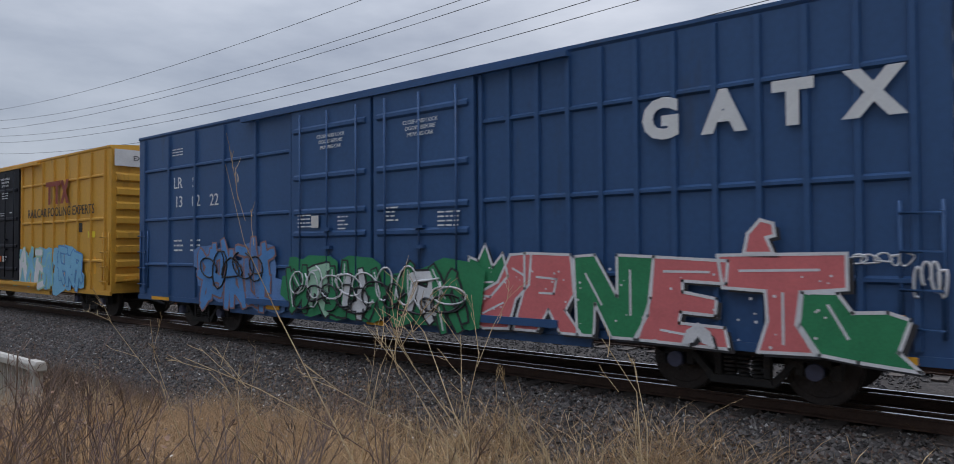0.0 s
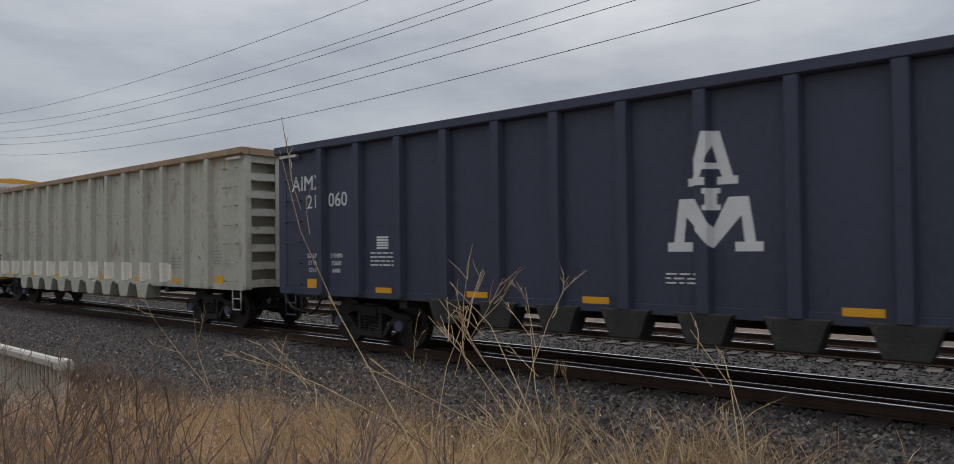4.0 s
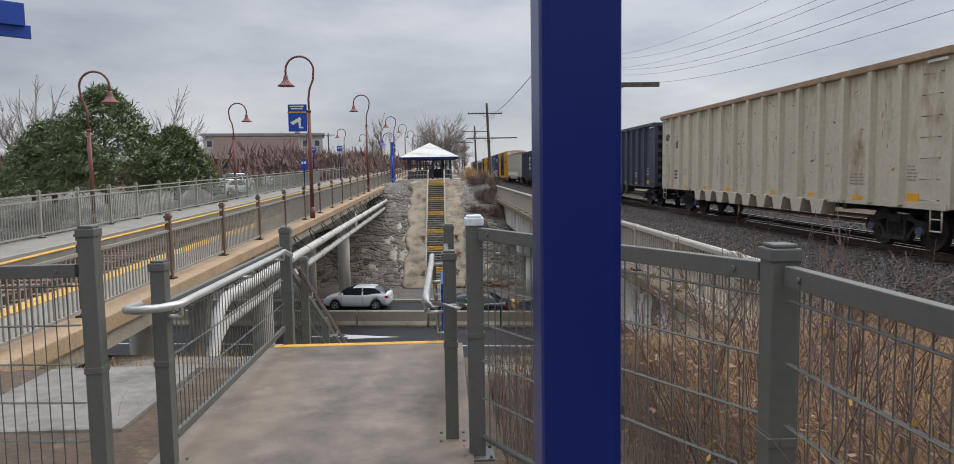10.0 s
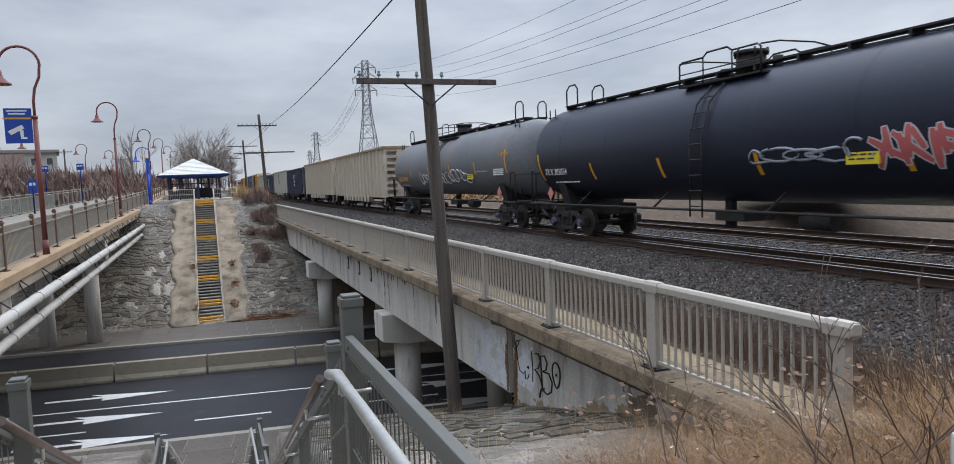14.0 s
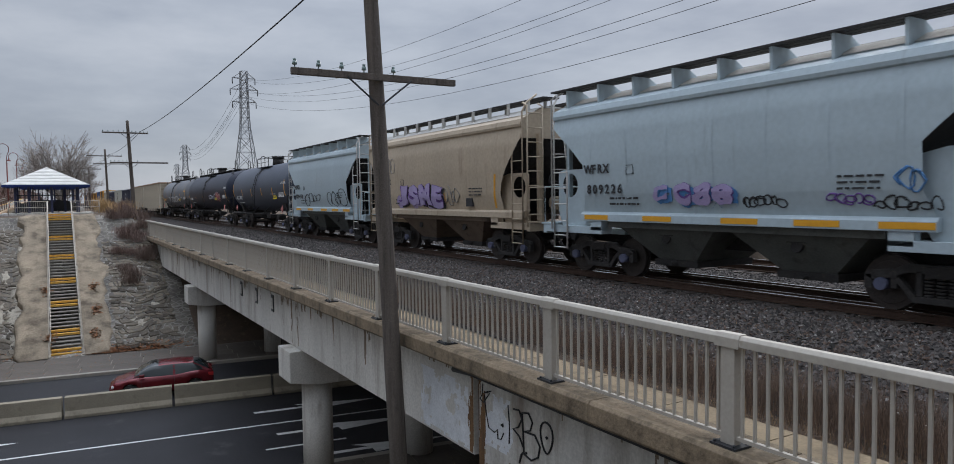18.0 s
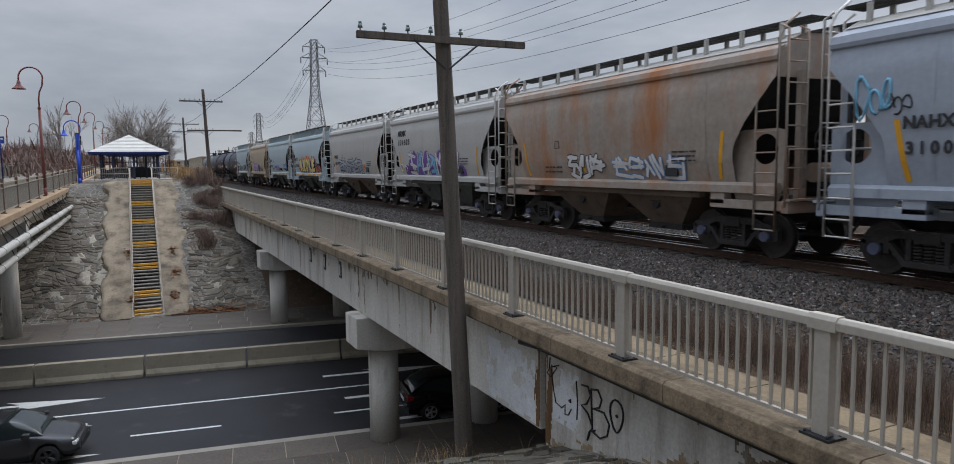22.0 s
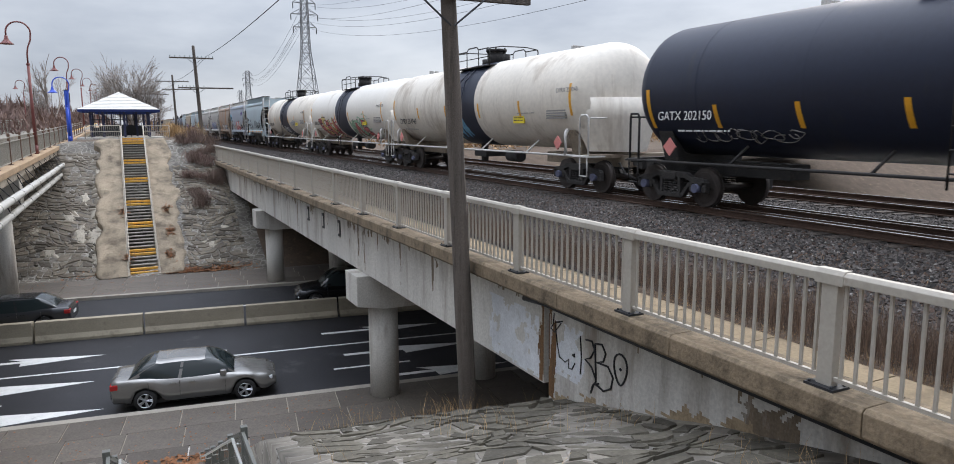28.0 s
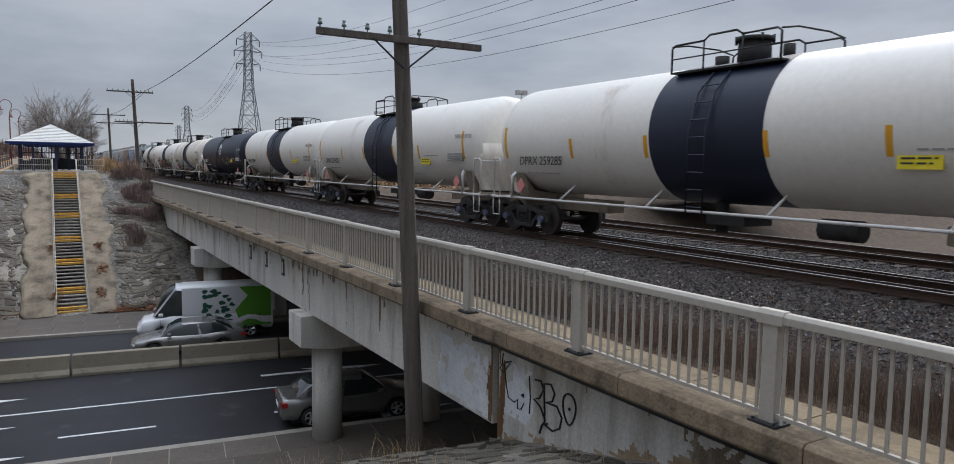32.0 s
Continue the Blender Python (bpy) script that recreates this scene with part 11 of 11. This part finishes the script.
    part("underbody", bm, TRIM, root)
    wheels = []
    for ax in axles:
        for s in (-1, 1):
            bm = B()
            prof = [(wr * 0.64, -0.1), (wr * 0.92, -0.11), (wr, -0.08), (wr, 0.08), (wr * 0.92, 0.11), (wr * 0.64, 0.1)]
            prev = first = None
            for r, y in prof:
                ring = [bm.verts.new((r * math.cos(2 * math.pi * i / 24), y, r * math.sin(2 * math.pi * i / 24))) for i in range(24)]
                if prev:
                    for i in range(24):
                        bm.faces.new((prev[i], prev[(i + 1) % 24], ring[(i + 1) % 24], ring[i])).smooth = True
                prev = ring
                first = first or ring
            w = part("wheel", bm, TYRE, root, at=pose(ax, s * (W - 0.12), wr))
            bm = B()
            tube(bm, (0, -0.07, 0), (0, 0.07, 0), wr * 0.2, seg=10)
            for q in range(5):
                a = 2 * math.pi * q / 5
                for off in (-0.13, 0.13):
                    tube(bm, (0, s * 0.06, 0), (wr * 0.64 * math.cos(a + off), s * 0.085, wr * 0.64 * math.sin(a + off)), 0.028, 0.022, 5)
            for i in range(24):
                a, b = 2 * math.pi * i / 24, 2 * math.pi * (i + 1) / 24
                tube(bm, (wr * 0.65 * math.cos(a), s * 0.09, wr * 0.65 * math.sin(a)), (wr * 0.65 * math.cos(b), s * 0.09, wr * 0.65 * math.sin(b)), 0.018, seg=4, caps=False)
            part("rim", bm, rim or ALLOY, w)
            wheels.append((w, ax, s * (W - 0.12), wr))
    return root, wheels, body


VEHICLES = []


def drive(kind, colour, label, t0, x0, speed, v, rim=None, stops=None):
    root, wheels, body = build_car(kind, colour, label, rim, "van" if kind == "van" else "car")
    VEHICLES.append((root, wheels, t0, x0, speed, v, stops))
    return root


SILVER_PAINT = paint("silver_car_paint", (0.25, 0.245, 0.235), 0.6)
BLACK_PAINT = paint("black_car_paint", (0.012, 0.013, 0.015))
GREY_PAINT = paint("dark_grey_car_paint", (0.04, 0.042, 0.046))
WHITE_PAINT = paint("white_car_paint", (0.72, 0.73, 0.74), 0.0)
BLUE_PAINT = paint("blue_car_paint", (0.02, 0.07, 0.30))
RED_PAINT = paint("red_car_paint", (0.13, 0.008, 0.014))
INNER, OUTER, NEARLANE = 35.7, 38.6, 24.95
drive("hatch", WHITE_PAINT, "white hatchback driving through the underpass", 10.0, -4.6, -11.5, OUTER)
drive("sedan", GREY_PAINT, "dark grey sedan driving through the underpass", 9.4, 9.5, -12.0, INNER)
drive("sedan", WHITE_PAINT, "white sedan driving through the underpass", 12.2, -0.5, -12.3, INNER)
drive("suv", BLACK_PAINT, "black sport utility car driving through the underpass", 17.0, 0.3, -12.6, INNER)
drive("hatch", RED_PAINT, "dark red hatchback driving through the underpass", 18.0, 3.9, -13.2, INNER)
drive("sedan", BLACK_PAINT, "black sedan driving through the underpass", 19.5, 2.6, -13.1, INNER)
drive("hatch", BLACK_PAINT, "black hatchback driving through the underpass", 21.0, 1.6, 8.5, NEARLANE)
drive("hatch", GREY_PAINT, "dark hatchback with red-trimmed dark wheels", 23.0, 2.85, 5.6, NEARLANE, DARK_RIM, [(0, -150), (20, -18), (21, -10.7), (22, -3.8), (22.5, -0.3), (23, 2.9), (23.5, 5.1), (24, 7.3), (24.5, 9.2), (25.5, 12.5), (32, 34)])
drive("sedan", BLUE_PAINT, "bright blue sedan driving through the underpass", 24.4, 3.3, -10.2, INNER)
drive("sedan", GREY_PAINT, "dark sedan driving through the underpass", 27.5, -0.8, -8.6, INNER)
drive("suv", BLACK_PAINT, "black sport utility car with pale rims", 28.5, 3.0, -11.8, INNER)
drive("suv", BLACK_PAINT, "black sport utility car in the far lane", 29.0, -0.3, -12.2, OUTER)
drive("sedan", SILVER_PAINT, "silver sedan slowing under the railway bridge", 28.0, 1.4, 4.6, NEARLANE, None, [(0, -172), (26.5, -6.0), (27.5, -1.0), (28, 1.4), (28.5, 3.3), (29, 4.75), (29.5, 5.9), (30, 6.7), (30.5, 7.3), (31.2, 7.9), (32, 8.2)])
drive("sedan", SILVER_PAINT, "pale silver sedan driving beside the median", 32.0, 4.7, -9.0, INNER)
van = drive("van", WHITE_PAINT, "white delivery van with a green printed rear half", 32.0, 5.9, -5.2, OUTER)


def van_livery():
    green = mat("green_livery", (0.10, 0.30, 0.03), 0.4, var=0.1, bump=0)
    dark = mat("dark_green_print", (0.02, 0.09, 0.06), 0.4, var=0.3, scale=3, bump=0)
    for s in (-1, 1):
        bm = B()
        box(bm, -3.04, 1.1, s * 0.86, s * 1.0, 1.25, 2.6)
        panel = part("side_panel", bm, WHITE_PAINT, van, "white van side", 0.04)
        bm = B()
        bm.faces.new([bm.verts.new((x, s * 1.008, z)) for x, z in ((-3.0, 0.6), (-1.6, 0.6), (-1.3, 1.4), (-1.9, 2.1), (-1.5, 2.55), (-3.0, 2.55))])
        part("green_print", bm, green, panel, "green printed rear half")
        rr = random.Random(3)
        bm = B()
        for k in range(26):
            c = (rr.uniform(-1.6, 0.3), rr.uniform(0.8, 2.45))
            bm.faces.new([bm.verts.new((c[0] + rr.uniform(0.06, 0.22) * math.cos(a), s * (1.012 + k * 0.0004), c[1] + rr.uniform(0.05, 0.16) * math.sin(a))) for a in np.linspace(0, 5.4, 7)])
        part("dark_print", bm, dark, panel, "dark green printed pattern")


van_livery()
# parked cars beyond the far platform
for k, (x, y, c) in enumerate([(-19, 62, WHITE_PAINT), (-21, 71, WHITE_PAINT), (-18, 80, SILVER_PAINT), (-20.5, 54, GREY_PAINT), (-22, 88, WHITE_PAINT)]):
    root, wheels, body = build_car("suv" if k % 2 else "sedan", c, "parked car in the lot beyond the platform")
    root.matrix_basis = pose(x, y, ground_z(x, y) - 0.02, 0, 0, 70 + 9 * k)

# ---- stones set in the slopes ----


def rubble(name, x0, x1, v0, v1, cell, seed, tint, label, keep=0.93, rise=0.05):
    """Irregular flat stones on a slope: jittered cells, each drawn in from its joints and bulged."""
    rr = random.Random(seed)
    root = thing(name, pose(0, 0, 0), label, "stone slope", "", "structure")
    nv = int((v1 - v0) / (cell * 0.62))
    dv = (v1 - v0) / nv
    wave = lambda j, x: v0 + dv * (j + 0.34 * noise.noise(Vector((x * 1.1 / cell * 0.5, j * 0.7, seed * 3.1))) * 2)
    def down(x, v):
        n1, n2 = noise.noise(Vector((x * 0.55, v * 0.5, seed))), noise.noise(Vector((x * 0.5, v * 0.6, seed + 7.7)))
        x, v = min(max(x + 0.45 * n1 * min(1.0, (x - x0) * 2, (x1 - x) * 2), x0), x1), v + 0.9 * n2 * min(1.0, v - v0, v1 - v)
        y = v - SKEW * x
        return Vector((x, y, ground_z(min(x, 6.15), y)))
    count = 0
    rest = B()
    for j in range(nv):
        x = x0 + rr.uniform(0, 0.5) * cell
        while x < x1:
            wd = cell * rr.choice((rr.uniform(0.4, 0.8), rr.uniform(0.8, 1.5)))
            xa, xb = x, min(x + wd, x1)
            x += wd
            if rr.random() > keep or xb - xa < 0.15:
                continue
            lean = rr.uniform(-0.42, 0.42) * dv
            xm = (xa + xb) / 2
            ring = [(xa - lean, wave(j, xa)), (xm, wave(j, xm) + rr.uniform(-0.1, 0.05) * dv), (xb - lean, wave(j, xb)), (xb + lean, wave(j + 1, xb)), (xm, wave(j + 1, xm) + rr.uniform(-0.05, 0.1) * dv), (xa + lean, wave(j + 1, xa))]
            mx, mv = sum(p[0] for p in ring) / 6, sum(p[1] for p in ring) / 6
            gx, gv = 1 - 0.05 / (xb - xa), 1 - 0.055 / dv
            up = rise * rr.uniform(0.3, 1.6)
            single = count < 290
            ctr = down(mx, mv)
            bm = B() if single else rest
            off = ctr if single else Vector((0, 0, 0))
            low = [bm.verts.new(down(mx + (p[0] - mx) * gx, mv + (p[1] - mv) * gv) - off - Vector((0, 0, 0.08))) for p in ring]
            top = [bm.verts.new(down(mx + (p[0] - mx) * gx * 0.88, mv + (p[1] - mv) * gv * 0.85) - off + Vector((0, 0, up + rr.uniform(-0.012, 0.012)))) for p in ring]
            mid = bm.verts.new(ctr - off + Vector((rr.gauss(0, 0.03), rr.gauss(0, 0.03), up + 0.02)))
            for k in range(6):
                m = (k + 1) % 6
                bm.faces.new((low[k], low[m], top[m], top[k]))
                bm.faces.new((top[k], top[m], mid))
            if single:
                part("stone", bm, tint, root, at=pose(ctr.x, ctr.y, ctr.z))
            count += 1
    if rest.verts:
        tagged(part("far_stone", rest, tint, root), "", "", "", "stuff")


FAR_ROCK = mat("slope_stone", (0.125, 0.105, 0.08), 0.85, var=0.35, scale=2.5, fine=18, bump=0.4, dirt=(0.26, 0.235, 0.20), amount=0.4, per=0.55)
NEAR_ROCK = mat("near_slope_stone", (0.082, 0.073, 0.056), 0.85, var=0.35, scale=2.5, fine=18, bump=0.45, dirt=(0.22, 0.205, 0.175), amount=0.35, per=0.35)
rubble("stone_slope_west", -9.5, -1.6, 45.7, 59.5, 0.55, 1, FAR_ROCK, "mortared rubble stones on the far slope beside the stair")
rubble("stone_slope_east", 2.6, 6.1, 45.7, 57.5, 0.52, 2, FAR_ROCK, "dark mortared rubble stones on the far slope under brush")
rubble("stone_slope_near", 1.7, 6.1, 6.5, 19.6, 0.5, 3, NEAR_ROCK, "flat brown mortared stones on the near slope", 0.97, 0.016)


def cement_smears():
    """Old cement run down over the stones beside the far stair."""
    rr = random.Random(12)
    smear = mat("old_cement_smear", (0.32, 0.29, 0.235), 0.9, var=0.35, scale=2.5, fine=20, bump=0.4, dirt=(0.14, 0.12, 0.10), amount=0.6)
    for x, v, wx, wv in ((-2.1, 47.2, 0.55, 1.2), (-2.3, 49.4, 0.7, 1.4), (-2.2, 51.8, 0.6, 1.5), (-2.1, 54.4, 0.5, 1.6), (-2.0, 56.8, 0.4, 1.2), (-3.1, 49.6, 0.5, 1.3), (-3.6, 51.6, 0.6, 0.9), (-2.9, 53.6, 0.35, 1.1), (-4.6, 48.0, 0.7, 0.6), (-5.6, 50.2, 0.5, 0.6), (4.0, 48.2, 0.6, 0.8), (5.2, 49.6, 0.5, 0.5)):
        bm = B()
        def down(px, pv):
            y = pv - SKEW * px
            return (px, y, ground_z(min(px, 6.15), y) + 0.06)
        inner, outer = [], []
        mid = bm.verts.new(down(x, v))
        for k in range(26):
            a = 2 * math.pi * k / 26
            r = 0.75 + 0.5 * noise.noise(Vector((math.cos(a) * 1.7, math.sin(a) * 1.7, x))) + rr.uniform(-0.16, 0.16)
            inner.append(bm.verts.new(down(x + math.cos(a) * r * wx * 0.55, v + math.sin(a) * r * wv * 0.55)))
            p = down(x + math.cos(a) * r * wx, v + math.sin(a) * r * wv)
            outer.append(bm.verts.new((p[0], p[1], p[2] - 0.07)))
        for k in range(26):
            j = (k + 1) % 26
            bm.faces.new((mid, inner[k], inner[j]))
            bm.faces.new((inner[k], outer[k], outer[j], inner[j]))
        tagged(part("cement_smear", bm, smear, None), "pale old cement smeared over the slope stones", "cement patch", "", "structure")


cement_smears()

# ---- what moves ----
def vehicle_motions():
    turn = math.degrees(math.atan(-SKEW))
    for root, wheels, t0, x0, speed, v, stops in VEHICLES:
        heading = turn if (speed > 0) else turn + 180
        places = stops or [(0, x0 - speed * t0), (32, x0 + speed * (32 - t0))]
        walk(root, [(t, pose(x, v - SKEW * x, ROAD_Z, 0, 0, heading)) for t, x in places])
        # the wheels roll while the car crosses the view
        a, b = max(0.0, t0 - 1.5), min(32.0, t0 + 1.5)
        if stops:
            a, b = (26.5, 32.0) if t0 > 26 else (21.0, 25.5)
        n = max(2, int((b - a) / 0.033))
        ts = [a + (b - a) * i / n for i in range(n + 1)]
        for w, ax, wy, wr in wheels:
            rows = []
            for t in ts:
                x = float(np.interp(t, [p[0] for p in places], [p[1] for p in places]))
                rows.append((t, pose(ax, wy, wr, 0, math.degrees(abs(x - places[0][1]) / wr) % 360, 0)))
            if a > 0:
                rows.insert(0, (0, rows[0][1]))
            if b < 32:
                rows.append((32, rows[-1][1]))
            walk(w, rows)


def motions():
    for car, y in CARS:
        walk(car, [(0, pose(TRACK_X, y, 0)), (32, pose(TRACK_X, y + SPEED * 32, 0))])
    # wheels turn as the train rolls: one turn for 2.83 m
    turn = math.degrees(SPEED / WHEEL_R)
    done = {}
    for w, y in WHEELSETS:
        if y not in done:
            walk(w, [(i / 30, pose(0, y, WHEEL_R, -turn * i / 30)) for i in range(961)])
            done[y] = w.animation_data
        else:
            w.rotation_mode = "QUATERNION"
            keys = w.animation_data_create()
            keys.action = done[y].action
            keys.action_slot = done[y].action_slot
    vehicle_motions()


motions()
